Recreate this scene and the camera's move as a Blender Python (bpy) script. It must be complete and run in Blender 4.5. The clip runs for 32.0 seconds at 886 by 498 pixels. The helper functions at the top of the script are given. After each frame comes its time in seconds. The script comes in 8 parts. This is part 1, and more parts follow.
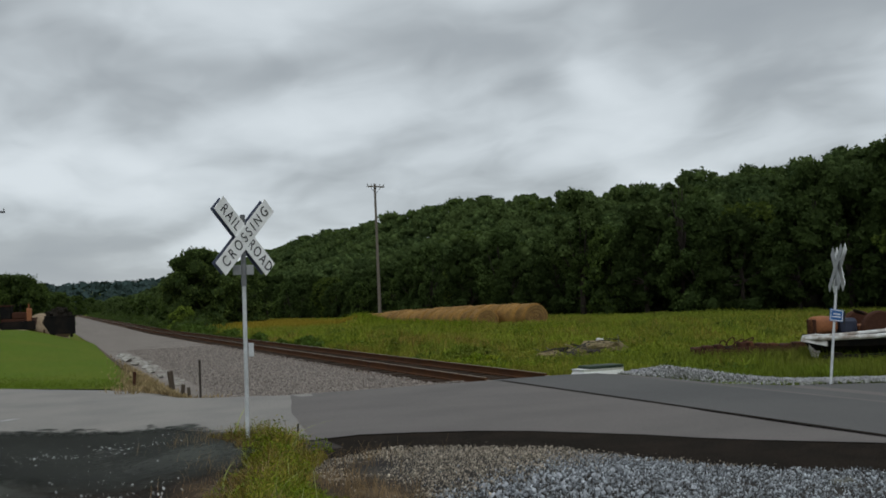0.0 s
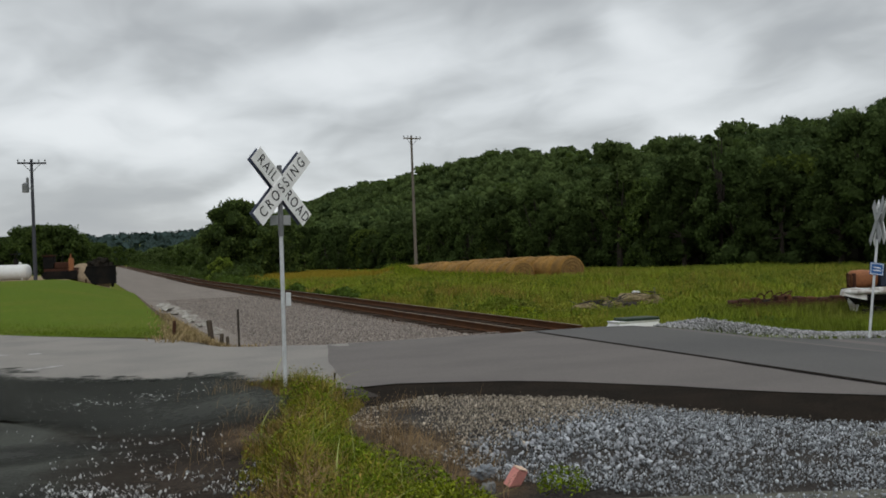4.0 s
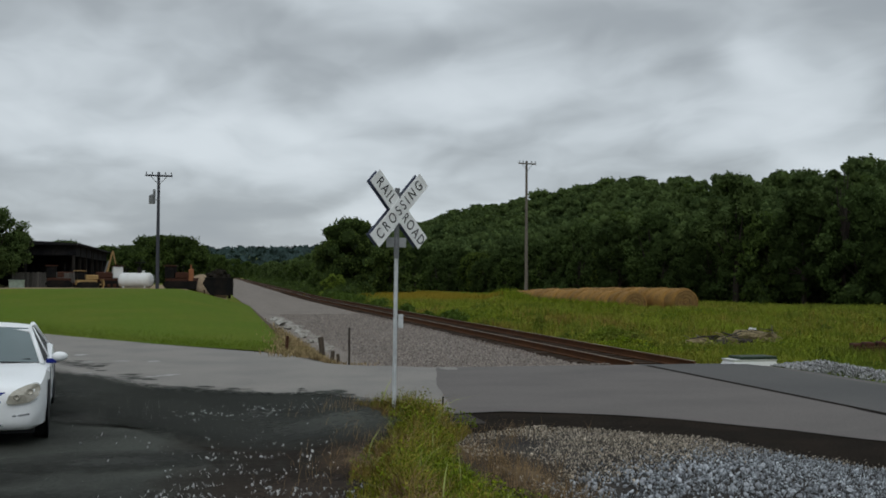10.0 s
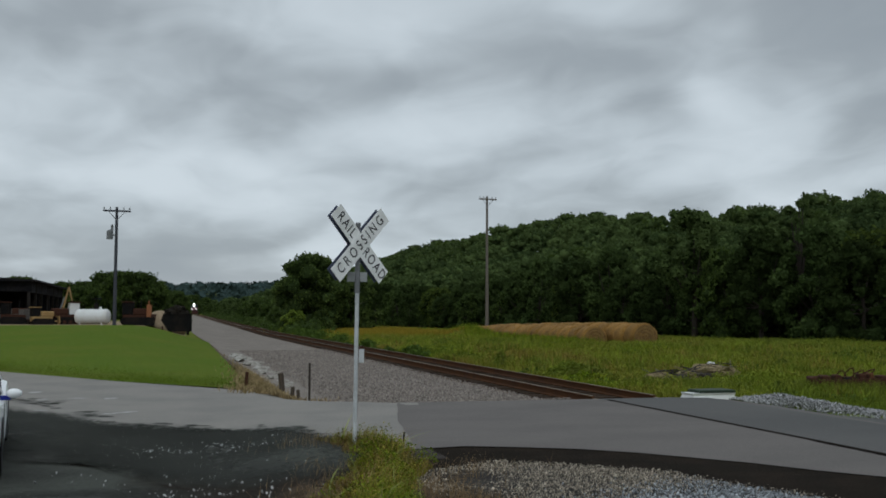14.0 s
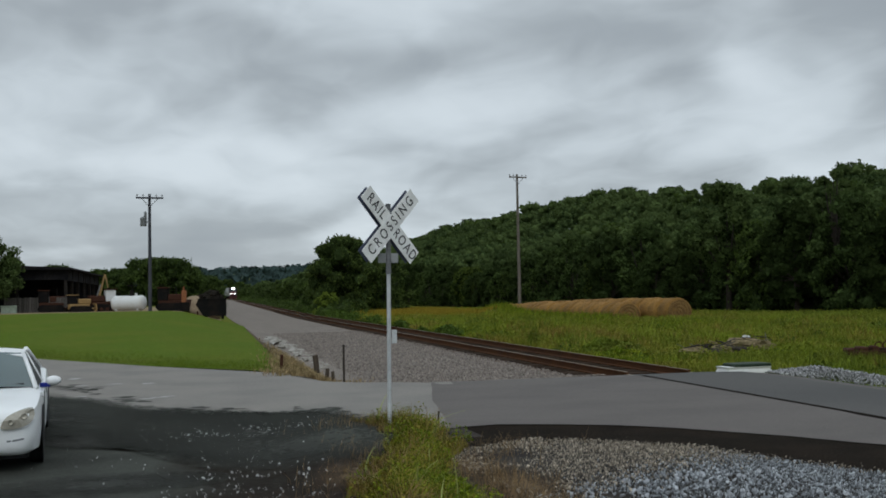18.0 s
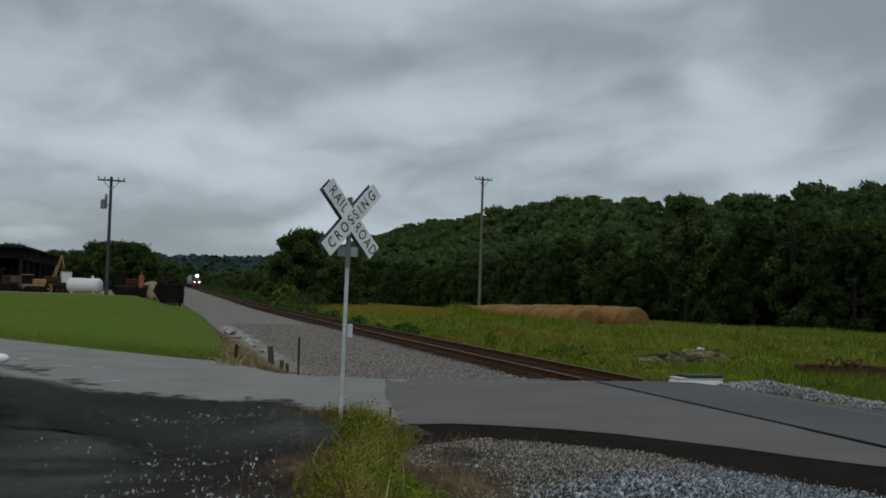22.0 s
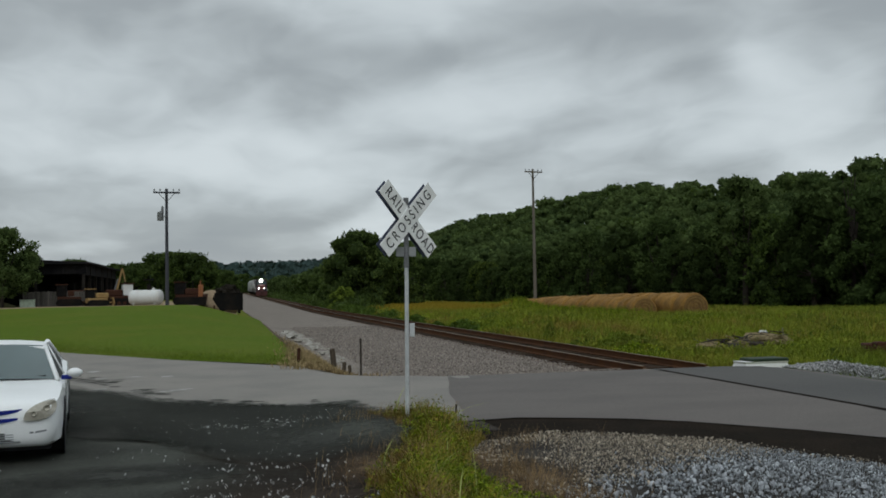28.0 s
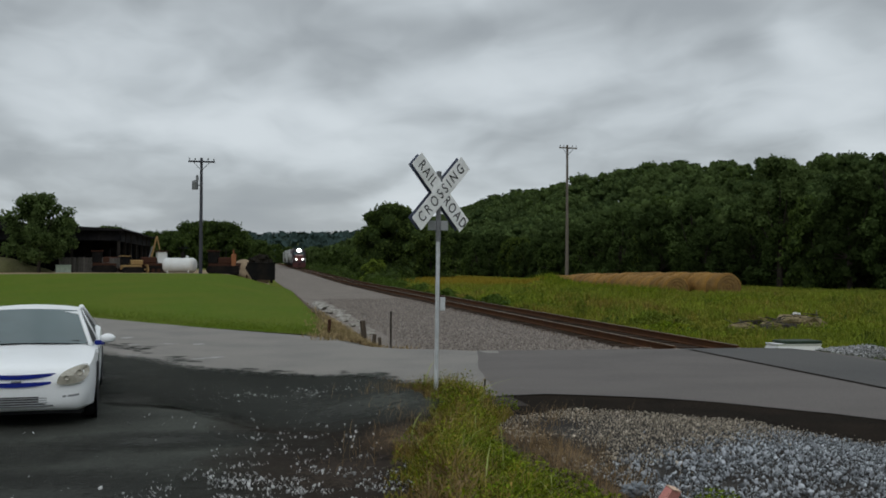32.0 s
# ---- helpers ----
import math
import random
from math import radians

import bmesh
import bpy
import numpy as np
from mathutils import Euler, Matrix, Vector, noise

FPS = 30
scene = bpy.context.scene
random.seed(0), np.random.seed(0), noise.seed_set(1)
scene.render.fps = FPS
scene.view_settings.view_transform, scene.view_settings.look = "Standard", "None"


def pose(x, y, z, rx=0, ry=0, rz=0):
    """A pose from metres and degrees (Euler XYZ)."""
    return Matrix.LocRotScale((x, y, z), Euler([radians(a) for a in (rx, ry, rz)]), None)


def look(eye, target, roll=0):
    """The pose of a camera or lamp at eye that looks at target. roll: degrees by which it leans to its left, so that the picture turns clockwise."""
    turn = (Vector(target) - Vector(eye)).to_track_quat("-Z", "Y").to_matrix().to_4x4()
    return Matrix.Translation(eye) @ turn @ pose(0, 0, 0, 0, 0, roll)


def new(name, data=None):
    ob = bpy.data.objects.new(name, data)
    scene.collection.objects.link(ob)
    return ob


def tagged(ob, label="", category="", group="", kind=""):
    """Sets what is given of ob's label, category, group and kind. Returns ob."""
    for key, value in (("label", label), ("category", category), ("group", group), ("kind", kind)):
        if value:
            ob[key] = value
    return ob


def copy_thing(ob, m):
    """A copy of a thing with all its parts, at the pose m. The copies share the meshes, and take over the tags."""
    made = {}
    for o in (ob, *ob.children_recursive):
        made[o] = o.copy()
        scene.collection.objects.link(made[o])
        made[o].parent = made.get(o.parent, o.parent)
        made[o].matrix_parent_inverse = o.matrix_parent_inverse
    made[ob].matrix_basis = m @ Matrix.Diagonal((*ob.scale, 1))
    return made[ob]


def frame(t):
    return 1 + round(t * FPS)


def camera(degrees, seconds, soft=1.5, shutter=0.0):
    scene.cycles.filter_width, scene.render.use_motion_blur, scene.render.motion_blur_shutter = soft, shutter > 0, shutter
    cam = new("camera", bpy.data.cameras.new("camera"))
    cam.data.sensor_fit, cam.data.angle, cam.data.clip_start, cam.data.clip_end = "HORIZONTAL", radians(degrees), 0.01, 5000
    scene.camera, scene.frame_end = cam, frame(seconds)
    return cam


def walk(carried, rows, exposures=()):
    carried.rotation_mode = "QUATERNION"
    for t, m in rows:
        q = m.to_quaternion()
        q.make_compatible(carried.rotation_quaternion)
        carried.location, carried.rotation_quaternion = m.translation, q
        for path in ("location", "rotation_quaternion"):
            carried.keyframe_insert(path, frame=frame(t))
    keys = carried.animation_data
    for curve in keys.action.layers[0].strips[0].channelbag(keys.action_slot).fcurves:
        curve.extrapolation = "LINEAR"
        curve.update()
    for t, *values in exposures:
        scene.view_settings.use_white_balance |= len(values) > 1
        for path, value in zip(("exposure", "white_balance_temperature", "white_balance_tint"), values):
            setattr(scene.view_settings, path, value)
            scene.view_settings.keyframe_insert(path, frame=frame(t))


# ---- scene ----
cam = camera(46.0, 32.0, soft=1.75)
PATH = [
    (0, (0.064, 0.009, 1.733), (3.552, 9.368, 2.225), -2.48),
    (0.5, (0.057, -0.008, 1.726), (3.420, 9.399, 2.170), -2.21),
    (1, (0.051, -0.009, 1.731), (3.379, 9.407, 2.261), -2.20),
    (1.5, (0.053, 0.009, 1.713), (3.493, 9.396, 1.957), -2.14),
    (2, (0.074, -0.020, 1.736), (3.399, 9.406, 2.054), -2.55),
    (2.5, (0.066, -0.011, 1.723), (3.378, 9.419, 2.041), -1.76),
    (3, (0.065, -0.020, 1.731), (3.376, 9.408, 2.120), -1.87),
    (3.5, (0.061, -0.025, 1.725), (3.338, 9.415, 2.110), -1.12),
    (4, (0.064, -0.013, 1.715), (3.211, 9.479, 1.765), -2.20),
    (4.5, (0.061, 0.043, 1.737), (2.585, 9.719, 1.761), -2.67),
    (6.5, (0.038, 0.012, 1.745), (2.630, 9.665, 2.080), -0.86),
    (7, (0.025, -0.015, 1.735), (2.545, 9.661, 1.907), -0.74),
    (7.5, (0.032, -0.007, 1.737), (2.617, 9.650, 1.977), -0.86),
    (8, (0.034, 0.019, 1.746), (2.517, 9.703, 1.974), -0.82),
    (8.5, (0.027, 0.009, 1.746), (2.390, 9.723, 1.982), -0.79),
    (9, (0.023, 0.013, 1.751), (2.211, 9.765, 2.088), -0.26),
    (9.5, (0.020, 0.012, 1.745), (2.184, 9.767, 2.149), 0.09),
    (10, (0.027, 0.029, 1.752), (2.156, 9.795, 2.047), 0.33),
    (10.5, (0.028, -0.001, 1.745), (2.232, 9.739, 2.273), 0.44),
    (11, (0.044, -0.026, 1.736), (2.895, 9.541, 2.328), 2.13),
    (11.5, (0.046, 0.007, 1.750), (2.638, 9.652, 2.253), 0.78),
    (12, (0.049, 0.005, 1.749), (2.638, 9.656, 2.150), 0.31),
    (12.5, (0.045, -0.006, 1.745), (2.650, 9.635, 2.262), -0.34),
    (13, (0.035, -0.010, 1.745), (2.704, 9.604, 2.421), -0.23),
    (13.5, (0.019, -0.009, 1.745), (2.707, 9.603, 2.372), 0.38),
    (14, (0.020, 0.003, 1.736), (2.509, 9.668, 2.373), 0.16),
    (14.5, (0.011, -0.003, 1.739), (2.381, 9.696, 2.299), 0.26),
    (15, (0.022, 0.016, 1.759), (2.003, 9.783, 2.592), -0.58),
    (15.5, (0.022, -0.018, 1.736), (2.041, 9.759, 2.320), -0.71),
    (17.5, (0.032, 0.002, 1.735), (2.279, 9.732, 2.255), -1.00),
    (18, (0.032, 0.001, 1.736), (2.230, 9.746, 2.179), -1.07),
    (18.5, (0.040, 0.006, 1.738), (2.231, 9.754, 2.166), -1.15),
    (19, (0.059, -0.040, 1.713), (2.806, 9.572, 1.944), 0.39),
    (19.5, (0.080, 0.010, 1.710), (2.687, 9.663, 1.874), -0.37),
    (20, (0.124, 0.022, 1.720), (2.751, 9.670, 1.615), -0.42),
    (20.5, (0.127, 0.023, 1.717), (2.653, 9.699, 1.744), 0.49),
    (21, (0.126, -0.047, 1.696), (3.218, 9.425, 2.543), 1.84),
    (21.5, (0.120, 0.007, 1.714), (2.980, 9.574, 2.251), 0.83),
    (22, (0.070, 0.012, 1.711), (2.615, 9.673, 2.151), 1.77),
    (22.5, (0.021, -0.012, 1.735), (2.171, 9.745, 2.147), -0.14),
    (22.8, (0.005, -0.020, 1.712), (2.522, 9.657, 1.548), -0.37),
    (23, (0.019, 0.022, 1.737), (2.730, 9.636, 2.196), -1.04),
    (23.5, (0.013, -0.046, 1.725), (2.736, 9.574, 1.933), 0.85),
    (24, (0.035, -0.015, 1.737), (2.886, 9.569, 1.871), -1.35),
    (24.5, (0.018, -0.010, 1.736), (2.535, 9.662, 2.069), -0.59),
    (25, (0.038, 0.019, 1.727), (2.377, 9.741, 1.724), -1.47),
    (25.5, (0.035, -0.006, 1.715), (2.289, 9.737, 1.679), -2.17),
    (26, (0.019, -0.011, 1.719), (2.076, 9.776, 1.766), -2.06),
    (26.5, (0.024, -0.016, 1.725), (2.149, 9.755, 1.857), -0.89),
    (28.5, (-0.027, -0.046, 1.719), (1.957, 9.746, 2.152), -0.93),
    (29, (-0.034, -0.029, 1.724), (1.705, 9.814, 2.030), 0.04),
    (29.5, (-0.034, -0.043, 1.715), (1.619, 9.815, 2.000), 0.07),
    (30, (-0.035, -0.032, 1.714), (1.684, 9.816, 1.957), 0.12),
    (30.5, (-0.042, -0.029, 1.715), (1.670, 9.821, 1.908), 0.11),
    (31, (-0.039, -0.030, 1.710), (1.754, 9.806, 1.899), 0.27),
    (31.5, (-0.045, -0.031, 1.712), (1.739, 9.808, 1.858), 0.46),
    (32, (0.000, 0.000, 1.720), (1.753, 9.844, 1.872), 0.30),
]
EXPOSURES = [(0.0, -0.05, 6250, 8), (1.0, -0.23, 6100, 8), (2.0, 0.05, 6450, 10), (3.0, 0.13, 6400, 10), (4.0, 0.12, 6500, 10), (7.0, -0.25, 6150, 8), (8.0, 0.02, 6400, 9), (9.0, 0.02, 6350, 9), (10.0, -0.12, 6200, 8),
             (11.0, -0.38, 5800, 5), (12.0, -0.24, 6050, 7), (13.0, -0.2, 6050, 7), (15.0, -0.15, 6050, 6), (18.0, -0.09, 6100, 7), (19.0, -0.08, 6250, 8), (20.0, 0.34, 6850, 10), (21.0, -0.43, 5950, 6), (22.0, -0.45, 5950, 5),
             (23.0, 0.2, 6600, 10), (25.0, 0.0, 6450, 9), (26.0, 0.06, 6400, 9), (29.0, -0.30, 6150, 5), (30.0, -0.33, 6050, 5), (32.0, -0.17, 6250, 8)]
walk(cam, [(t, look(eye, target, roll)) for t, eye, target, roll in PATH], exposures=EXPOSURES)

# ---- world and sun: an overcast sky with broken cloud ----
world = bpy.data.worlds.new("overcast_sky")
scene.world = world
world.use_nodes = True
wn, wl = world.node_tree.nodes, world.node_tree.links
wn.clear()


def wnode(kind, **values):
    n = wn.new(kind)
    for k, v in values.items():
        n.inputs[k].default_value = v
    return n


def wmath(op, a, b):
    n = wn.new("ShaderNodeMath")
    n.operation = op
    for i, v in enumerate((a, b)):
        if isinstance(v, (int, float)):
            n.inputs[i].default_value = v
        else:
            wl.new(v, n.inputs[i])
    return n.outputs[0]


coord = wn.new("ShaderNodeTexCoord")
sep = wn.new("ShaderNodeSeparateXYZ")
wl.new(coord.outputs["Generated"], sep.inputs[0])
lift = wmath("ADD", wmath("MAXIMUM", sep.outputs[2], 0.0), 0.22)
comb = wn.new("ShaderNodeCombineXYZ")
wl.new(wmath("DIVIDE", sep.outputs[0], lift), comb.inputs[0])
wl.new(wmath("DIVIDE", sep.outputs[1], lift), comb.inputs[1])
shift = wnode("ShaderNodeMapping", Location=(-3.25, 5.34, 0.0), Rotation=(0, 0, 0.12), Scale=(0.95, 0.72, 1.0))
wl.new(comb.outputs[0], shift.inputs[0])
# broad decks of cloud, their billows and the soft tatters along their edges
layers = []
for scale, detail, rough, twist, weight in ((0.85, 2.0, 0.45, 0.35, 0.52), (2.2, 2.5, 0.45, 0.6, 0.36), (6.0, 3.0, 0.5, 0.5, 0.12)):
    deck = wnode("ShaderNodeTexNoise", Scale=scale, Detail=detail, Roughness=rough, Distortion=twist)
    wl.new(shift.outputs[0], deck.inputs["Vector"])
    layers.append(wmath("MULTIPLY", deck.outputs[0], weight))
cloud = wmath("ADD", wmath("ADD", layers[0], layers[1]), layers[2])
ramp = wn.new("ShaderNodeValToRGB")
wl.new(cloud, ramp.inputs[0])
ramp.color_ramp.interpolation = "B_SPLINE"
ramp.color_ramp.elements[0].position, ramp.color_ramp.elements[0].color = 0.36, (0.305, 0.325, 0.345, 1)
ramp.color_ramp.elements[1].position, ramp.color_ramp.elements[1].color = 0.63, (0.72, 0.75, 0.765, 1)
for at, grey in ((0.46, 0.395), (0.505, 0.50), (0.55, 0.61)):
    mid = ramp.color_ramp.elements.new(at)
    mid.color = (grey * 0.95, grey, grey * 1.025, 1)
sky = wn.new("ShaderNodeTexSky")
sky.sky_type, sky.sun_disc = "NISHITA", False
sky.sun_elevation, sky.sun_rotation = radians(52), radians(200)
sky_dim = wn.new("ShaderNodeVectorMath")
sky_dim.operation = "SCALE"
sky_dim.inputs["Scale"].default_value = 0.006
wl.new(sky.outputs[0], sky_dim.inputs[0])
glow = wmath("MULTIPLY", wmath("POWER", wmath("SUBTRACT", 1.0, wmath("MAXIMUM", sep.outputs[2], 0.0)), 22.0), 0.34)
horizon = wn.new("ShaderNodeMixRGB")
horizon.inputs[2].default_value = (0.65, 0.675, 0.705, 1)
wl.new(glow, horizon.inputs[0])
wl.new(ramp.outputs[0], horizon.inputs[1])
both = wn.new("ShaderNodeVectorMath")
both.operation = "ADD"
wl.new(horizon.outputs[0], both.inputs[0])
wl.new(sky_dim.outputs[0], both.inputs[1])
# an overcast sky grows brighter towards the zenith
zenith = wn.new("ShaderNodeMapRange")
zenith.interpolation_type = "SMOOTHSTEP"
zenith.inputs["From Min"].default_value, zenith.inputs["From Max"].default_value = 0.28, 0.95
zenith.inputs["To Min"].default_value, zenith.inputs["To Max"].default_value = 1.0, 1.7
wl.new(sep.outputs[2], zenith.inputs[0])
background = wn.new("ShaderNodeBackground")
wl.new(both.outputs[0], background.inputs["Color"])
wl.new(zenith.outputs[0], background.inputs["Strength"])
world_out = wn.new("ShaderNodeOutputWorld")
wl.new(background.outputs[0], world_out.inputs[0])

sun = new("sun", bpy.data.lights.new("sun", "SUN"))
sun.data.energy, sun.data.angle, sun.data.color = 0.7, radians(35), (1.0, 0.97, 0.93)
sun.matrix_world = look((-20, -60, 80), (0, 20, 0))


# ---- materials ----
def mat(name, color, rough=0.8, metal=0.0, var=0.25, scale=6.0, fine=60.0, bump=0.3, dist=0.01, tint=None, stain=0.5, spec=0.3, emit=0.0, rnd=0.0, isl=0.0, rot=None, thin=0.0):
    """A surface with grain and stains at two scales; tint is the stain's colour; rnd and isl vary it by object and by island; thin lets light through, as leaves do."""
    m = bpy.data.materials.new(name)
    m.use_nodes = True
    nt = m.node_tree
    b = nt.nodes["Principled BSDF"]
    b.inputs["Roughness"].default_value, b.inputs["Metallic"].default_value = rough, metal
    b.inputs["Specular IOR Level"].default_value = spec
    if emit:
        b.inputs["Emission Color"].default_value, b.inputs["Emission Strength"].default_value = (*color, 1), emit
    geo = nt.nodes.new("ShaderNodeNewGeometry")
    tex = nt.nodes.new("ShaderNodeTexCoord")
    src = tex.outputs["Object"]
    if rot:
        mp = nt.nodes.new("ShaderNodeMapping")
        mp.inputs["Scale"].default_value = rot
        nt.links.new(src, mp.inputs[0])
        src = mp.outputs[0]
    n1, n2 = nt.nodes.new("ShaderNodeTexNoise"), nt.nodes.new("ShaderNodeTexNoise")
    for n, s, d in ((n1, scale, 6), (n2, fine, 3)):
        n.inputs["Scale"].default_value, n.inputs["Detail"].default_value = s, d
        nt.links.new(src, n.inputs["Vector"])
    dark = tint or tuple(c * 0.5 for c in color)
    mix = nt.nodes.new("ShaderNodeMixRGB")
    mix.inputs[1].default_value, mix.inputs[2].default_value = (*color, 1), (*dark, 1)
    r = nt.nodes.new("ShaderNodeMapRange")
    r.inputs["From Min"].default_value, r.inputs["From Max"].default_value = 0.42, 0.66
    r.inputs["To Max"].default_value = stain
    nt.links.new(n1.outputs[0], r.inputs[0])
    nt.links.new(r.outputs[0], mix.inputs[0])
    hsv = nt.nodes.new("ShaderNodeHueSaturation")
    r2 = nt.nodes.new("ShaderNodeMapRange")
    r2.inputs["From Min"].default_value, r2.inputs["From Max"].default_value = 0.25, 0.75
    r2.inputs["To Min"].default_value, r2.inputs["To Max"].default_value = 1 - var, 1 + var
    nt.links.new(n2.outputs[0], r2.inputs[0])
    value = r2.outputs[0]
    for amount, pick in ((rnd, "object"), (isl, "island")):
        if not amount:
            continue
        src2 = nt.nodes.new("ShaderNodeObjectInfo").outputs["Random"] if pick == "object" else geo.outputs["Random Per Island"]
        r3 = nt.nodes.new("ShaderNodeMapRange")
        r3.inputs["To Min"].default_value, r3.inputs["To Max"].default_value = 1 - amount, 1 + amount
        nt.links.new(src2, r3.inputs[0])
        mul = nt.nodes.new("ShaderNodeMath")
        mul.operation = "MULTIPLY"
        nt.links.new(value, mul.inputs[0])
        nt.links.new(r3.outputs[0], mul.inputs[1])
        value = mul.outputs[0]
    nt.links.new(value, hsv.inputs["Value"])
    nt.links.new(mix.outputs[0], hsv.inputs["Color"])
    nt.links.new(hsv.outputs[0], b.inputs["Base Color"])
    if bump:
        bp = nt.nodes.new("ShaderNodeBump")
        bp.inputs["Strength"].default_value, bp.inputs["Distance"].default_value = bump, dist
        nt.links.new(n2.outputs[0], bp.inputs["Height"])
        nt.links.new(bp.outputs[0], b.inputs["Normal"])
    if thin:
        through_leaf, blend = nt.nodes.new("ShaderNodeBsdfTranslucent"), nt.nodes.new("ShaderNodeMixShader")
        blend.inputs[0].default_value = thin
        nt.links.new(hsv.outputs[0], through_leaf.inputs["Color"])
        nt.links.new(b.outputs[0], blend.inputs[1])
        nt.links.new(through_leaf.outputs[0], blend.inputs[2])
        nt.links.new(blend.outputs[0], next(n for n in nt.nodes if n.type == "OUTPUT_MATERIAL").inputs[0])
    return m


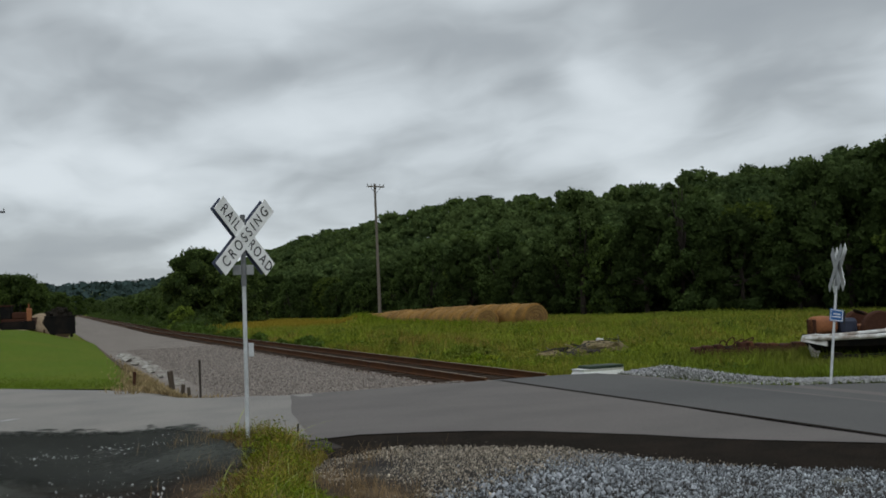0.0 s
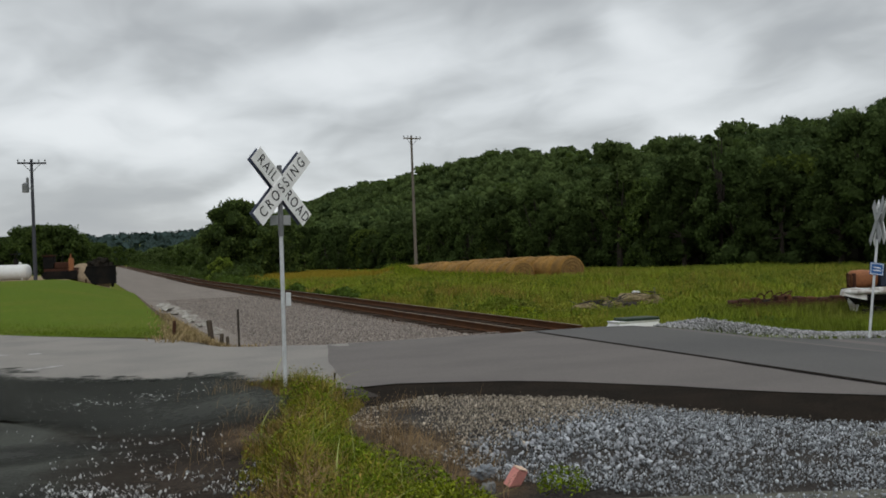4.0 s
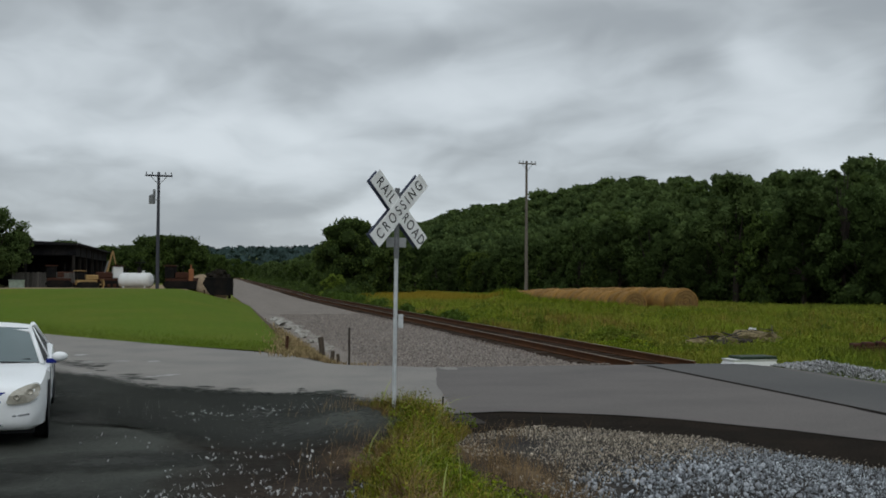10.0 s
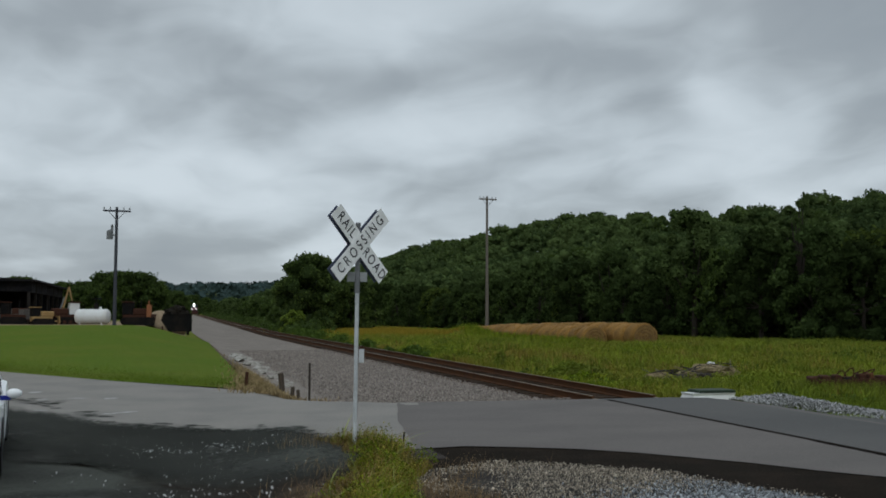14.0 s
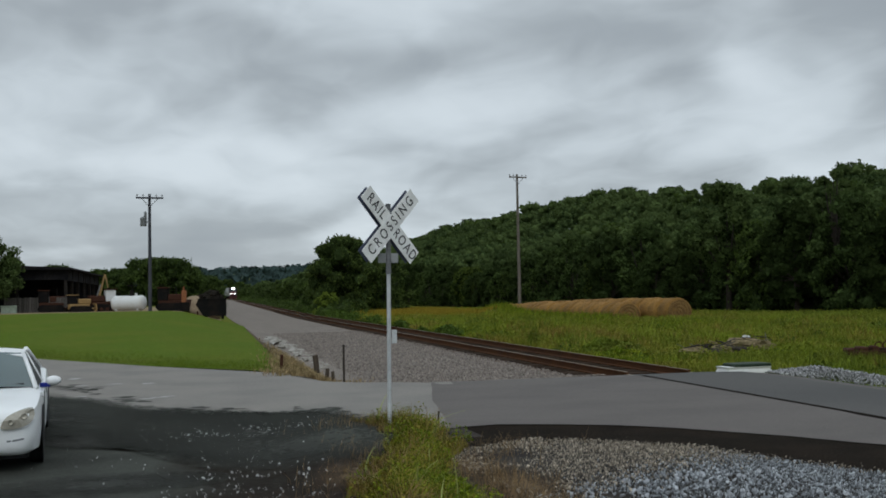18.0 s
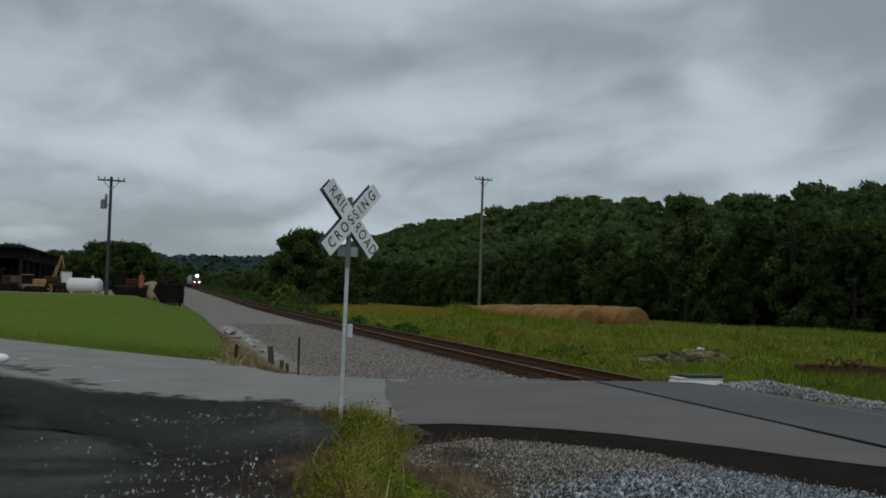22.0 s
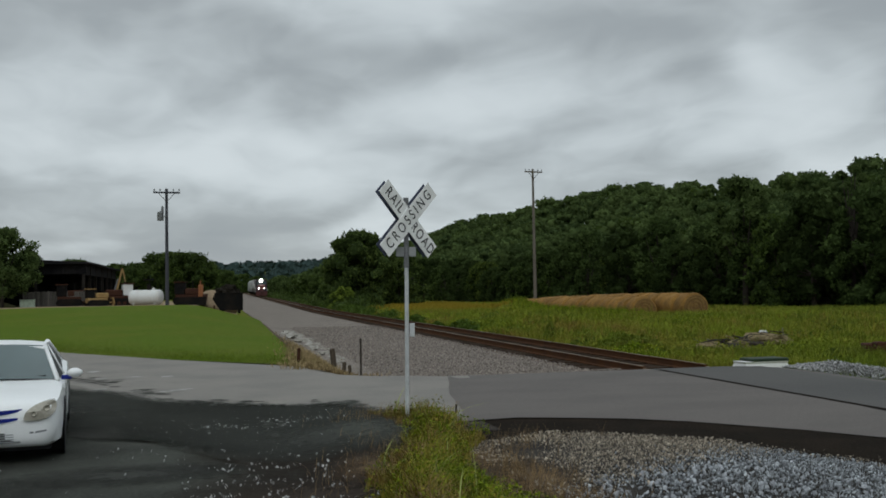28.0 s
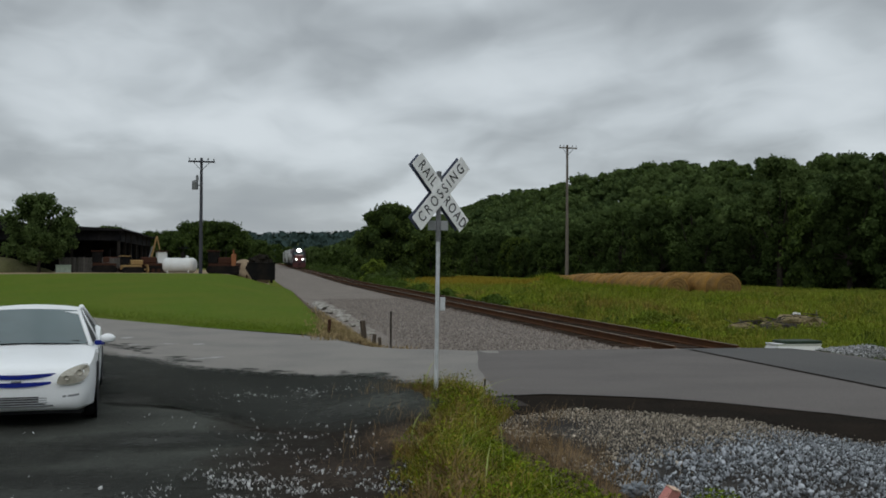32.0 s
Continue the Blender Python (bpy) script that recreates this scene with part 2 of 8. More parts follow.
M = {
    "grass_ground": mat("grass_ground", (0.105, 0.138, 0.014), 0.95, spec=0.05, scale=0.16, fine=3, var=0.35, tint=(0.15, 0.13, 0.022), stain=0.75, bump=0.8, dist=0.08),
    "lawn": mat("lawn", (0.082, 0.126, 0.010), 0.95, spec=0.05, scale=0.3, fine=14, var=0.35, tint=(0.104, 0.128, 0.014), stain=0.8, bump=0.7, dist=0.04),
    "road": mat("road", (0.146, 0.132, 0.123), 0.9, spec=0.1, scale=0.6, fine=55, var=0.18, tint=(0.118, 0.108, 0.101), stain=0.7, bump=0.4, dist=0.006, rot=(0.7, 1.1, 1)),
    "concrete": mat("pale_asphalt", (0.240, 0.224, 0.203), 0.9, spec=0.1, scale=0.7, fine=50, var=0.2, tint=(0.192, 0.181, 0.168), stain=0.75, bump=0.35, dist=0.006),
    "fresh": mat("fresh_asphalt", (0.015, 0.012, 0.009), 0.95, spec=0.03, scale=1.6, fine=45, var=0.5, tint=(0.026, 0.019, 0.014), stain=0.6, bump=0.9, dist=0.012),
    "lot": mat("dark_gravel_lot", (0.060, 0.063, 0.054), 0.9, spec=0.06, scale=0.9, fine=38, var=0.4, tint=(0.032, 0.033, 0.029), stain=0.8, bump=0.6, dist=0.012),
    "gravel": mat("gravel_bed", (0.055, 0.050, 0.045), 0.95, spec=0.05, scale=1.1, fine=30, var=0.6, tint=(0.026, 0.022, 0.020), stain=0.7, bump=1.0, dist=0.03),
    "ballast": mat("ballast_bed", (0.225, 0.197, 0.172), 0.95, spec=0.05, scale=0.5, fine=22, var=0.5, tint=(0.165, 0.143, 0.124), stain=0.7, bump=1.0, dist=0.03),
    "stone": mat("stone", (0.35, 0.372, 0.39), 0.9, scale=9, fine=60, var=0.3, tint=(0.16, 0.17, 0.185), bump=0.3, isl=0.75, spec=0.1),
    "stone_single": mat("stone_single", (0.35, 0.365, 0.385), 0.9, scale=9, fine=60, var=0.25, tint=(0.15, 0.155, 0.165), bump=0.3, rnd=0.6, spec=0.1),
    "stone_warm": mat("stone_warm", (0.385, 0.335, 0.265), 0.92, scale=9, fine=60, var=0.25, tint=(0.17, 0.14, 0.105), bump=0.3, isl=0.72, spec=0.1),
    "tie": mat("creosoted_timber", (0.034, 0.023, 0.016), 0.9, spec=0.04, scale=3, fine=40, var=0.4, tint=(0.060, 0.044, 0.033), bump=0.6, dist=0.006, rnd=0.35, rot=(0.3, 3, 3)),
    "rust_rail": mat("rusty_rail", (0.090, 0.042, 0.020), 0.9, spec=0.05, scale=2, fine=50, var=0.3, tint=(0.05, 0.03, 0.022), bump=0.3, dist=0.003),
    "rail_top": mat("worn_rail_head", (0.20, 0.15, 0.10), 0.5, metal=0.3, scale=2, fine=80, var=0.2, bump=0.1),
    "steel": mat("galvanised_steel", (0.60, 0.62, 0.63), 0.45, metal=0.2, scale=4, fine=70, var=0.15, bump=0.1, dist=0.002),
    "dull_steel": mat("weathered_steel", (0.20, 0.205, 0.21), 0.6, metal=0.4, scale=6, fine=70, var=0.2, bump=0.15, dist=0.002),
    "sign_white": mat("sign_white", (0.88, 0.885, 0.87), 0.5, scale=5, fine=90, var=0.06, tint=(0.58, 0.58, 0.55), stain=0.5, bump=0.03),
    "sign_black": mat("sign_black", (0.02, 0.02, 0.022), 0.6, var=0.2, bump=0.03),
    "sign_back": mat("bare_sign_back", (0.10, 0.115, 0.17), 0.5, metal=0.5, var=0.1, bump=0.03),
    "sign_blue": mat("sign_blue", (0.022, 0.105, 0.30), 0.5, scale=8, var=0.1, tint=(0.05, 0.15, 0.35), bump=0.03),
    "hay": mat("hay", (0.27, 0.145, 0.034), 0.95, scale=1.6, fine=26, var=0.4, tint=(0.15, 0.083, 0.024), stain=0.8, bump=1.0, dist=0.05, rnd=0.22),
    "pole_wood": mat("weathered_pole_wood", (0.155, 0.135, 0.112), 0.9, scale=1.2, fine=30, var=0.3, tint=(0.09, 0.078, 0.065), bump=0.5, dist=0.01, rot=(4, 4, 0.4)),
    "leaf": mat("leaf", (0.098, 0.138, 0.045), 0.8, scale=0.11, fine=1.2, var=0.25, tint=(0.055, 0.082, 0.028), stain=0.95, bump=0, isl=0.14, spec=0.02, thin=0.3),
    "leaf_bright": mat("leaf_bright", (0.19, 0.255, 0.035), 0.7, scale=0.4, fine=3, var=0.3, tint=(0.055, 0.09, 0.02), bump=0, isl=0.45, spec=0.15, thin=0.4),
    # darker than the leaves: the shade inside a crown is put into this colour
    "shaded_core": mat("shaded_core", (0.030, 0.046, 0.014), 0.9, scale=0.5, fine=4, var=0.5, bump=1.0, dist=0.2, spec=0.02),
    "bark": mat("bark", (0.042, 0.034, 0.027), 0.95, scale=3, fine=18, var=0.4, bump=0.9, dist=0.03, rot=(3, 3, 0.5)),
    "weed": mat("weed_blade", (0.195, 0.172, 0.022), 0.75, scale=2.0, fine=10, var=0.35, tint=(0.20, 0.125, 0.042), stain=0.8, bump=0, isl=0.6, spec=0.12),
    "weed_green": mat("weed_green", (0.118, 0.170, 0.008), 0.75, scale=2.2, fine=10, var=0.4, tint=(0.175, 0.185, 0.010), stain=0.7, bump=0, isl=0.65, spec=0.12),
    "straw": mat("dry_grass", (0.235, 0.165, 0.085), 0.9, scale=1.5, fine=12, var=0.3, tint=(0.26, 0.17, 0.085), bump=0, isl=0.4, spec=0.1),
    "field_blade": mat("field_grass_blade", (0.165, 0.205, 0.020), 0.8, scale=0.12, fine=6, var=0.3, tint=(0.20, 0.175, 0.03), stain=0.7, bump=0, isl=0.25, spec=0.1),
    # blue-green base colour stands in for distance haze over the far hills
    "hazed_leaf": mat("hazed_leaf", (0.042, 0.066, 0.062), 0.9, scale=0.05, fine=0.6, var=0.4, tint=(0.036, 0.056, 0.056), bump=0, isl=0.12, spec=0.05),
}


def soft(source):
    """A copy of a surface that fades out round the middle of its object, with a ragged edge."""
    m = source.copy()
    nt = m.node_tree
    out = next(n for n in nt.nodes if n.type == "OUTPUT_MATERIAL")
    b = nt.nodes["Principled BSDF"]
    tex, flat = nt.nodes.new("ShaderNodeTexCoord"), nt.nodes.new("ShaderNodeMapping")
    flat.inputs["Scale"].default_value = (1, 1, 0)
    nt.links.new(tex.outputs["Object"], flat.inputs[0])
    far = nt.nodes.new("ShaderNodeVectorMath")
    far.operation = "LENGTH"
    nt.links.new(flat.outputs[0], far.inputs[0])
    n = nt.nodes.new("ShaderNodeTexNoise")
    geo = nt.nodes.new("ShaderNodeNewGeometry")
    n.inputs["Scale"].default_value, n.inputs["Detail"].default_value, n.inputs["Roughness"].default_value = 6.5, 8, 0.74
    nt.links.new(geo.outputs["Position"], n.inputs["Vector"])
    add = nt.nodes.new("ShaderNodeMath")
    add.operation = "MULTIPLY_ADD"
    add.inputs[1].default_value = 1.35
    nt.links.new(n.outputs[0], add.inputs[0])
    nt.links.new(far.outputs["Value"], add.inputs[2])
    r = nt.nodes.new("ShaderNodeMapRange")
    r.inputs["From Min"].default_value, r.inputs["From Max"].default_value = 0.85, 1.75
    r.inputs["To Min"].default_value, r.inputs["To Max"].default_value = 1.0, 0.0
    nt.links.new(add.outputs[0], r.inputs[0])
    clear, mix = nt.nodes.new("ShaderNodeBsdfTransparent"), nt.nodes.new("ShaderNodeMixShader")
    nt.links.new(r.outputs[0], mix.inputs[0])
    nt.links.new(clear.outputs[0], mix.inputs[1])
    nt.links.new(b.outputs[0], mix.inputs[2])
    nt.links.new(mix.outputs[0], out.inputs[0])
    return m


# ---- building helpers ----
def link(name, bm, material, parent=None, label="", smooth=False):
    """Links a bmesh as one mesh object."""
    me = bpy.data.meshes.new(name)
    bm.normal_update()
    bm.to_mesh(me)
    bm.free()
    if smooth:
        me.shade_smooth()
    me.materials.append(M[material] if isinstance(material, str) else material)
    ob = new(name, me)
    if parent is not None:
        ob.parent = parent
    if label:
        tagged(ob, label)
    return ob


def part(name, bm, material, parent, label="", smooth=False):
    return link(name, bm, material, parent, label, smooth)


def thing(name, m, label, category, group="", kind=""):
    ob = new(name)
    ob.matrix_world = m
    return tagged(ob, label, category, group, kind)


def box(bm, x0, x1, y0, y1, z0, z1, bevel=0.0, m=None):
    r = bmesh.ops.create_cube(bm, size=1)
    mm = Matrix.Translation(((x0 + x1) / 2, (y0 + y1) / 2, (z0 + z1) / 2)) @ Matrix.Diagonal((abs(x1 - x0), abs(y1 - y0), abs(z1 - z0), 1))
    bmesh.ops.transform(bm, matrix=mm, verts=r["verts"])
    vs = r["verts"]
    if bevel:
        es = list({e for v in vs for e in v.link_edges})
        out = bmesh.ops.bevel(bm, geom=es, offset=bevel, segments=1, affect="EDGES")
        vs = list({v for v in vs if v.is_valid} | set(out["verts"]))
    if m is not None:
        bmesh.ops.transform(bm, matrix=m, verts=vs)
    return bm


def tube(bm, a, b, r0, r1=None, n=10):
    """A closed tapered tube from a to b."""
    a, b = Vector(a), Vector(b)
    r1 = r0 if r1 is None else r1
    m = Matrix.Translation((a + b) / 2) @ (b - a).to_track_quat("Z", "Y").to_matrix().to_4x4()
    bmesh.ops.create_cone(bm, cap_ends=True, segments=n, radius1=r0, radius2=r1, depth=(b - a).length, matrix=m)
    return bm


def lathe(bm, rings, n=24, m=None):
    """A turned form about z from (radius, z) rings, closed at both ends."""
    rows = [[bm.verts.new((r * math.cos(2 * math.pi * i / n), r * math.sin(2 * math.pi * i / n), z)) for i in range(n)] for r, z in rings]
    for p, q in zip(rows, rows[1:]):
        for i in range(n):
            bm.faces.new((p[i], p[(i + 1) % n], q[(i + 1) % n], q[i]))
    bm.faces.new(rows[0][::-1])
    bm.faces.new(rows[-1])
    if m is not None:
        bmesh.ops.transform(bm, matrix=m, verts=[v for r in rows for v in r])
    return bm


def loft(bm, sections):
    """A skin over closed sections of equal count, with end caps."""
    rows = [[bm.verts.new(p) for p in s] for s in sections]
    n = len(rows[0])
    for p, q in zip(rows, rows[1:]):
        for i in range(n):
            bm.faces.new((p[i], p[(i + 1) % n], q[(i + 1) % n], q[i]))
    bm.faces.new(rows[0][::-1])
    bm.faces.new(rows[-1])
    bmesh.ops.recalc_face_normals(bm, faces=bm.faces)
    return bm


def B():
    return bmesh.new()


def smooth01(a, b, x):
    t = np.clip((np.asarray(x, float) - a) / (b - a), 0, 1)
    return t * t * (3 - 2 * t)


def raw_mesh(name, verts, faces, material, parent=None, label="", category="", kind=""):
    """Links big arrays as one mesh: verts n x 3, faces k x 3 or 4."""
    verts, faces = np.asarray(verts, np.float32), np.asarray(faces, np.int32)
    me = bpy.data.meshes.new(name)
    k = faces.shape[1]
    me.vertices.add(len(verts))
    me.vertices.foreach_set("co", verts.ravel())
    me.loops.add(faces.size)
    me.loops.foreach_set("vertex_index", faces.ravel())
    me.polygons.add(len(faces))
    me.polygons.foreach_set("loop_start", np.arange(len(faces), dtype=np.int32) * k)
    me.update(calc_edges=True)
    me.validate()
    me.materials.append(M[material])
    ob = new(name, me)
    if parent is not None:
        ob.parent = parent
    return tagged(ob, label, category, "", kind)


# ---- the lie of the land ----
TRACK = 9.47
RAILS = (8.752, 10.187)


def crest(y):
    return 9.9 + 2.2 * np.exp(-(((np.asarray(y, float) - 65) / 45) ** 2)) + 6.9 * smooth01(120, 230, y)


def grade(y):
    """The valley floor and the railway climb slowly towards the north."""
    return 0.0055 * (np.clip(np.asarray(y, float), 100, 520) - 100)


def land(x, y):
    """Height of the finished ground."""
    x, y = np.asarray(x, float), np.asarray(y, float)
    z = np.zeros(np.broadcast(x, y).shape) + grade(y)
    north = smooth01(20.3, 22.5, y + 0.55 * np.minimum(x - 4.5, 0))
    # lawn bank west of the ditch
    z = z + 1.05 * (1 - smooth01(-2.6, 2.7, x)) * smooth01(24, 66, y + 0.75 * np.minimum(x - 1, 0))
    # ditch, service strip and ballast
    strip = smooth01(1.8, 3.2, x) * (1 - smooth01(11.6, 14.0, x)) * north
    z = z - 0.19 * strip - 0.10 * np.exp(-(((x - 2.9) / 0.5) ** 2)) * north
    # low ground east of the crossing
    z = z - 0.40 * smooth01(10.8, 14.5, x) * (1 - smooth01(28, 48, y))
    # the lot
    z = z - 0.18 * (1 - smooth01(0.5, 2.0, x)) * (1 - smooth01(15, 19, y - 0.6 * np.minimum(x, 0)))
    z = z - 0.08 * smooth01(1.2, 2.2, x) * (1 - smooth01(7, 9, x)) * (1 - smooth01(12.2, 13.6, y))
    # grassy mound by the bales
    z = z + 0.62 * np.exp(-(((x - 23.9) / 1.7) ** 2) - (((y - 84.5) / 4.5) ** 2))
    # wooded hill
    z = z + crest(y) * smooth01(46, 100, x + 8 * smooth01(90, 150, y)) * (1 - smooth01(430, 620, y))
    # far hills
    far = smooth01(650, 1400, y)
    z = z + far * (27 + 4 * np.sin(x / 210 + 1.0) + 2.5 * np.sin(x / 83) + 10 * smooth01(80, 300, x))
    return z


def ground_at(x, y):
    return float(land(x, y)) - 0.06


def axis_steps(fine0, fine1, step, lo, hi, grow=1.16):
    out = list(np.arange(fine0, fine1 + 1e-6, step))
    s = step
    while out[-1] < hi:
        s *= grow
        out.append(out[-1] + s)
    s = step
    while out[0] > lo:
        s *= grow
        out.insert(0, out[0] - s)
    return np.array(out)


gx, gy = axis_steps(-10, 32, 0.6, -2600, 2600), axis_steps(-2, 72, 0.6, -1500, 3600)
GX, GY = np.meshgrid(gx, gy)
gv = np.stack([GX.ravel(), GY.ravel(), (land(GX, GY) - 0.06).ravel()], 1)
nx, ny = len(gx), len(gy)
gi = (np.arange(ny - 1)[:, None] * nx + np.arange(nx - 1)[None]).ravel()
ground = raw_mesh("ground", gv, np.stack([gi, gi + 1, gi + nx + 1, gi + nx], 1), "grass_ground", None, "rough green and yellowing meadow grass on gently rolling land", "ground", "structure")
ground.data.shade_smooth()


def sheet(name, poly, material, lift, label, category, step=1.0):
    """A surface that follows the land inside an outline."""
    bm = B()
    bm.faces.new([bm.verts.new((x, y, 0)) for x, y in poly])
    xs, ys = [p[0] for p in poly], [p[1] for p in poly]
    for lo, hi, n in ((min(xs), max(xs), (1, 0, 0)), (min(ys), max(ys), (0, 1, 0))):
        k = int((hi - lo) / step)
        for i in range(1, k + 1):
            at = lo + (hi - lo) * i / (k + 1)
            bmesh.ops.bisect_plane(bm, geom=bm.verts[:] + bm.edges[:] + bm.faces[:], plane_co=[c * at for c in n], plane_no=n)
    for v in bm.verts:
        v.co.z = float(land(v.co.x, v.co.y)) + lift
    bmesh.ops.recalc_face_normals(bm, faces=bm.faces)
    if sum(f.normal.z for f in bm.faces) < 0:
        bmesh.ops.reverse_faces(bm, faces=bm.faces)
    return tagged(link(name, bm, material, smooth=True), label, category, "", "structure")


def ragged(line, step, swing, seed):
    """A line cut into short steps, each shifted a little by two sizes of noise."""
    out = []
    for (x0, y0), (x1, y1) in zip(line, line[1:]):
        n = max(1, int(math.hypot(x1 - x0, y1 - y0) / step))
        for i in range(n):
            x, y = x0 + (x1 - x0) * i / n, y0 + (y1 - y0) * i / n
            d = swing * (noise.noise(Vector((x * 1.3, y * 1.3, seed))) + 0.6 * noise.noise(Vector((x * 4.5, y * 4.5, seed))))
            out.append((x + d * 0.5, y + d))
    return out + [line[-1]]


# lawn, strip, lot, roads
sheet("lawn", [(1.9, 25.0), (-1.4, 28.6), (-4.9, 33.4), (-12, 44), (-40, 84), (-60, 95), (-30, 70), (-6, 72.3), (1.2, 72.5), (2.3, 70), (2.1, 60), (2.0, 45)], "lawn", 0.0, "mown bright green lawn sloping up from the road", "lawn", 1.0)
sheet("service_strip", [(2.5, 24.0), (3.6, 22.0), (5.8, 20.7), (8.3, 20.3), (8.3, 420), (1.2, 420), (1.6, 120), (1.95, 76), (2.3, 68), (2.2, 45)], "ballast", -0.02, "pale grey crushed stone strip beside the railway", "gravel", 2.5)
LOT_EDGE = [(-10.0, 31.0), (-4.6, 23.6), (-2.62, 19.98), (-1.94, 19.0), (-1.4, 17.8), (-0.7, 17.2), (0.2, 17.0), (0.9, 16.5), (1.4, 16.0), (1.9, 15.1), (2.3, 14.2), (2.7, 13.7)]


sheet("lot", [(-30, -12), (2.0, -12), (1.7, 5), (1.2, 9.2), (1.8, 13.6), (2.9, 14.2), (2.7, 16.6), (1.1, 18.0), (-0.1, 18.5), (-1.1, 19.5), (-2.1, 21.9), (-3.0, 23.9), (-10, 33), (-30, 53)], "lot", -0.014, "dark worn asphalt lot with scattered white gravel", "lot", 0.45)
sheet("road_west", [(3.2, 13.4), (4.0, 16.2), (4.8, 20.6), (4.3, 21.6), (3.6, 22.2), (1.35, 25.1), (-1.45, 28.6), (-4.9, 33.5), (-12, 43.5), (-40, 83), (-48, 72), (-18, 40.5)] + ragged(LOT_EDGE, 0.12, 0.30, 2.0), "concrete", 0.0, "pale worn grey asphalt road leading to the lawn", "road", 0.6)
NEAR_EDGE = [(3.12, 13.42), (3.8, 13.52), (4.53, 13.3), (5.26, 13.07), (5.94, 12.75), (6.54, 12.29), (7.02, 11.69), (7.38, 10.94), (7.72, 10.29), (8.22, 9.42), (8.9, 8.3), (10.2, 6.0), (12.0, 2.0), (14.0, -12)]
sheet("road_crossing", NEAR_EDGE + [(18, -12), (40, 2), (40, 6), (19.5, 15.6), (15.3, 18.1), (13.2, 19.4), (10.4, 20.7), (8.7, 20.85), (5.8, 21.0)] + ragged([(4.45, 20.9), (3.66, 17.1), (3.36, 15.0), (3.15, 13.6)], 0.25, 0.10, 5.0), "road", 0.005, "grey asphalt road over the level crossing", "road", 1.2)
M["road_dark"] = mat("dark_road", (0.108, 0.104, 0.100), 0.9, spec=0.1, scale=0.3, fine=55, var=0.16, tint=(0.088, 0.086, 0.084), stain=0.8, bump=0.35, dist=0.006)
sheet("road_east", [(8.80, 20.85), (8.80, 8.6), (10.2, 6.0), (12.0, 2.0), (14.0, -12), (18, -12), (40, 2), (40, 6), (19.5, 15.6), (15.3, 18.1), (13.2, 19.4), (10.4, 20.7)], "road_dark", 0.009, "darker grey asphalt road beyond the rail", "road", 1.2)
sheet("asphalt_shoulder", [(2.8, 12.9), (3.2, 11.9), (4.5, 11.2), (5.2, 10.3), (5.5, 9.4), (6.0, 8.5), (6.5, 7.5), (7.4, 6.0), (9, 2), (12, -12)] + [(x + 0.06, y + 0.08) for x, y in NEAR_EDGE[::-1]], "fresh", -0.006, "black fresh asphalt shoulder along the road edge", "shoulder", 0.8)
sheet("gravel_bed", [(2.3, 11.6), (2.9, 12.3), (3.6, 12.2), (4.7, 11.6), (5.4, 10.6), (5.7, 9.6), (6.3, 8.7), (7.4, 7.6), (7.9, 5), (7.9, 1), (3.2, 2), (2.7, 5.5), (2.7, 8.7)], "gravel", -0.002, "crushed grey limestone bed beside the road", "gravel", 0.8)


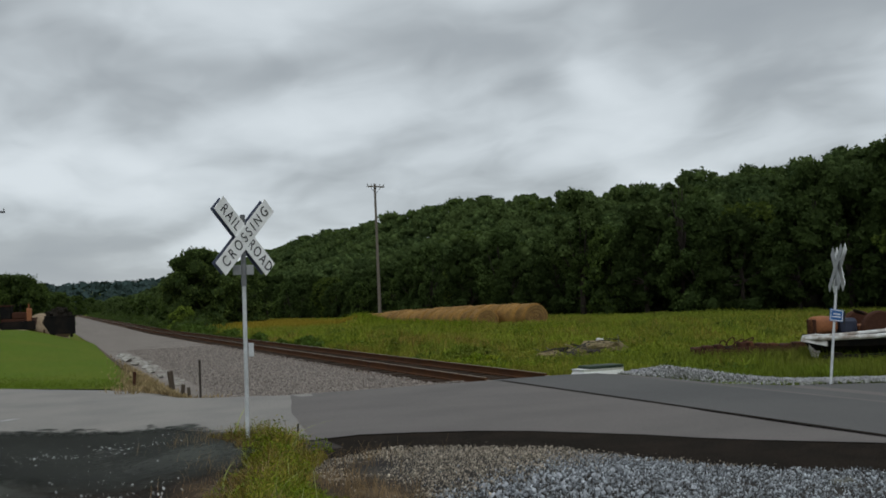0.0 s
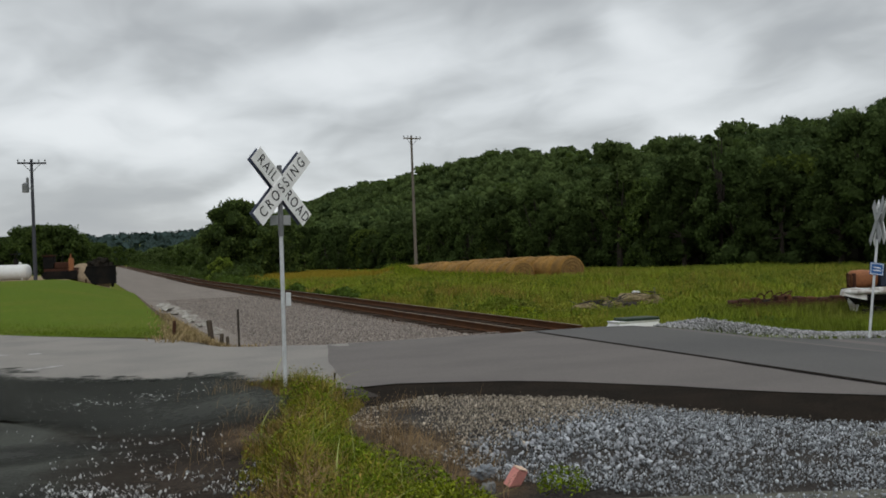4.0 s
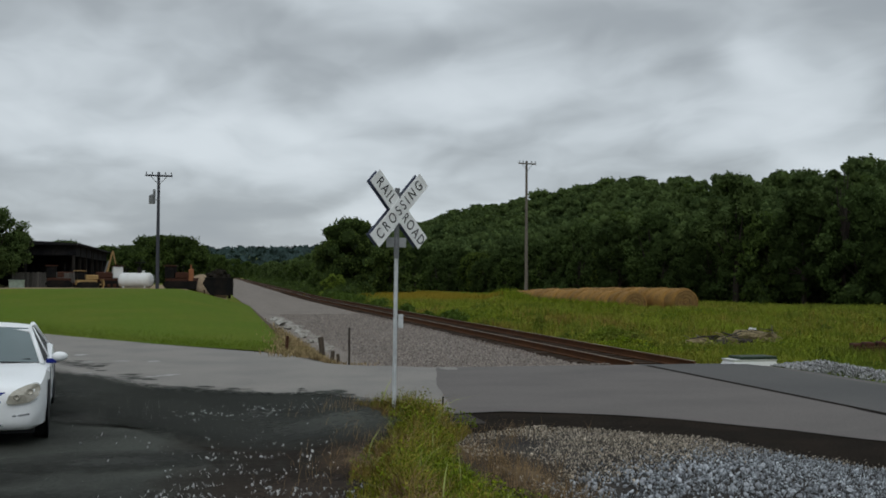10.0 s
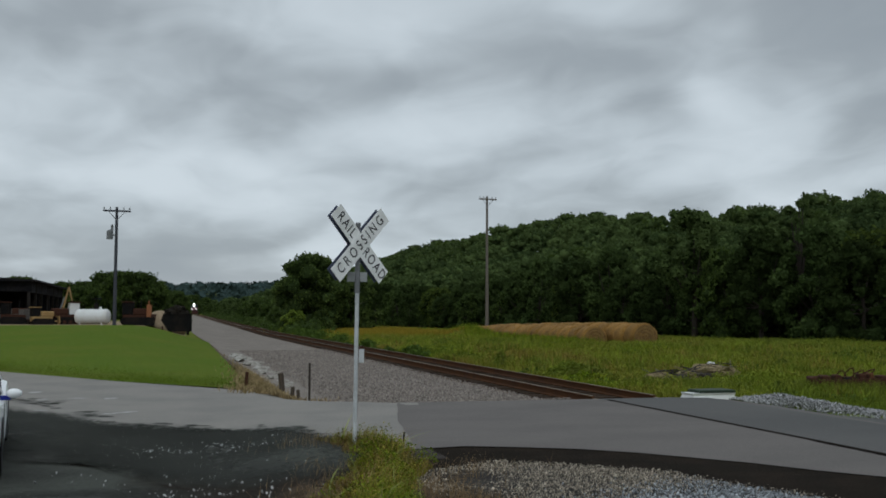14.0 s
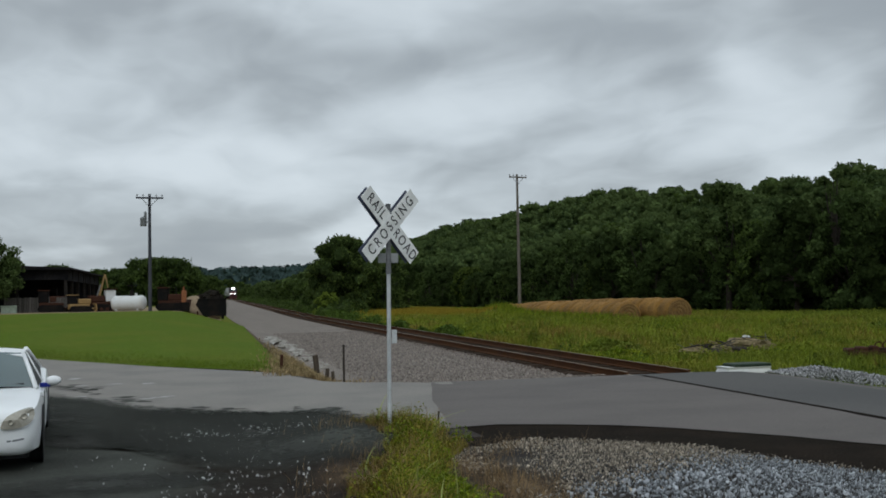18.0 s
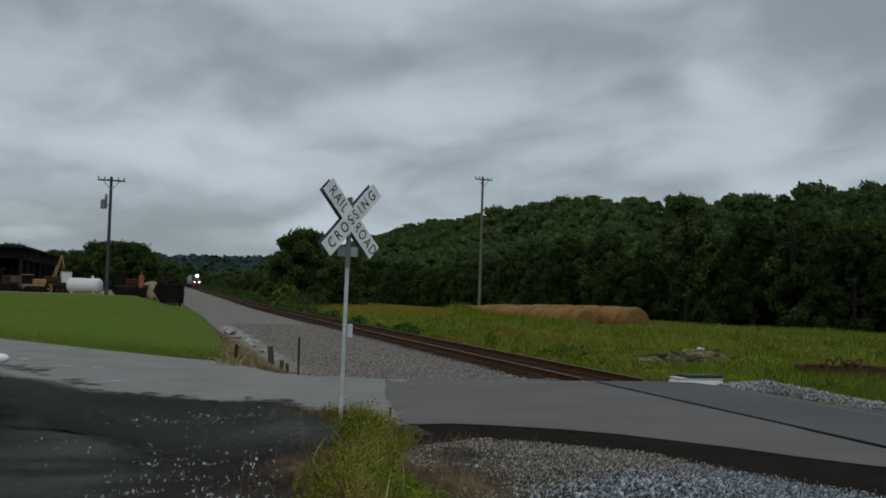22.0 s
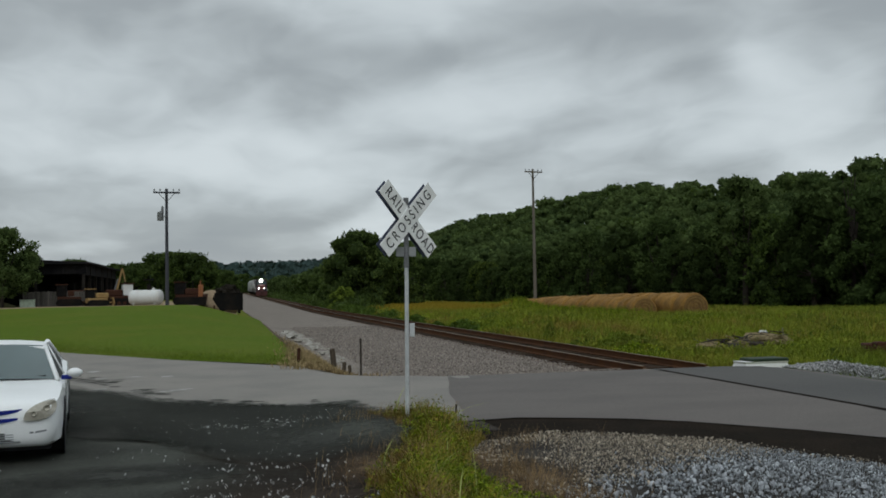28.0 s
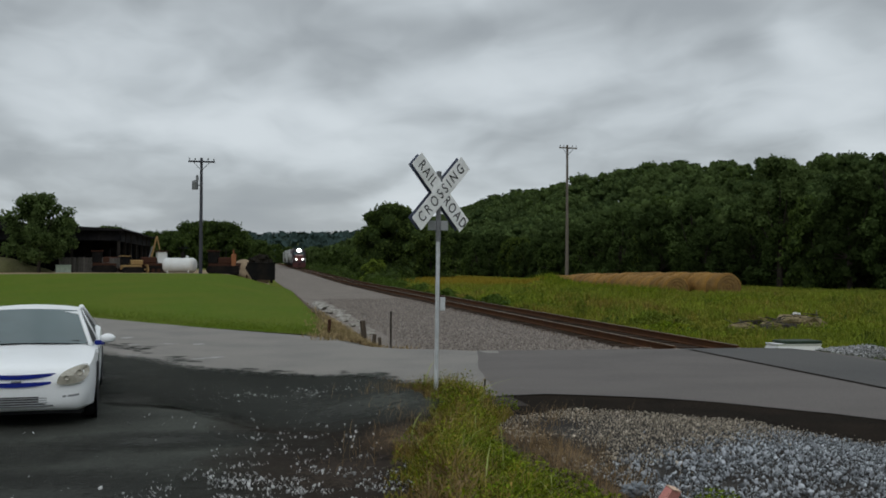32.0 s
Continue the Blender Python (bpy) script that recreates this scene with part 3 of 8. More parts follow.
# ---- the railway ----
def build_track():
    track = thing("railway_track", Matrix(), "single railway track with rusty rails on dark ties", "railway track", kind="structure")
    prof = [(-0.07, 0), (0.07, 0), (0.07, 0.018), (0.012, 0.035), (0.012, 0.125), (0.036, 0.14), (0.036, 0.168), (-0.036, 0.168), (-0.036, 0.14), (-0.012, 0.125), (-0.012, 0.035), (-0.07, 0.018)]
    ends = [(-40, 8.0), (8.0, 21.0), (21.0, 60.0), (60.0, 100.0), (100.0, 500.0)]
    for x in RAILS:
        for y0, y1 in ends:
            z = -0.145 if y0 > 20 else -0.19
            part("rail", loft(B(), [[(x + a, y, z + b + float(grade(y))) for a, b in prof] for y in (y0, y1)]), "rust_rail", track, "rusty brown steel rail")
            bm = B()
            loft(bm, [[(x + a, y, z + b + float(grade(y))) for a, b in ((-0.026, 0.168), (0.026, 0.168), (0.026, 0.171), (-0.026, 0.171))] for y in (y0, y1)])
            part("rail_head", bm, "rail_top", track, "worn bright running surface")
    # ties: single pieces near the crossing, the rest joined
    bm = box(B(), -1.22, 1.22, -0.115, 0.115, -0.17, 0.0, 0.012)
    first = part("tie", bm, "tie", track)
    first.location = (TRACK, 21.35, -0.145)
    y, rng = 21.35, random.Random(4)
    n = 0
    far_v, far_f = [], []
    while y < 330:
        y += 0.51
        if n < 230:
            ob = new("tie", first.data)
            ob.parent = track
            ob.location = (TRACK + rng.uniform(-0.05, 0.05), y, -0.145 + float(grade(y)) + rng.uniform(-0.012, 0.006))
            ob.rotation_euler = (0, 0, rng.uniform(-0.02, 0.02))
        else:
            k = len(far_v)
            zt = -0.14 + float(grade(y))
            far_v += [(TRACK - 1.3, y - 0.11, zt), (TRACK + 1.3, y - 0.11, zt), (TRACK + 1.3, y + 0.11, zt), (TRACK - 1.3, y + 0.11, zt)]
            far_f.append((k, k + 1, k + 2, k + 3))
        n += 1
    raw_mesh("far_ties", far_v, far_f, "tie", track, kind="stuff")
    # spikes and plates on the nearest ties
    plate = box(B(), -0.09, 0.09, -0.14, 0.14, 0, 0.014)
    pl = part("tie_plate", plate, "rust_rail", track)
    pl.location = (RAILS[0], 21.86, -0.147)
    for i in range(1, 60):
        for x in RAILS:
            ob = new("tie_plate", pl.data)
            ob.parent = track
            ob.location = (x, 21.35 + 0.51 * (i + 1), -0.147)
    bm = B()
    prof = [(7.95, -0.235), (8.18, -0.205), (8.6, -0.188), (10.4, -0.186), (10.75, -0.19), (11.1, -0.20), (12.0, -0.29)]
    rows = [[bm.verts.new((x, y, z + float(grade(y)))) for x, z in prof] for y in list(np.arange(21.0, 60, 1.5)) + [80, 100, 140, 220, 500]]
    for a, b in zip(rows, rows[1:]):
        for i in range(len(prof) - 1):
            bm.faces.new((a[i], a[i + 1], b[i + 1], b[i]))
    tagged(link("ballast", bm, M["tie_ballast"]), "brown stained ballast between the ties", "ballast", kind="structure")
    # flangeway and rail in the crossing
    for x, w, label in ((RAILS[0], 0.09, "dark flangeway groove along the rail"),):
        bm = B()
        ys = np.arange(5.0, 21.0, 0.8)
        L = [[bm.verts.new((x + d, y, float(land(x, y)) + 0.014)) for d in (-w / 2, w / 2)] for y in ys]
        for a, b in zip(L, L[1:]):
            bm.faces.new((a[0], a[1], b[1], b[0]))
        part("flangeway", bm, "fresh", track, label)


M["tie_ballast"] = mat("stained_ballast", (0.135, 0.098, 0.070), 0.95, spec=0.05, scale=1.0, fine=20, var=0.6, tint=(0.075, 0.052, 0.037), bump=1.0, dist=0.03)
build_track()


# ---- crossing signs ----
def letters(bm, text, size, m, spacing=1.0):
    """Extruded letters of the built-in font, joined to bm."""
    cu = bpy.data.curves.new("lettering", "FONT")
    cu.body, cu.size, cu.extrude, cu.align_x, cu.align_y = text, size, 0.0015, "CENTER", "CENTER"
    cu.space_character = spacing
    ob = bpy.data.objects.new("lettering", cu)
    scene.collection.objects.link(ob)
    bpy.context.view_layer.update()
    me = ob.to_mesh()
    tmp = bmesh.new()
    tmp.from_mesh(me)
    bmesh.ops.transform(tmp, matrix=m, verts=tmp.verts)
    me2 = bpy.data.meshes.new("lettering")
    tmp.to_mesh(me2)
    tmp.free()
    bm.from_mesh(me2)
    ob.to_mesh_clear()
    bpy.data.objects.remove(ob)
    bpy.data.meshes.remove(me2)
    return bm


def blade(name, parent, tilt, y, words, length=1.22, width=0.228, face=-1):
    """One board of the cross, with its lettering and cap screws; it faces -y."""
    m = pose(0, y, 0, 0, 0, 0) @ pose(0, 0, 0, 0, -tilt, 0)
    bm = box(B(), -length / 2, length / 2, -0.004, 0.004, -width / 2, width / 2, m=m)
    board = part(name, bm, "sign_white", parent, "white painted aluminium board with black lettering")
    flip = pose(0, 0, 0, 90, 0, 0)
    for word, off in words:
        bm = letters(B(), word, 0.20, m @ pose(off, -0.0062, 0, 0, 0, 0) @ flip @ Matrix.Diagonal((0.80, 1, 1, 1)), 1.52 if len(word) > 4 else 1.24)
        part("lettering", bm, "sign_black", board, "black capital letters")
    return board


def crossbuck(x, y, z, turn, lean, head_at=2.77, back="sign_back"):
    post = thing("crossbuck_sign", pose(x, y, z, 0, lean, 0), "white railroad crossing sign on a galvanised steel post", "crossing sign", "crossing signs")
    top = head_at + 0.29
    part("post", tube(B(), (0, 0, -0.2), (0, 0, 2.12), 0.027, 0.027, 14), "steel", post, "bright galvanised round post")
    part("post_top", tube(B(), (0, 0, 2.12), (0, 0, top), 0.034, 0.034, 14), "dull_steel", post, "dark grey upper sleeve")
    head = new("sign_head")
    head.parent = post
    head.matrix_local = pose(0, 0, head_at, 0, 0, turn)
    words = ((("RAIL", -0.345), ("ROAD", 0.355)), (("CROSSING", 0.0),))
    blade("blade", head, -45, -0.044, words[0])
    blade("blade", head, 45, -0.054, words[1])
    for tilt in (-45, 45):
        m = pose(0, 0.032 + (0.01 if tilt > 0 else 0), 0) @ pose(0, 0, 0, 0, tilt, 0)
        part("back_blade", box(B(), -0.60, 0.60, -0.004, 0.004, -0.108, 0.108, m=m), back, head, "plain rear board of the cross")
    for zz in (0.0, 0.16):
        bm = tube(B(), (0, -0.06, zz), (0, 0.06, zz), 0.012, n=8)
        part("bolt", bm, "dull_steel", head)
    return post


M["dull_plate"] = mat("dull_plate", (0.30, 0.31, 0.31), 0.6, metal=0.1, var=0.1, bump=0.02)
c1 = crossbuck(2.36, 13.73, -0.09, 32, 0.5)
bm = box(B(), -0.14, -0.035, -0.012, 0.004, 2.27, 2.40, 0.004)
part("bracket_plate", bm, "dull_plate", c1, "small grey plate behind the cross")
bm = box(B(), 0.035, 0.13, -0.012, 0.004, 2.27, 2.40, 0.004)
part("bracket_plate", bm, "dull_plate", c1, "small grey plate behind the cross")
bm = box(B(), 0.035, 0.105, -0.012, 0.002, 1.20, 1.38, 0.004)
part("marker_plate", bm, "steel", c1, "small pale plate on the post")
c2 = crossbuck(15.42, 18.05, -0.42, 63, 8.4, 2.50, "dull_plate")
bm = box(B(), -0.17, 0.19, -0.05, -0.042, 1.36, 1.62, 0.003)
plate = part("notice_plate", bm, "sign_blue", c2, "blue notice plate with white bars")
bm = B()
for x0, x1, z0, z1 in ((-0.15, 0.17, 1.375, 1.388), (-0.15, 0.17, 1.592, 1.605), (-0.15, -0.138, 1.388, 1.592), (0.158, 0.17, 1.388, 1.592), (-0.10, 0.12, 1.45, 1.468), (-0.08, 0.10, 1.51, 1.528)):
    box(bm, x0, x1, -0.054, -0.0505, z0, z1)
part("writing_bars", bm, "sign_white", plate)
bm = box(B(), 0.21, 0.24, -0.05, -0.02, 1.33, 1.6)
part("plate_edge", bm, "sign_black", c2)


# ---- utility poles ----
def utility_pole(x, y, height, turn, transformer, wood="pole_wood"):
    z = ground_at(x, y)
    pole = thing("utility_pole", pose(x, y, z), "tall weathered wooden utility pole with a crossarm", "utility pole", "utility poles")
    part("shaft", tube(B(), (0, 0, -0.5), (0, 0, height), 0.135 if transformer else 0.165, 0.095, 14), wood, pole)
    a = height - 0.28
    r = pose(0, 0, 0, 0, 0, turn)
    part("crossarm", box(B(), -0.92, 0.92, -0.20, -0.10, a - 0.06, a + 0.06, 0.008, m=r), wood, pole)
    for s in (-1, 1):
        bm = B()
        p, q = r @ Vector((0.55 * s, -0.15, a - 0.05)), r @ Vector((0.02 * s, -0.13, a - 0.62))
        tube(bm, p, q, 0.022, n=6)
        part("brace", bm, "dull_steel", pole)
    for d in (-0.85, -0.45, 0.45, 0.85):
        p = r @ Vector((d, -0.15, a + 0.06))
        bm = lathe(B(), [(0.015, 0), (0.015, 0.06), (0.05, 0.07), (0.055, 0.11), (0.035, 0.15), (0.045, 0.17), (0.01, 0.2)], 10, Matrix.Translation(p))
        part("insulator", bm, "dull_steel", pole, "small grey insulator")
    if transformer:
        for zz, rr, hh, dx in ((height - 2.25, 0.22, 0.62, -0.42), (height - 1.75, 0.09, 0.5, -0.28)):
            bm = lathe(B(), [(rr * 0.9, 0), (rr, 0.03), (rr, hh - 0.06), (rr * 0.7, hh), (rr * 0.2, hh + 0.05)], 14, Matrix.Translation((dx, -0.1, zz)))
            part("transformer" if rr > 0.1 else "cutout", bm, "dull_steel", pole, "grey can on the pole")
        part("mount", box(B(), -0.35, 0.1, -0.14, -0.06, height - 2.0, height - 1.92), "dull_steel", pole)
    return pole


M["pole_dark"] = mat("creosoted_pole_wood", (0.060, 0.062, 0.074), 0.9, scale=1.2, fine=30, var=0.3, tint=(0.04, 0.04, 0.05), bump=0.5, dist=0.01, rot=(4, 4, 0.4))
utility_pole(-3.92, 75.5, 9.2 - 1.0, 8, True, "pole_dark")
p2 = utility_pole(27.75, 91.5, 12.75, 14, False)


# ---- hay bales ----
M["hay_end"] = mat("coiled_hay", (0.20, 0.118, 0.040), 0.95, scale=3, fine=20, var=0.4, tint=(0.12, 0.07, 0.025), stain=0.8, bump=1.0, dist=0.03)
def hay_bales():
    rng = random.Random(8)
    variants = []
    for k in range(3):
        bm = B()
        n, r = 28, 0.80
        rings = [(0.02, -0.70), (0.12, -0.73), (0.2, -0.69), (0.3, -0.735), (0.4, -0.69), (0.5, -0.735), (0.6, -0.69), (0.68, -0.73), (r - 0.01, -0.70), (r, -0.64), (r + 0.015, -0.3), (r, 0.0), (r + 0.015, 0.35), (r, 0.66), (0.68, 0.73), (0.45, 0.735), (0.02, 0.72)]
        lathe(bm, rings, n)
        for v in bm.verts:
            d = noise.noise_vector(v.co * 2.6 + Vector((k * 7, 0, 0))) * 0.045
            v.co += d
            if v.co.y < -0.5:
                v.co.y = -0.5 + (v.co.y + 0.5) * 0.55
        me_ob = link("hay_bale", bm, "hay", smooth=True)
        part("rolled_end", lathe(B(), [(0.02, 0.735), (0.1, 0.765), (0.2, 0.74), (0.3, 0.77), (0.4, 0.742), (0.5, 0.772), (0.6, 0.745), (0.67, 0.765), (0.70, 0.735), (0.70, 0.70), (0.02, 0.70)], 28), "hay_end", me_ob, "darker coiled end of the bale")
        # strands that stick out of the skin
        sv, sf = [], []
        for i in range(700):
            a, zz = rng.uniform(0, 6.283), rng.uniform(-0.72, 0.72)
            base = Vector((0.755 * math.cos(a), 0.755 * math.sin(a), zz))
            if base.y < -0.45:
                continue
            t = Vector((-math.sin(a), math.cos(a), rng.uniform(-0.5, 0.5))).normalized()
            o = Vector((math.cos(a), math.sin(a), 0))
            tip = base + t * rng.uniform(0.05, 0.16) + o * rng.uniform(0.01, 0.05)
            side = Vector((0, 0, 1)) * 0.008
            q = len(sv)
            sv += [tuple(base - side), tuple(base + side), tuple(tip)]
            sf.append((q, q + 1, q + 2))
        st = raw_mesh("loose_strands", sv, sf, "straw", me_ob, kind="stuff")
        tagged(me_ob, "round hay bale, tan and weathered, in a row", "hay bale", "rows of hay bales")
        variants.append(me_ob)
    i = 0
    for row, (x0, y0, x1, y1, count) in enumerate(((26.95, 57.4, 27.6, 88.5, 21), (25.2, 60.6, 25.7, 87.5, 18))):
        for k in range(count):
            f = k / (count - 1)
            x, y = x0 + (x1 - x0) * f + rng.uniform(-0.08, 0.08), y0 + (y1 - y0) * f
            m = pose(x, y, (0.53, 0.31)[row] - (0.34, 0.26)[row] * f ** 1.5 + rng.uniform(-0.05, 0.04), 90, 0, rng.uniform(-5, 5))
            if i < 3:
                variants[i].matrix_world = m
            else:
                copy_thing(variants[i % 3], m)
            i += 1


hay_bales()


# ---- trees ----
def leaf_quads(rng, centres, size, squash=0.75):
    """A small bent leaf clump (two triangles) at each centre, turned at random."""
    n = len(centres)
    a = rng.normal(size=(n, 3))
    a /= np.linalg.norm(a, axis=1, keepdims=True)
    b = np.cross(a, rng.normal(size=(n, 3)))
    b /= np.linalg.norm(b, axis=1, keepdims=True)
    s = size * rng.uniform(0.6, 1.35, (n, 1))
    c = np.cross(a, b) * s * 0.25
    v = np.stack([centres - a * s, centres + b * s * squash + c, centres + a * s, centres - b * s * squash + c], 1).reshape(-1, 3)
    i = np.arange(n) * 4
    return v, np.stack([i, i + 1, i + 2, i + 3], 1)


def crown_points(rng, n, lobes, out=0.55):
    """Points in the outer parts of many lobes, thick on top and ragged at the skin."""
    w = np.array([l[3] ** 2 for l in lobes])
    pick = rng.choice(len(lobes), n, p=w / w.sum())
    L = np.array(lobes)[pick]
    d = rng.normal(size=(n, 3)) + np.array([0, 0, 0.25])
    away = L[:, :3] - np.array([0, 0, L[:, 2].mean()])
    d += out * away / (np.linalg.norm(away, axis=1, keepdims=True) + 1e-6)
    d /= np.linalg.norm(d, axis=1, keepdims=True)
    r = L[:, 3:4] * rng.uniform(0.45, 1.0, (n, 1)) ** 0.6 * (1 + 0.30 * np.sin(5 * d[:, :1] + 3 * pick[:, None]) * np.sin(6 * d[:, 1:2] + pick[:, None]))
    r *= np.where(rng.uniform(size=(n, 1)) < 0.06, rng.uniform(1.05, 1.35, (n, 1)), 1.0)
    return L[:, :3] + d * r * np.array([1, 1, 0.85])


def make_lobes(rng, height, width, base, count, ground=False):
    """Bunches of foliage on limbs round a trunk: a rounded, uneven crown."""
    lobes = []
    lean = rng.uniform(-0.06, 0.06, 2) * width
    for i in range(count):
        u = (i + rng.uniform(0.1, 0.9)) / count
        z = base + (height - base) * (0.06 + 0.90 * u)
        reach = width / 2 * math.sin(math.pi * (0.20 + 0.74 * u)) ** 0.75 * rng.uniform(0.82, 1.12)
        a = i * 2.39996 + rng.uniform(-0.7, 0.7)
        q = rng.uniform(0.62, 0.92) if i % 4 else rng.uniform(0.1, 0.5)
        r = width * rng.uniform(0.085, 0.150)
        lobes.append((reach * q * math.cos(a) + lean[0] * u, reach * q * math.sin(a) + lean[1] * u, min(z, height - r * 0.8), r))
    if ground:
        for i in range(count // 3):
            a, q = rng.uniform(0, 6.283), rng.uniform(0.2, 1.0)
            lobes.append((width * 0.42 * q * math.cos(a), width * 0.42 * q * math.sin(a), height * rng.uniform(0.04, 0.16), width * rng.uniform(0.10, 0.16)))
    return lobes


def core_mesh(lobes, shrink=0.82):
    bm = B()
    for x, y, z, r in lobes:
        res = bmesh.ops.create_icosphere(bm, subdivisions=1, radius=r * shrink)
        for v in res["verts"]:
            v.co += noise.noise_vector(v.co * 1.9 + Vector((x, y, z))) * r * 0.55
            v.co += Vector((x, y, z))
    return bm


def tree(seed, height, width, base, leaves, size, leaf="leaf", name="tree", label="broad dark green deciduous tree", lobes_n=30, ground=False, core=0.66):
    rng = np.random.default_rng(seed)
    t = thing(name, Matrix(), label, "tree")
    lobes = make_lobes(rng, height, width, base, lobes_n, ground)
    bm = B()
    tube(bm, (0, 0, -0.4), (0.05 * height * rng.uniform(-1, 1) * 0.3, 0, height * 0.55), 0.026 * height, 0.010 * height, 9)
    for l in lobes[::max(1, len(lobes) // 8)]:
        z0 = height * rng.uniform(0.15, 0.4)
        tube(bm, (0, 0, z0), (l[0] * 0.9, l[1] * 0.9, max(l[2], z0)), 0.009 * height, 0.003 * height, 6)
    part("trunk", bm, "bark", t)
    # filler lumps behind the leaves, coloured dark as the crown's inner shade
    crown = part("crown", core_mesh(lobes, core), "shaded_core", t, "dense leafy crown round a shade-dark core")
    v, f = leaf_quads(rng, crown_points(rng, leaves, lobes), size, 0.6)
    raw_mesh("leaves", v, f, leaf, crown, kind="stuff")
    return t


def woods():
    """The wooded hill: single trees along its edge, the rest as one mass."""
    rng = np.random.default_rng(11)
    protos = [tree(20 + i, h, wd, b, 3900, 0.185, lf, label="tall dark green tree at the edge of the woods", lobes_n=46, ground=i % 3 < 2) for i, (h, wd, b, lf) in enumerate(
        ((9.5, 7.5, 0.9, "leaf_edge"), (8.4, 7.0, 0.7, "leaf_edge"), (10.2, 7.0, 1.2, "leaf_edge"), (7.6, 6.5, 0.5, "leaf_mid"), (9.0, 6.2, 1.0, "leaf_edge"), (8.0, 7.6, 0.6, "leaf_light")))]
    used = [False] * len(protos)

    def edge_x(y):
        return float(np.interp(y, [-10, 47, 75, 141, 200, 330, 480], [50, 47, 42, 31, 26, 22, 20]))

    y = 14.0
    k = 0
    while y < 250:
        for row in range(2):
            x = edge_x(y) + 1.5 + row * 4.6 + rng.uniform(-1.2, 1.2)
            yy = y + rng.uniform(-1, 1) + row * 2
            i = int(rng.choice(6, p=(0.24, 0.2, 0.2, 0.13, 0.17, 0.06)))
            s = rng.uniform(0.78, 1.12) * float(np.interp(y, [40, 75, 110, 150], [1.0, 0.92, 0.70, 0.62]))
            m = pose(x, yy, ground_at(x, yy) - 0.1, 0, 0, rng.uniform(0, 360))
            if not used[i]:
                used[i] = True
                protos[i].matrix_world = m
            else:
                t = copy_thing(protos[i], m)
                t.scale = (s, s, s * rng.uniform(0.95, 1.1))
            k += 1
        y += 4.4 if y < 90 else 3.8
    ys = [-20, 14, 47, 75, 141, 200, 330, 480]
    # dark sheet that paints the shade below the crowns onto the ground
    sheet("forest_floor", [(edge_x(v) + 0.5, v) for v in ys] + [(140, 480), (140, -20)], "forest_floor", 0.04, "forest floor under the trees, their shade put into its dark brown", "forest floor", 6.0)
    # the mass behind
    shades = ("leaf", "leaf_deep", "leaf_mid")
    vs, fs, n = {k: [] for k in shades}, {k: [] for k in shades}, dict.fromkeys(shades, 0)
    cs, cf, cn = [], [], 0
    near_kinds, far_kinds = [], []
    for i in range(10):
        r2 = np.random.default_rng(50 + i)
        near = i < 6
        lobes = make_lobes(r2, 10.5, 7.8, 3.2, 34 if near else 18)
        bm = core_mesh(lobes, 0.66 if near else 0.8)
        bm.verts.ensure_lookup_table()
        cv = np.array([v.co[:] for v in bm.verts])
        cfa = np.array([[v.index for v in f.verts] for f in bm.faces])
        bm.free()
        (near_kinds if near else far_kinds).append((leaf_quads(r2, crown_points(r2, 1500 if near else 560, lobes), 0.225 if near else 0.33, 0.6), cv, cfa))
    for x in np.arange(46, 101, 5.2):
        for y in np.concatenate([np.arange(24, 150, 5.6), np.arange(150, 260, 6.6), np.arange(260, 500, 9.0)]):
            px, py = x + rng.uniform(-2.6, 2.6) - 10 * float(smooth01(90, 200, y)), y + rng.uniform(-2.6, 2.6)
            if px < edge_x(py) + 7 or px / max(py, 1) > 1.25:
                continue
            kinds = near_kinds if py < 150 else far_kinds
            (lv, lf), cv, cfa = kinds[int(rng.integers(len(kinds)))]
            a, s = rng.uniform(0, 6.283), rng.uniform(0.70, 1.08) * (1 + 0.12 * float(smooth01(220, 320, py)))
            if rng.uniform() < 0.06:
                s *= 1.15
            wide = rng.uniform(0.95, 1.12)
            R = np.array([[math.cos(a), -math.sin(a), 0], [math.sin(a), math.cos(a), 0], [0, 0, 1]]) * (s * np.array([[wide], [wide], [1.0]]))
            o = np.array([px, py, float(land(px, py)) - 1.0 - 5.6 * (s - 0.74)])
            q = rng.uniform()
            shade = "leaf_deep" if q < 0.34 else "leaf_mid" if q > 0.90 else "leaf"
            vs[shade].append(lv @ R.T + o)
            fs[shade].append(lf + n[shade])
            n[shade] += len(lv)
            cs.append(cv @ R.T + o)
            cf.append(cfa + cn)
            cn += len(cv)
    hill = raw_mesh("hill_woods", np.concatenate(vs["leaf"]), np.concatenate(fs["leaf"]), "leaf", None, "dense dark green summer woods covering the hillside", "woods", "stuff")
    for k in shades[1:]:
        raw_mesh("foliage", np.concatenate(vs[k]), np.concatenate(fs[k]), k, hill, kind="stuff")
    raw_mesh("inner_foliage", np.concatenate(cs), np.concatenate(cf), "leaf", hill, kind="stuff")


# near-black brown: the shade under the trees is in the colour
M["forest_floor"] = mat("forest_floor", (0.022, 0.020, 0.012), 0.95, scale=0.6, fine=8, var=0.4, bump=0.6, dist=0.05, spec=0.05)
M["leaf_deep"] = mat("leaf_deep", (0.062, 0.094, 0.032), 0.8, scale=0.11, fine=1.2, var=0.25, tint=(0.038, 0.060, 0.022), stain=0.95, bump=0, isl=0.14, spec=0.02, thin=0.3)
M["leaf_edge"] = mat("leaf_edge", (0.050, 0.074, 0.022), 0.8, scale=0.25, fine=1.5, var=0.3, tint=(0.028, 0.045, 0.014), stain=0.9, bump=0, isl=0.20, rnd=0.40, spec=0.02, thin=0.3)
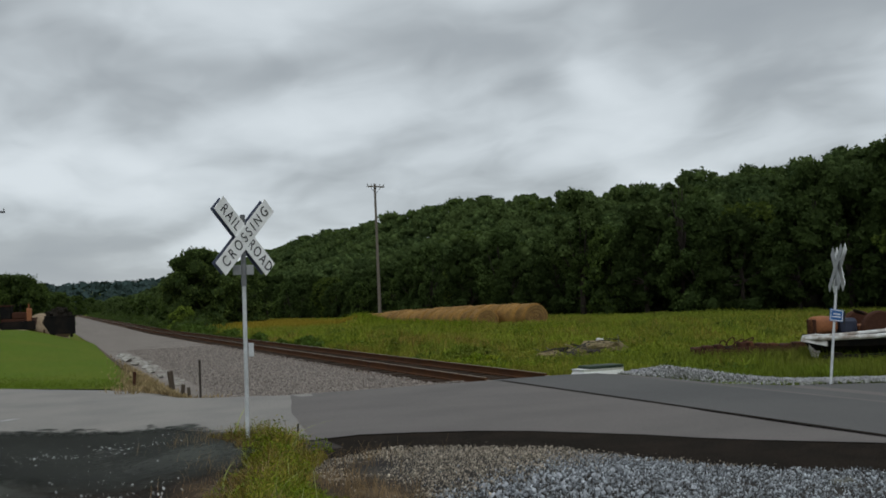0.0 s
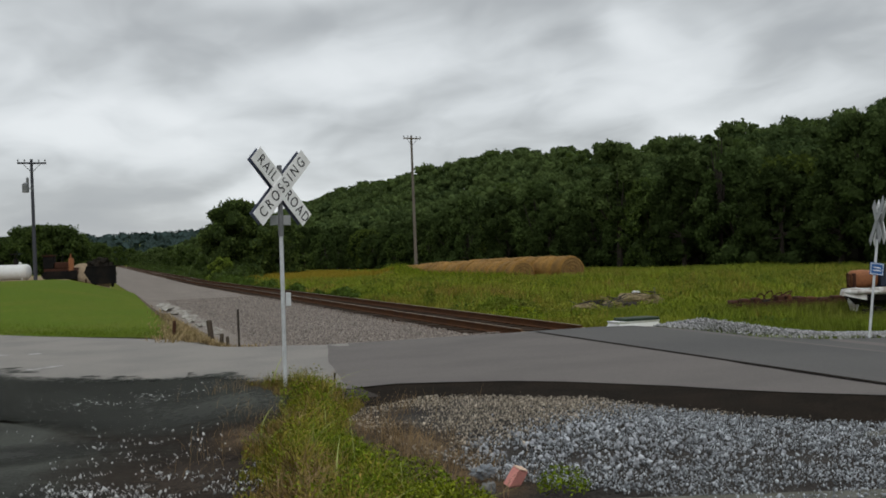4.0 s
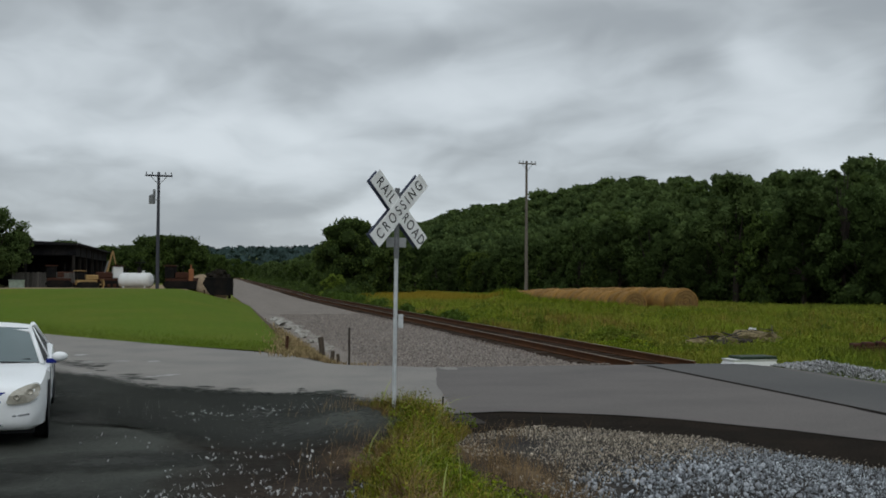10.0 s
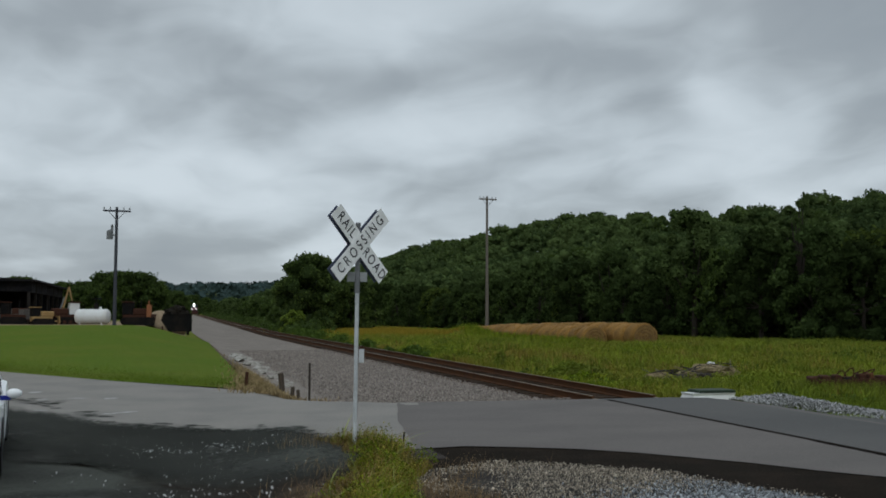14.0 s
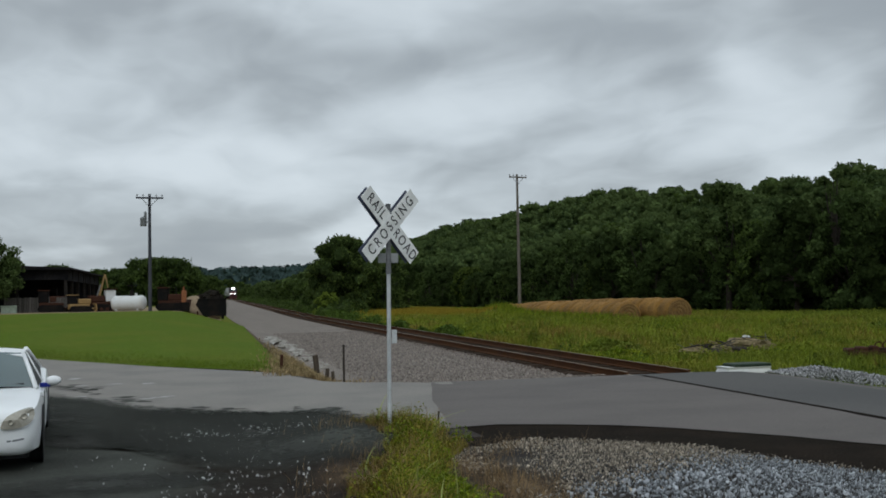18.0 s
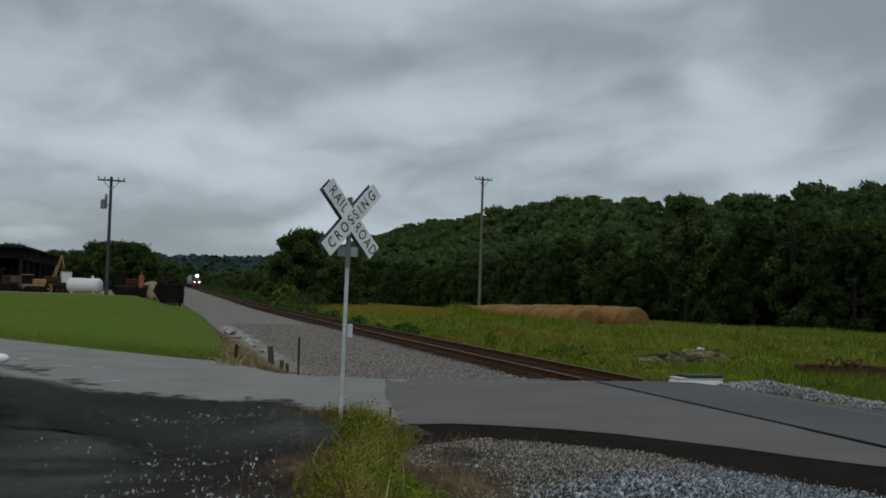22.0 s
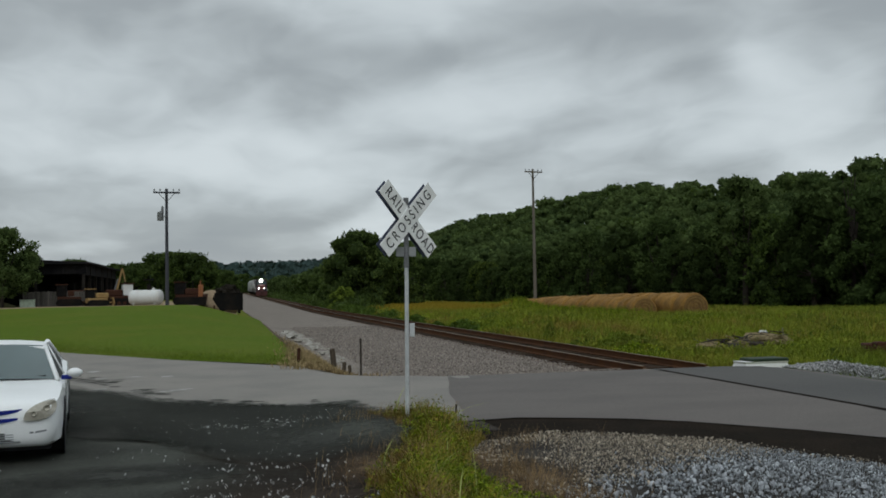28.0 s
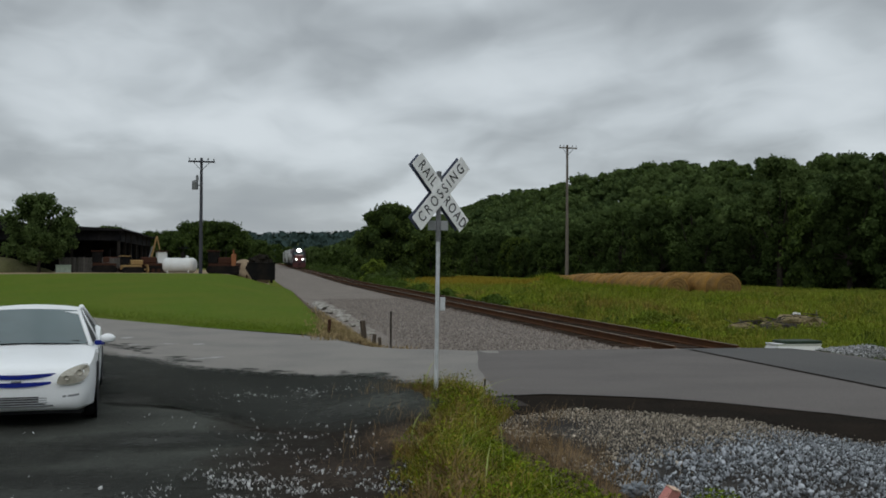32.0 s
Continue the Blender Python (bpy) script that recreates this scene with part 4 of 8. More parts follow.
M["leaf_light"] = mat("leaf_light", (0.105, 0.140, 0.028), 0.8, scale=0.25, fine=1.5, var=0.3, tint=(0.045, 0.07, 0.014), stain=0.9, bump=0, isl=0.25, rnd=0.2, spec=0.02, thin=0.4)
M["leaf_tree"] = mat("leaf_tree", (0.098, 0.138, 0.032), 0.7, scale=0.5, fine=3, var=0.35, tint=(0.034, 0.06, 0.010), stain=0.8, bump=0, isl=0.4, spec=0.15, thin=0.4)
M["leaf_dusty"] = mat("leaf_dusty", (0.098, 0.140, 0.045), 0.8, scale=0.5, fine=3, var=0.3, tint=(0.055, 0.085, 0.026), bump=0, isl=0.4, spec=0.1, thin=0.4)
M["leaf_mid"] = mat("leaf_mid", (0.072, 0.108, 0.022), 0.7, scale=0.3, fine=3, var=0.35, tint=(0.040, 0.066, 0.016), stain=0.8, bump=0, isl=0.35, spec=0.15, thin=0.4)
woods()


def place(t, x, y, turn=0, s=1.0, dz=-0.05):
    t.matrix_world = pose(x, y, ground_at(x, y) + dz, 0, 0, turn)
    t.scale = (s, s, s)
    return t


# the big tree by the track, bushes and the hedge line beyond
place(tree(173, 8.6, 8.4, 0.4, 14000, 0.15, "leaf_tree", label="large dark green tree standing beside the railway", lobes_n=64, ground=True, core=0.85), 15.3, 117, 30)
place(tree(71, 6.6, 6.6, 0.4, 6000, 0.15, "leaf_tree", label="dark green tree beside the railway", lobes_n=40, ground=True), 19.8, 119, 120)
place(tree(72, 2.5, 3.2, 0.0, 4200, 0.11, "leaf_bright", "bush", "bright yellow-green bush beside the railway", 16, True), 12.3, 113, 0)


# trees that stand out above the crest of the woods
place(tree(74, 11.0, 2.6, 7.6, 1500, 0.16, "leaf", label="thin tall tree above the edge of the woods", lobes_n=9), 46.9, 71.4, 0)
place(tree(75, 10.8, 5.4, 3.0, 4200, 0.17, "leaf", label="tall round-topped tree at the edge of the woods", lobes_n=26), 42.4, 79.8, 0)


def hedge_line():
    rng = np.random.default_rng(5)
    protos = [tree(80 + i, h, w, 0.0, 1500, 0.22, lf, "bush", "green bushes along the railway line", 14, True) for i, (h, w, lf) in enumerate(((3.6, 4.6, "leaf_mid"), (4.6, 5.0, "leaf"), (2.8, 4.0, "leaf_mid")))]
    first = set()
    y = 126.0
    while y < 520:
        for side in (0, 1):
            x = 14.8 + side * 5.0 + rng.uniform(-0.8, 1.4) + (0.6 if y > 300 else 0)
            i = int(rng.integers(3))
            m = pose(x, y + rng.uniform(-1.5, 1.5), ground_at(x, y) - 0.1, 0, 0, rng.uniform(0, 360))
            if i not in first:
                first.add(i)
                protos[i].matrix_world = m
            else:
                t = copy_thing(protos[i], m)
                s = rng.uniform(0.8, 1.35)
                t.scale = (s, s, s)
        y += 5.0 + y * 0.012
    # trees west of the line, beyond the yard
    t1 = tree(90, 7.5, 7.4, 0.4, 6000, 0.17, "leaf_mid", label="dark green tree behind the yard", lobes_n=46, ground=True)
    spots = [(-7.4, 128, 0.84), (-3.3, 130, 0.82), (-5.4, 127, 0.8), (-13, 133, 0.62), (0.4, 138, 0.55), (-10.5, 131, 0.6), (-20, 150, 0.8), (-6, 150, 0.85), (-18, 135, 0.7), (-30, 170, 1.0), (-38, 160, 1.1),
             (-0.9, 170, 0.6), (-0.6, 210, 0.75), (0.2, 260, 0.85), (-4, 240, 1.0), (-12, 260, 1.1), (-22, 280, 1.2), (-34, 270, 1.2), (0.8, 320, 1.0), (-8, 350, 1.2), (2, 400, 1.1), (-6, 430, 1.3), (-18, 420, 1.4), (3.6, 478, 1.15), (9.5, 540, 1.3), (16, 560, 1.3), (2, 560, 1.3)]
    for k, (x, y, s) in enumerate(spots):
        m = pose(x, y, ground_at(x, y) - 0.1, 0, 0, k * 67)
        t = t1 if k == 0 else copy_thing(t1, m)
        t.matrix_world = m
        t.scale = (s, s, s * (0.9 + 0.03 * (k % 5)))


hedge_line()
# the lighter tree by the shed
place(tree(95, 5.7, 5.2, 0.8, 9000, 0.10, "leaf_dusty", label="green leafy tree at the end of the dark shed", lobes_n=54, core=0.5), -15.3, 78.2, 10)


def far_hills():
    rng = np.random.default_rng(33)
    n = 30000
    x = rng.uniform(-500, 900, n)
    y = rng.uniform(560, 1500, n)
    z = land(x, y)
    s = rng.uniform(2.0, 4.5, n)
    c = np.stack([x, y, z + s * rng.uniform(0.3, 2.0, n)], 1)
    v, f = leaf_quads(rng, c, 3.4)
    raw_mesh("far_woods", v, f, "hazed_leaf", None, "wooded hills in the distance, haze put into their blue-green colour", "woods", "stuff")


far_hills()


# ---- the parked car ----
M.update({
    "car_paint": mat("white_car_paint", (0.88, 0.895, 0.90), 0.28, scale=2, fine=30, var=0.02, tint=(0.78, 0.79, 0.78), stain=0.3, bump=0.0, spec=0.5),
    "car_blue": mat("blue_trim", (0.010, 0.022, 0.24), 0.35, var=0.05, bump=0.0),
    "car_black": mat("black_plastic", (0.014, 0.014, 0.015), 0.6, var=0.2, bump=0.05),
    # the base colour is lightened to carry the sky's reflection in the windscreen
    "car_glass": mat("windscreen_glass", (0.085, 0.128, 0.132), 0.05, scale=1, fine=4, var=0.10, bump=0.0, spec=0.9),
    "lamp_glass": mat("yellowed_headlamp", (0.40, 0.375, 0.31), 0.16, scale=14, fine=40, var=0.12, tint=(0.33, 0.31, 0.26), bump=0.05, spec=0.7),
    "lamp_inner": mat("lamp_reflector", (0.43, 0.405, 0.335), 0.25, metal=0.2, scale=18, fine=50, var=0.2, bump=0.1),
    "car_seam": mat("panel_gap", (0.22, 0.23, 0.24), 0.7, var=0.1, bump=0.0),
    "tyre": mat("tyre_rubber", (0.017, 0.017, 0.018), 0.85, var=0.3, bump=0.3),
    "alloy": mat("wheel_alloy", (0.42, 0.43, 0.44), 0.4, metal=0.6, var=0.1, bump=0.05),
})


def build_car():
    car = thing("car", pose(-2.70, 12.62, -0.19, 0, 0, 6.8), "white compact car with blue grille bars parked on the lot", "car")
    # half sections: y from the nose, half width, bottom, side top, top at the centre
    rows = [(0.00, 0.56, 0.30, 0.58, 0.635), (0.03, 0.68, 0.24, 0.62, 0.675), (0.09, 0.755, 0.20, 0.655, 0.71), (0.22, 0.815, 0.19, 0.69, 0.745), (0.45, 0.845, 0.18, 0.725, 0.785),
            (0.80, 0.858, 0.18, 0.765, 0.83), (1.15, 0.862, 0.18, 0.80, 0.865), (1.42, 0.862, 0.18, 0.82, 0.885), (1.6, 0.862, 0.18, 0.83, 0.88), (2.6, 0.865, 0.18, 0.85, 0.89), (3.55, 0.86, 0.18, 0.92, 0.99),
            (3.95, 0.845, 0.19, 0.94, 1.03), (4.35, 0.80, 0.22, 0.93, 1.01), (4.53, 0.72, 0.28, 0.85, 0.93), (4.58, 0.62, 0.34, 0.70, 0.78)]
    secs = []
    for y, w, zb, zs, zt in rows:
        h = [(0.0, zb), (w * 0.86, zb), (w * 0.975, zb + 0.05), (w, zb + (zs - zb) * 0.45), (w * 0.995, zb + (zs - zb) * 0.75), (w * 0.955, zs), (w * 0.80, zt - (zt - zs) * 0.30), (w * 0.45, zt - 0.012), (0.0, zt)]
        secs.append([(x, y, z) for x, z in h] + [(-x, y, z) for x, z in h[-2:0:-1]])
    body = part("body", loft(B(), secs), "car_paint", car, "white painted body", smooth=True)
    body.data.set_sharp_from_angle(angle=radians(38))
    # cabin: glass house, pillars, roof
    P = {}
    for s in (-1, 1):
        P[s] = [Vector((0.76 * s, 1.40, 0.865)), Vector((0.585 * s, 2.05, 1.27)), Vector((0.585 * s, 3.05, 1.27)), Vector((0.74 * s, 3.80, 0.98))]
    quads = {"windscreen": (P[-1][0], P[1][0], P[1][1], P[-1][1]), "rear_window": (P[1][3], P[-1][3], P[-1][2], P[1][2])}
    for name, q in quads.items():
        bm = B()
        n = 8
        grid = []
        for j in range(n + 1):
            row = []
            for i in range(n + 1):
                u, v = i / n, j / n
                p = (q[0].lerp(q[1], u)).lerp(q[3].lerp(q[2], u), v)
                bow = 0.10 * (1 - (2 * u - 1) ** 2)
                p = p + Vector((0, -bow if name == "windscreen" else bow, 0.03 * (1 - (2 * u - 1) ** 2)))
                row.append(bm.verts.new(p))
            grid.append(row)
        for a, b in zip(grid, grid[1:]):
            for i in range(n):
                bm.faces.new((a[i], a[i + 1], b[i + 1], b[i]))
        part(name, bm, "car_glass", car, "glass with sky reflection put into its blue-grey colour", smooth=True)
    for s in (-1, 1):
        a, b, c, d = P[s]
        m1, m2 = Vector((0.80 * s, 2.35, 0.87)), Vector((0.595 * s, 2.45, 1.265))
        for q in ((a + Vector((0.02 * s, 0.12, 0)), m1, m2, b), (m1 + Vector((0, 0.06, 0)), d, c, m2 + Vector((0, 0.06, 0)))):
            bm = B()
            bm.faces.new([bm.verts.new(p + Vector((0.006 * s, 0, 0))) for p in q])
            part("side_window", bm, "car_black", car, "dark side window")
        tubes = [(a, b, 0.036), (c, d, 0.045), (m1, m2, 0.03)]
        for p, q, r in tubes:
            part("pillar", tube(B(), p + (p - q) * 0.03, q + (p - q) * 0.02, r * 0.9, r * 0.75, 10), "car_paint", car, smooth=True)
        # shoulder under the side glass
        part("shoulder", loft(B(), [[(s * 0.70, 1.35, 0.84), (s * 0.85, 1.35, 0.80), (s * 0.86, 1.35, 0.75), (s * 0.70, 1.35, 0.75)], [(s * 0.72, 2.5, 0.90), (s * 0.85, 2.5, 0.86), (s * 0.865, 2.5, 0.80), (s * 0.70, 2.5, 0.80)], [(s * 0.70, 3.85, 1.0), (s * 0.83, 3.85, 0.945), (s * 0.85, 3.85, 0.85), (s * 0.70, 3.85, 0.85)]]), "car_paint", car)
        # mirror
        mb = bmesh.ops.create_icosphere
        bm = B()
        mb(bm, subdivisions=3, radius=1.0)
        bmesh.ops.transform(bm, matrix=Matrix.Translation((0.965 * s, 1.72, 0.915)) @ Matrix.Diagonal((0.10, 0.065, 0.062, 1)), verts=bm.verts)
        mir = part("mirror", bm, "car_paint", car, "white door mirror on a blue foot", smooth=True)
        part("mirror_foot", box(B(), s * 0.80, s * 0.93, 1.70, 1.76, 0.83, 0.89, 0.01), "car_blue", mir)
        # headlamp, following the curve of the corner
        outline = [(0.435, 0.53), (0.445, 0.512), (0.50, 0.503), (0.58, 0.505), (0.67, 0.52), (0.735, 0.548), (0.775, 0.59), (0.79, 0.64), (0.785, 0.69), (0.76, 0.715), (0.71, 0.718), (0.64, 0.705), (0.57, 0.68), (0.505, 0.645), (0.46, 0.60)]
        front = lambda x: float(np.interp(x, [0, 0.56, 0.68, 0.755, 0.815], [0, 0.0, 0.03, 0.09, 0.22])) - 0.012

        def lens(inset, proud, z_shift=0.0):
            bm = B()
            c = Vector((0.615, 0, 0.612))
            A, Bk = [], []
            for x, z in outline:
                q = c + (Vector((x, 0, z)) - c) * inset
                yy = front(q.x) + 0.7 * max(0, q.z - 0.60)
                A.append(bm.verts.new((s * q.x, yy - proud, q.z)))
                Bk.append(bm.verts.new((s * q.x, yy + 0.14, q.z)))
            cc = bm.verts.new((s * c.x, front(c.x) - proud - 0.012, c.z))
            k = len(A)
            for i in range(k):
                bm.faces.new((A[i], A[(i + 1) % k], cc))
                bm.faces.new((A[i], A[(i + 1) % k], Bk[(i + 1) % k], Bk[i]))
            bmesh.ops.recalc_face_normals(bm, faces=bm.faces)
            return bm

        lamp = part("headlamp", lens(1.0, 0.022), "lamp_glass", car, "yellowed plastic headlamp lens")
        for cx, cz, r in ((0.545, 0.585, 0.034), (0.685, 0.64, 0.04)):
            bm = lathe(B(), [(r * 0.3, 0), (r, 0.012), (r * 0.85, 0.02), (0.01, 0.006)], 16, Matrix.Translation((s * cx, front(cx) + 0.7 * max(0, cz - 0.60) - 0.034, cz)) @ pose(0, 0, 0, 90, 0, 0))
            part("reflector", bm, "lamp_inner", lamp)
        for yw in (0.95, 3.57):
            w = thing("wheel", Matrix(), "", "")
            w.parent = car
            w.location = (s * 0.765, yw, 0.305)
            tb = lathe(B(), [(0.20, -0.09), (0.28, -0.095), (0.303, -0.07), (0.305, 0.0), (0.303, 0.07), (0.28, 0.095), (0.20, 0.09)], 28, pose(0, 0, 0, 0, 90, 0))
            part("tyre", tb, "tyre", w, smooth=True)
            rb = lathe(B(), [(0.02, 0.07), (0.08, 0.075), (0.17, 0.055), (0.205, 0.09), (0.21, 0.07), (0.02, 0.05)], 20, pose(0, 0, 0, 0, 90 * s, 0))
            part("rim", rb, "alloy", w)
            part("wheel_arch", lathe(B(), [(0.30, 0.0), (0.365, 0.0), (0.37, 0.010), (0.30, 0.012)], 28, pose(s * 0.857, yw, 0.325, 0, 90 * s, 0)), "car_black", car)
    roof = loft(B(), [[(x, y, z0 + 0.050 * (1 - (x / 0.62) ** 2)) for x in (-0.60, -0.4, -0.2, 0, 0.2, 0.4, 0.60)] + [(x, y, z0 - 0.03) for x in (0.60, -0.60)] for y, z0 in ((1.96, 1.235), (2.09, 1.27), (2.5, 1.29), (3.0, 1.27), (3.16, 1.22))])
    part("roof", roof, "car_paint", car, "white painted roof", smooth=True).data.set_sharp_from_angle(angle=radians(40))
    # grille bars, intake, badge as a plain shape, seams
    for z0, z1, w in ((0.572, 0.622, 0.42), (0.480, 0.532, 0.375)):
        bm = B()
        xs = np.linspace(-w, w, 13)
        tip = lambda x: 1 - 0.55 * (abs(x) / w) ** 3
        rise = lambda x: (0.030 if z0 > 0.55 else 0.022) * (abs(x) / w) ** 2
        f = [[(x, -0.020 + 0.035 * (abs(x) / 0.5) ** 2.2, z0 + (z1 - z0) * e * tip(x) + rise(x) + (z1 - z0) * 0.5 * (1 - tip(x))) for e in (0, 1)] for x in xs]
        b = [[(x, 0.14, p[2]) for p in row] for x, row in zip(xs, f)]
        loft(bm, [[p[0], p[1], q[1], q[0]] for p, q in zip(f, b)])
        part("grille_bar", bm, "car_blue", car, "dark blue grille bar")
    part("badge", box(B(), -0.055, 0.055, -0.03, 0.0, 0.535, 0.565, 0.008), "alloy", car, "small plain metal badge")
    bm = B()
    loft(bm, [[(x, -0.012 + 0.05 * (abs(x) / 0.5) ** 2, 0.255), (x, -0.012 + 0.05 * (abs(x) / 0.5) ** 2, 0.37), (x, 0.13, 0.37), (x, 0.13, 0.255)] for x in np.linspace(-0.41, 0.41, 9)])
    intake = part("intake", bm, "car_black", car, "lower intake with pale slats")
    for i in range(4):
        bm = B()
        loft(bm, [[(x, -0.022 + 0.05 * (abs(x) / 0.5) ** 2, z), (x, -0.022 + 0.05 * (abs(x) / 0.5) ** 2, z + 0.012), (x, 0.05, z + 0.012), (x, 0.05, z)] for z in (0.265 + 0.027 * i,) for x in np.linspace(-0.40, 0.40, 9)])
        part("slat", bm, "alloy", intake)
    for s in (-1, 1):
        bm = loft(B(), [[(s * x, y - 0.004, z0), (s * x, y - 0.004, z0 + 0.020), (s * x, y + 0.05, z0 + 0.020), (s * x, y + 0.05, z0)] for x, y, z0 in ((0.50, -0.002, 0.355), (0.60, 0.012, 0.362), (0.68, 0.035, 0.372))])
        part("bumper_slot", bm, "car_seam", car, "shallow grey slot in the bumper")
        for y, z0, z1 in ((1.50, 0.30, 0.80), (2.62, 0.30, 0.83)):
            part("door_seam", box(B(), s * 0.855, s * 0.8685, y, y + 0.008, z0, z1), "car_seam", car)
    part("underside", box(B(), -0.72, 0.72, 0.25, 4.3, 0.14, 0.24), "car_black", car)
    part("wiper", tube(B(), (-0.55, 1.34, 0.892), (0.1, 1.38, 0.925), 0.008, n=6), "car_black", car)
    part("wiper", tube(B(), (0.05, 1.34, 0.892), (0.62, 1.42, 0.91), 0.008, n=6), "car_black", car)


build_car()

# ---- the yard beyond the lawn ----
M.update({
    "shed_dark": mat("tarred_sheet", (0.013, 0.013, 0.015), 0.85, spec=0.05, scale=0.8, fine=8, var=0.3, tint=(0.034, 0.031, 0.03), bump=0.4, dist=0.02),
    "shed_post": mat("dark_timber", (0.03, 0.027, 0.024), 0.9, scale=2, fine=16, var=0.3, bump=0.3, spec=0.05),
    "board_grey": mat("weathered_board", (0.10, 0.092, 0.082), 0.9, scale=1.5, fine=16, var=0.35, bump=0.4, rot=(5, 5, 0.4), rnd=0.35),
    "tank_white": mat("chalky_white_paint", (0.70, 0.71, 0.70), 0.55, scale=1.6, fine=20, var=0.06, tint=(0.55, 0.53, 0.48), stain=0.5, bump=0.05),
    "yellow": mat("faded_yellow_paint", (0.33, 0.215, 0.085), 0.6, scale=2, fine=22, var=0.2, tint=(0.23, 0.12, 0.035), bump=0.1),
    "orange": mat("orange_rust_paint", (0.27, 0.105, 0.042), 0.7, scale=2, fine=22, var=0.25, tint=(0.17, 0.065, 0.03), bump=0.2),
    "rust": mat("deep_rust", (0.060, 0.028, 0.018), 0.9, spec=0.08, scale=2.2, fine=24, var=0.4, tint=(0.055, 0.025, 0.018), bump=0.4),
    "black_iron": mat("black_iron", (0.010, 0.010, 0.010), 0.85, spec=0.06, scale=2, fine=20, var=0.3, tint=(0.03, 0.022, 0.017), bump=0.3),
    "tan_earth": mat("tan_earth", (0.27, 0.205, 0.135), 0.95, spec=0.05, scale=0.4, fine=9, var=0.25, tint=(0.22, 0.17, 0.11), bump=0.5, dist=0.03),
    "green_box": mat("pale_green_box", (0.42, 0.50, 0.40), 0.7, var=0.1, bump=0.05),
    "navy": mat("dark_blue_panel", (0.03, 0.035, 0.06), 0.6, var=0.2, bump=0.1),
    "pale_concrete": mat("pale_concrete", (0.52, 0.51, 0.48), 0.9, scale=2, fine=26, var=0.12, tint=(0.36, 0.35, 0.32), bump=0.3),
    # dark olive grey: algae, plus shadow on the edging slabs put into the colour
    "grey_concrete": mat("grey_concrete", (0.12, 0.118, 0.10), 0.9, scale=2.5, fine=30, var=0.25, tint=(0.055, 0.053, 0.035), stain=0.9, bump=0.4),
    "carton_red": mat("faded_red_carton", (0.60, 0.25, 0.22), 0.85, scale=9, fine=30, var=0.1, tint=(0.60, 0.28, 0.22), bump=0.1),
    "carton_inside": mat("carton_inside", (0.66, 0.46, 0.34), 0.9, var=0.1, bump=0.1),
    "dull_rock": mat("dull_rock", (0.17, 0.17, 0.165), 0.95, scale=8, fine=40, var=0.3, bump=0.5, spec=0.1),
    "cloth": mat("grey_rag", (0.20, 0.22, 0.24), 0.95, var=0.2, bump=0.3),
    "green_lid": mat("dark_green_plastic", (0.018, 0.035, 0.018), 0.6, var=0.2, bump=0.1),
})
G0 = 0.98
sheet("yard_drive", [(0.9, 74), (0.6, 72), (-1.2, 71.8), (-40, 71), (-60, 95), (-30, 110), (-4, 110), (-1.5, 190), (0.6, 190), (0.9, 80)], "tan_earth", -0.02, "tan packed earth yard and drive", "yard", 3.0)


def shed(name, x0, x1, y0, y1, z0, h, label):
    s = thing(name, pose(x0, y0, z0), label, "shed")
    w, d = x1 - x0, y1 - y0
    bm = loft(B(), [[(-0.5, y, h - 0.1), (w + 0.5, y, h - 0.1), (w + 0.5, y, h + 0.02), (w / 2, y, h + 0.45), (-0.5, y, h + 0.02)] for y in (-0.6, d + 0.4)])
    part("roof", bm, "shed_dark", s, "dark sheet roof")
    n = max(2, int(w / 3.2))
    for i in range(n + 1):
        part("post", box(B(), w * i / n - 0.1, w * i / n + 0.1, 0, 0.2, -0.3, h), "shed_post", s)
    m = max(2, int(d / 3.6))
    for i in range(1, m + 1):
        part("post", box(B(), w - 0.1, w + 0.1, d * i / m - 0.1, d * i / m + 0.1, -0.3, h), "shed_post", s)
    part("back_wall", box(B(), 0, w, d - 0.1, d, -0.3, h - 0.1), "shed_dark", s)
    part("end_wall", box(B(), -0.1, 0, 0, d, -0.3, h - 0.1), "shed_dark", s)
    part("header", box(B(), -0.2, w + 0.2, -0.05, 0.05, h - 0.85, h - 0.1), "shed_dark", s)
    part("side_header", box(B(), w - 0.05, w + 0.05, 0, d, h - 0.9, h - 0.1), "shed_dark", s)
    part("floor", box(B(), 0.05, w - 0.05, 0.05, d - 0.05, -0.25, 0.03), "tan_earth", s)
    return s


shed("open_shed", -27.0, -10.2, 81.0, 92.0, 0.95, 3.3, "long dark open-fronted shed with a low roof")
shed("open_shed", -21.0, -10.6, 93.2, 108.0, 0.95, 3.35, "dark open-fronted shed with a low sheet roof")


def board_fence():
    f = thing("board_fence", pose(-14.3, 80.2, 0.9), "grey weathered board fence in front of the shed", "fence")
    first = None
    for i in range(26):
        if first is None:
            first = part("board", box(B(), 0, 0.155, 0, 0.03, -0.1, 1.25, 0.004), "board_grey", f)
            continue
        ob = new("board", first.data)
        ob.parent = f
        ob.location = (0.17 * i, 0.012 * (i % 3), -0.06 * ((i * 7) % 5) / 4)
    for z in (0.25, 0.95):
        part("rail", box(B(), 0, 4.4, 0.05, 0.10, z, z + 0.1), "board_grey", f)


board_fence()


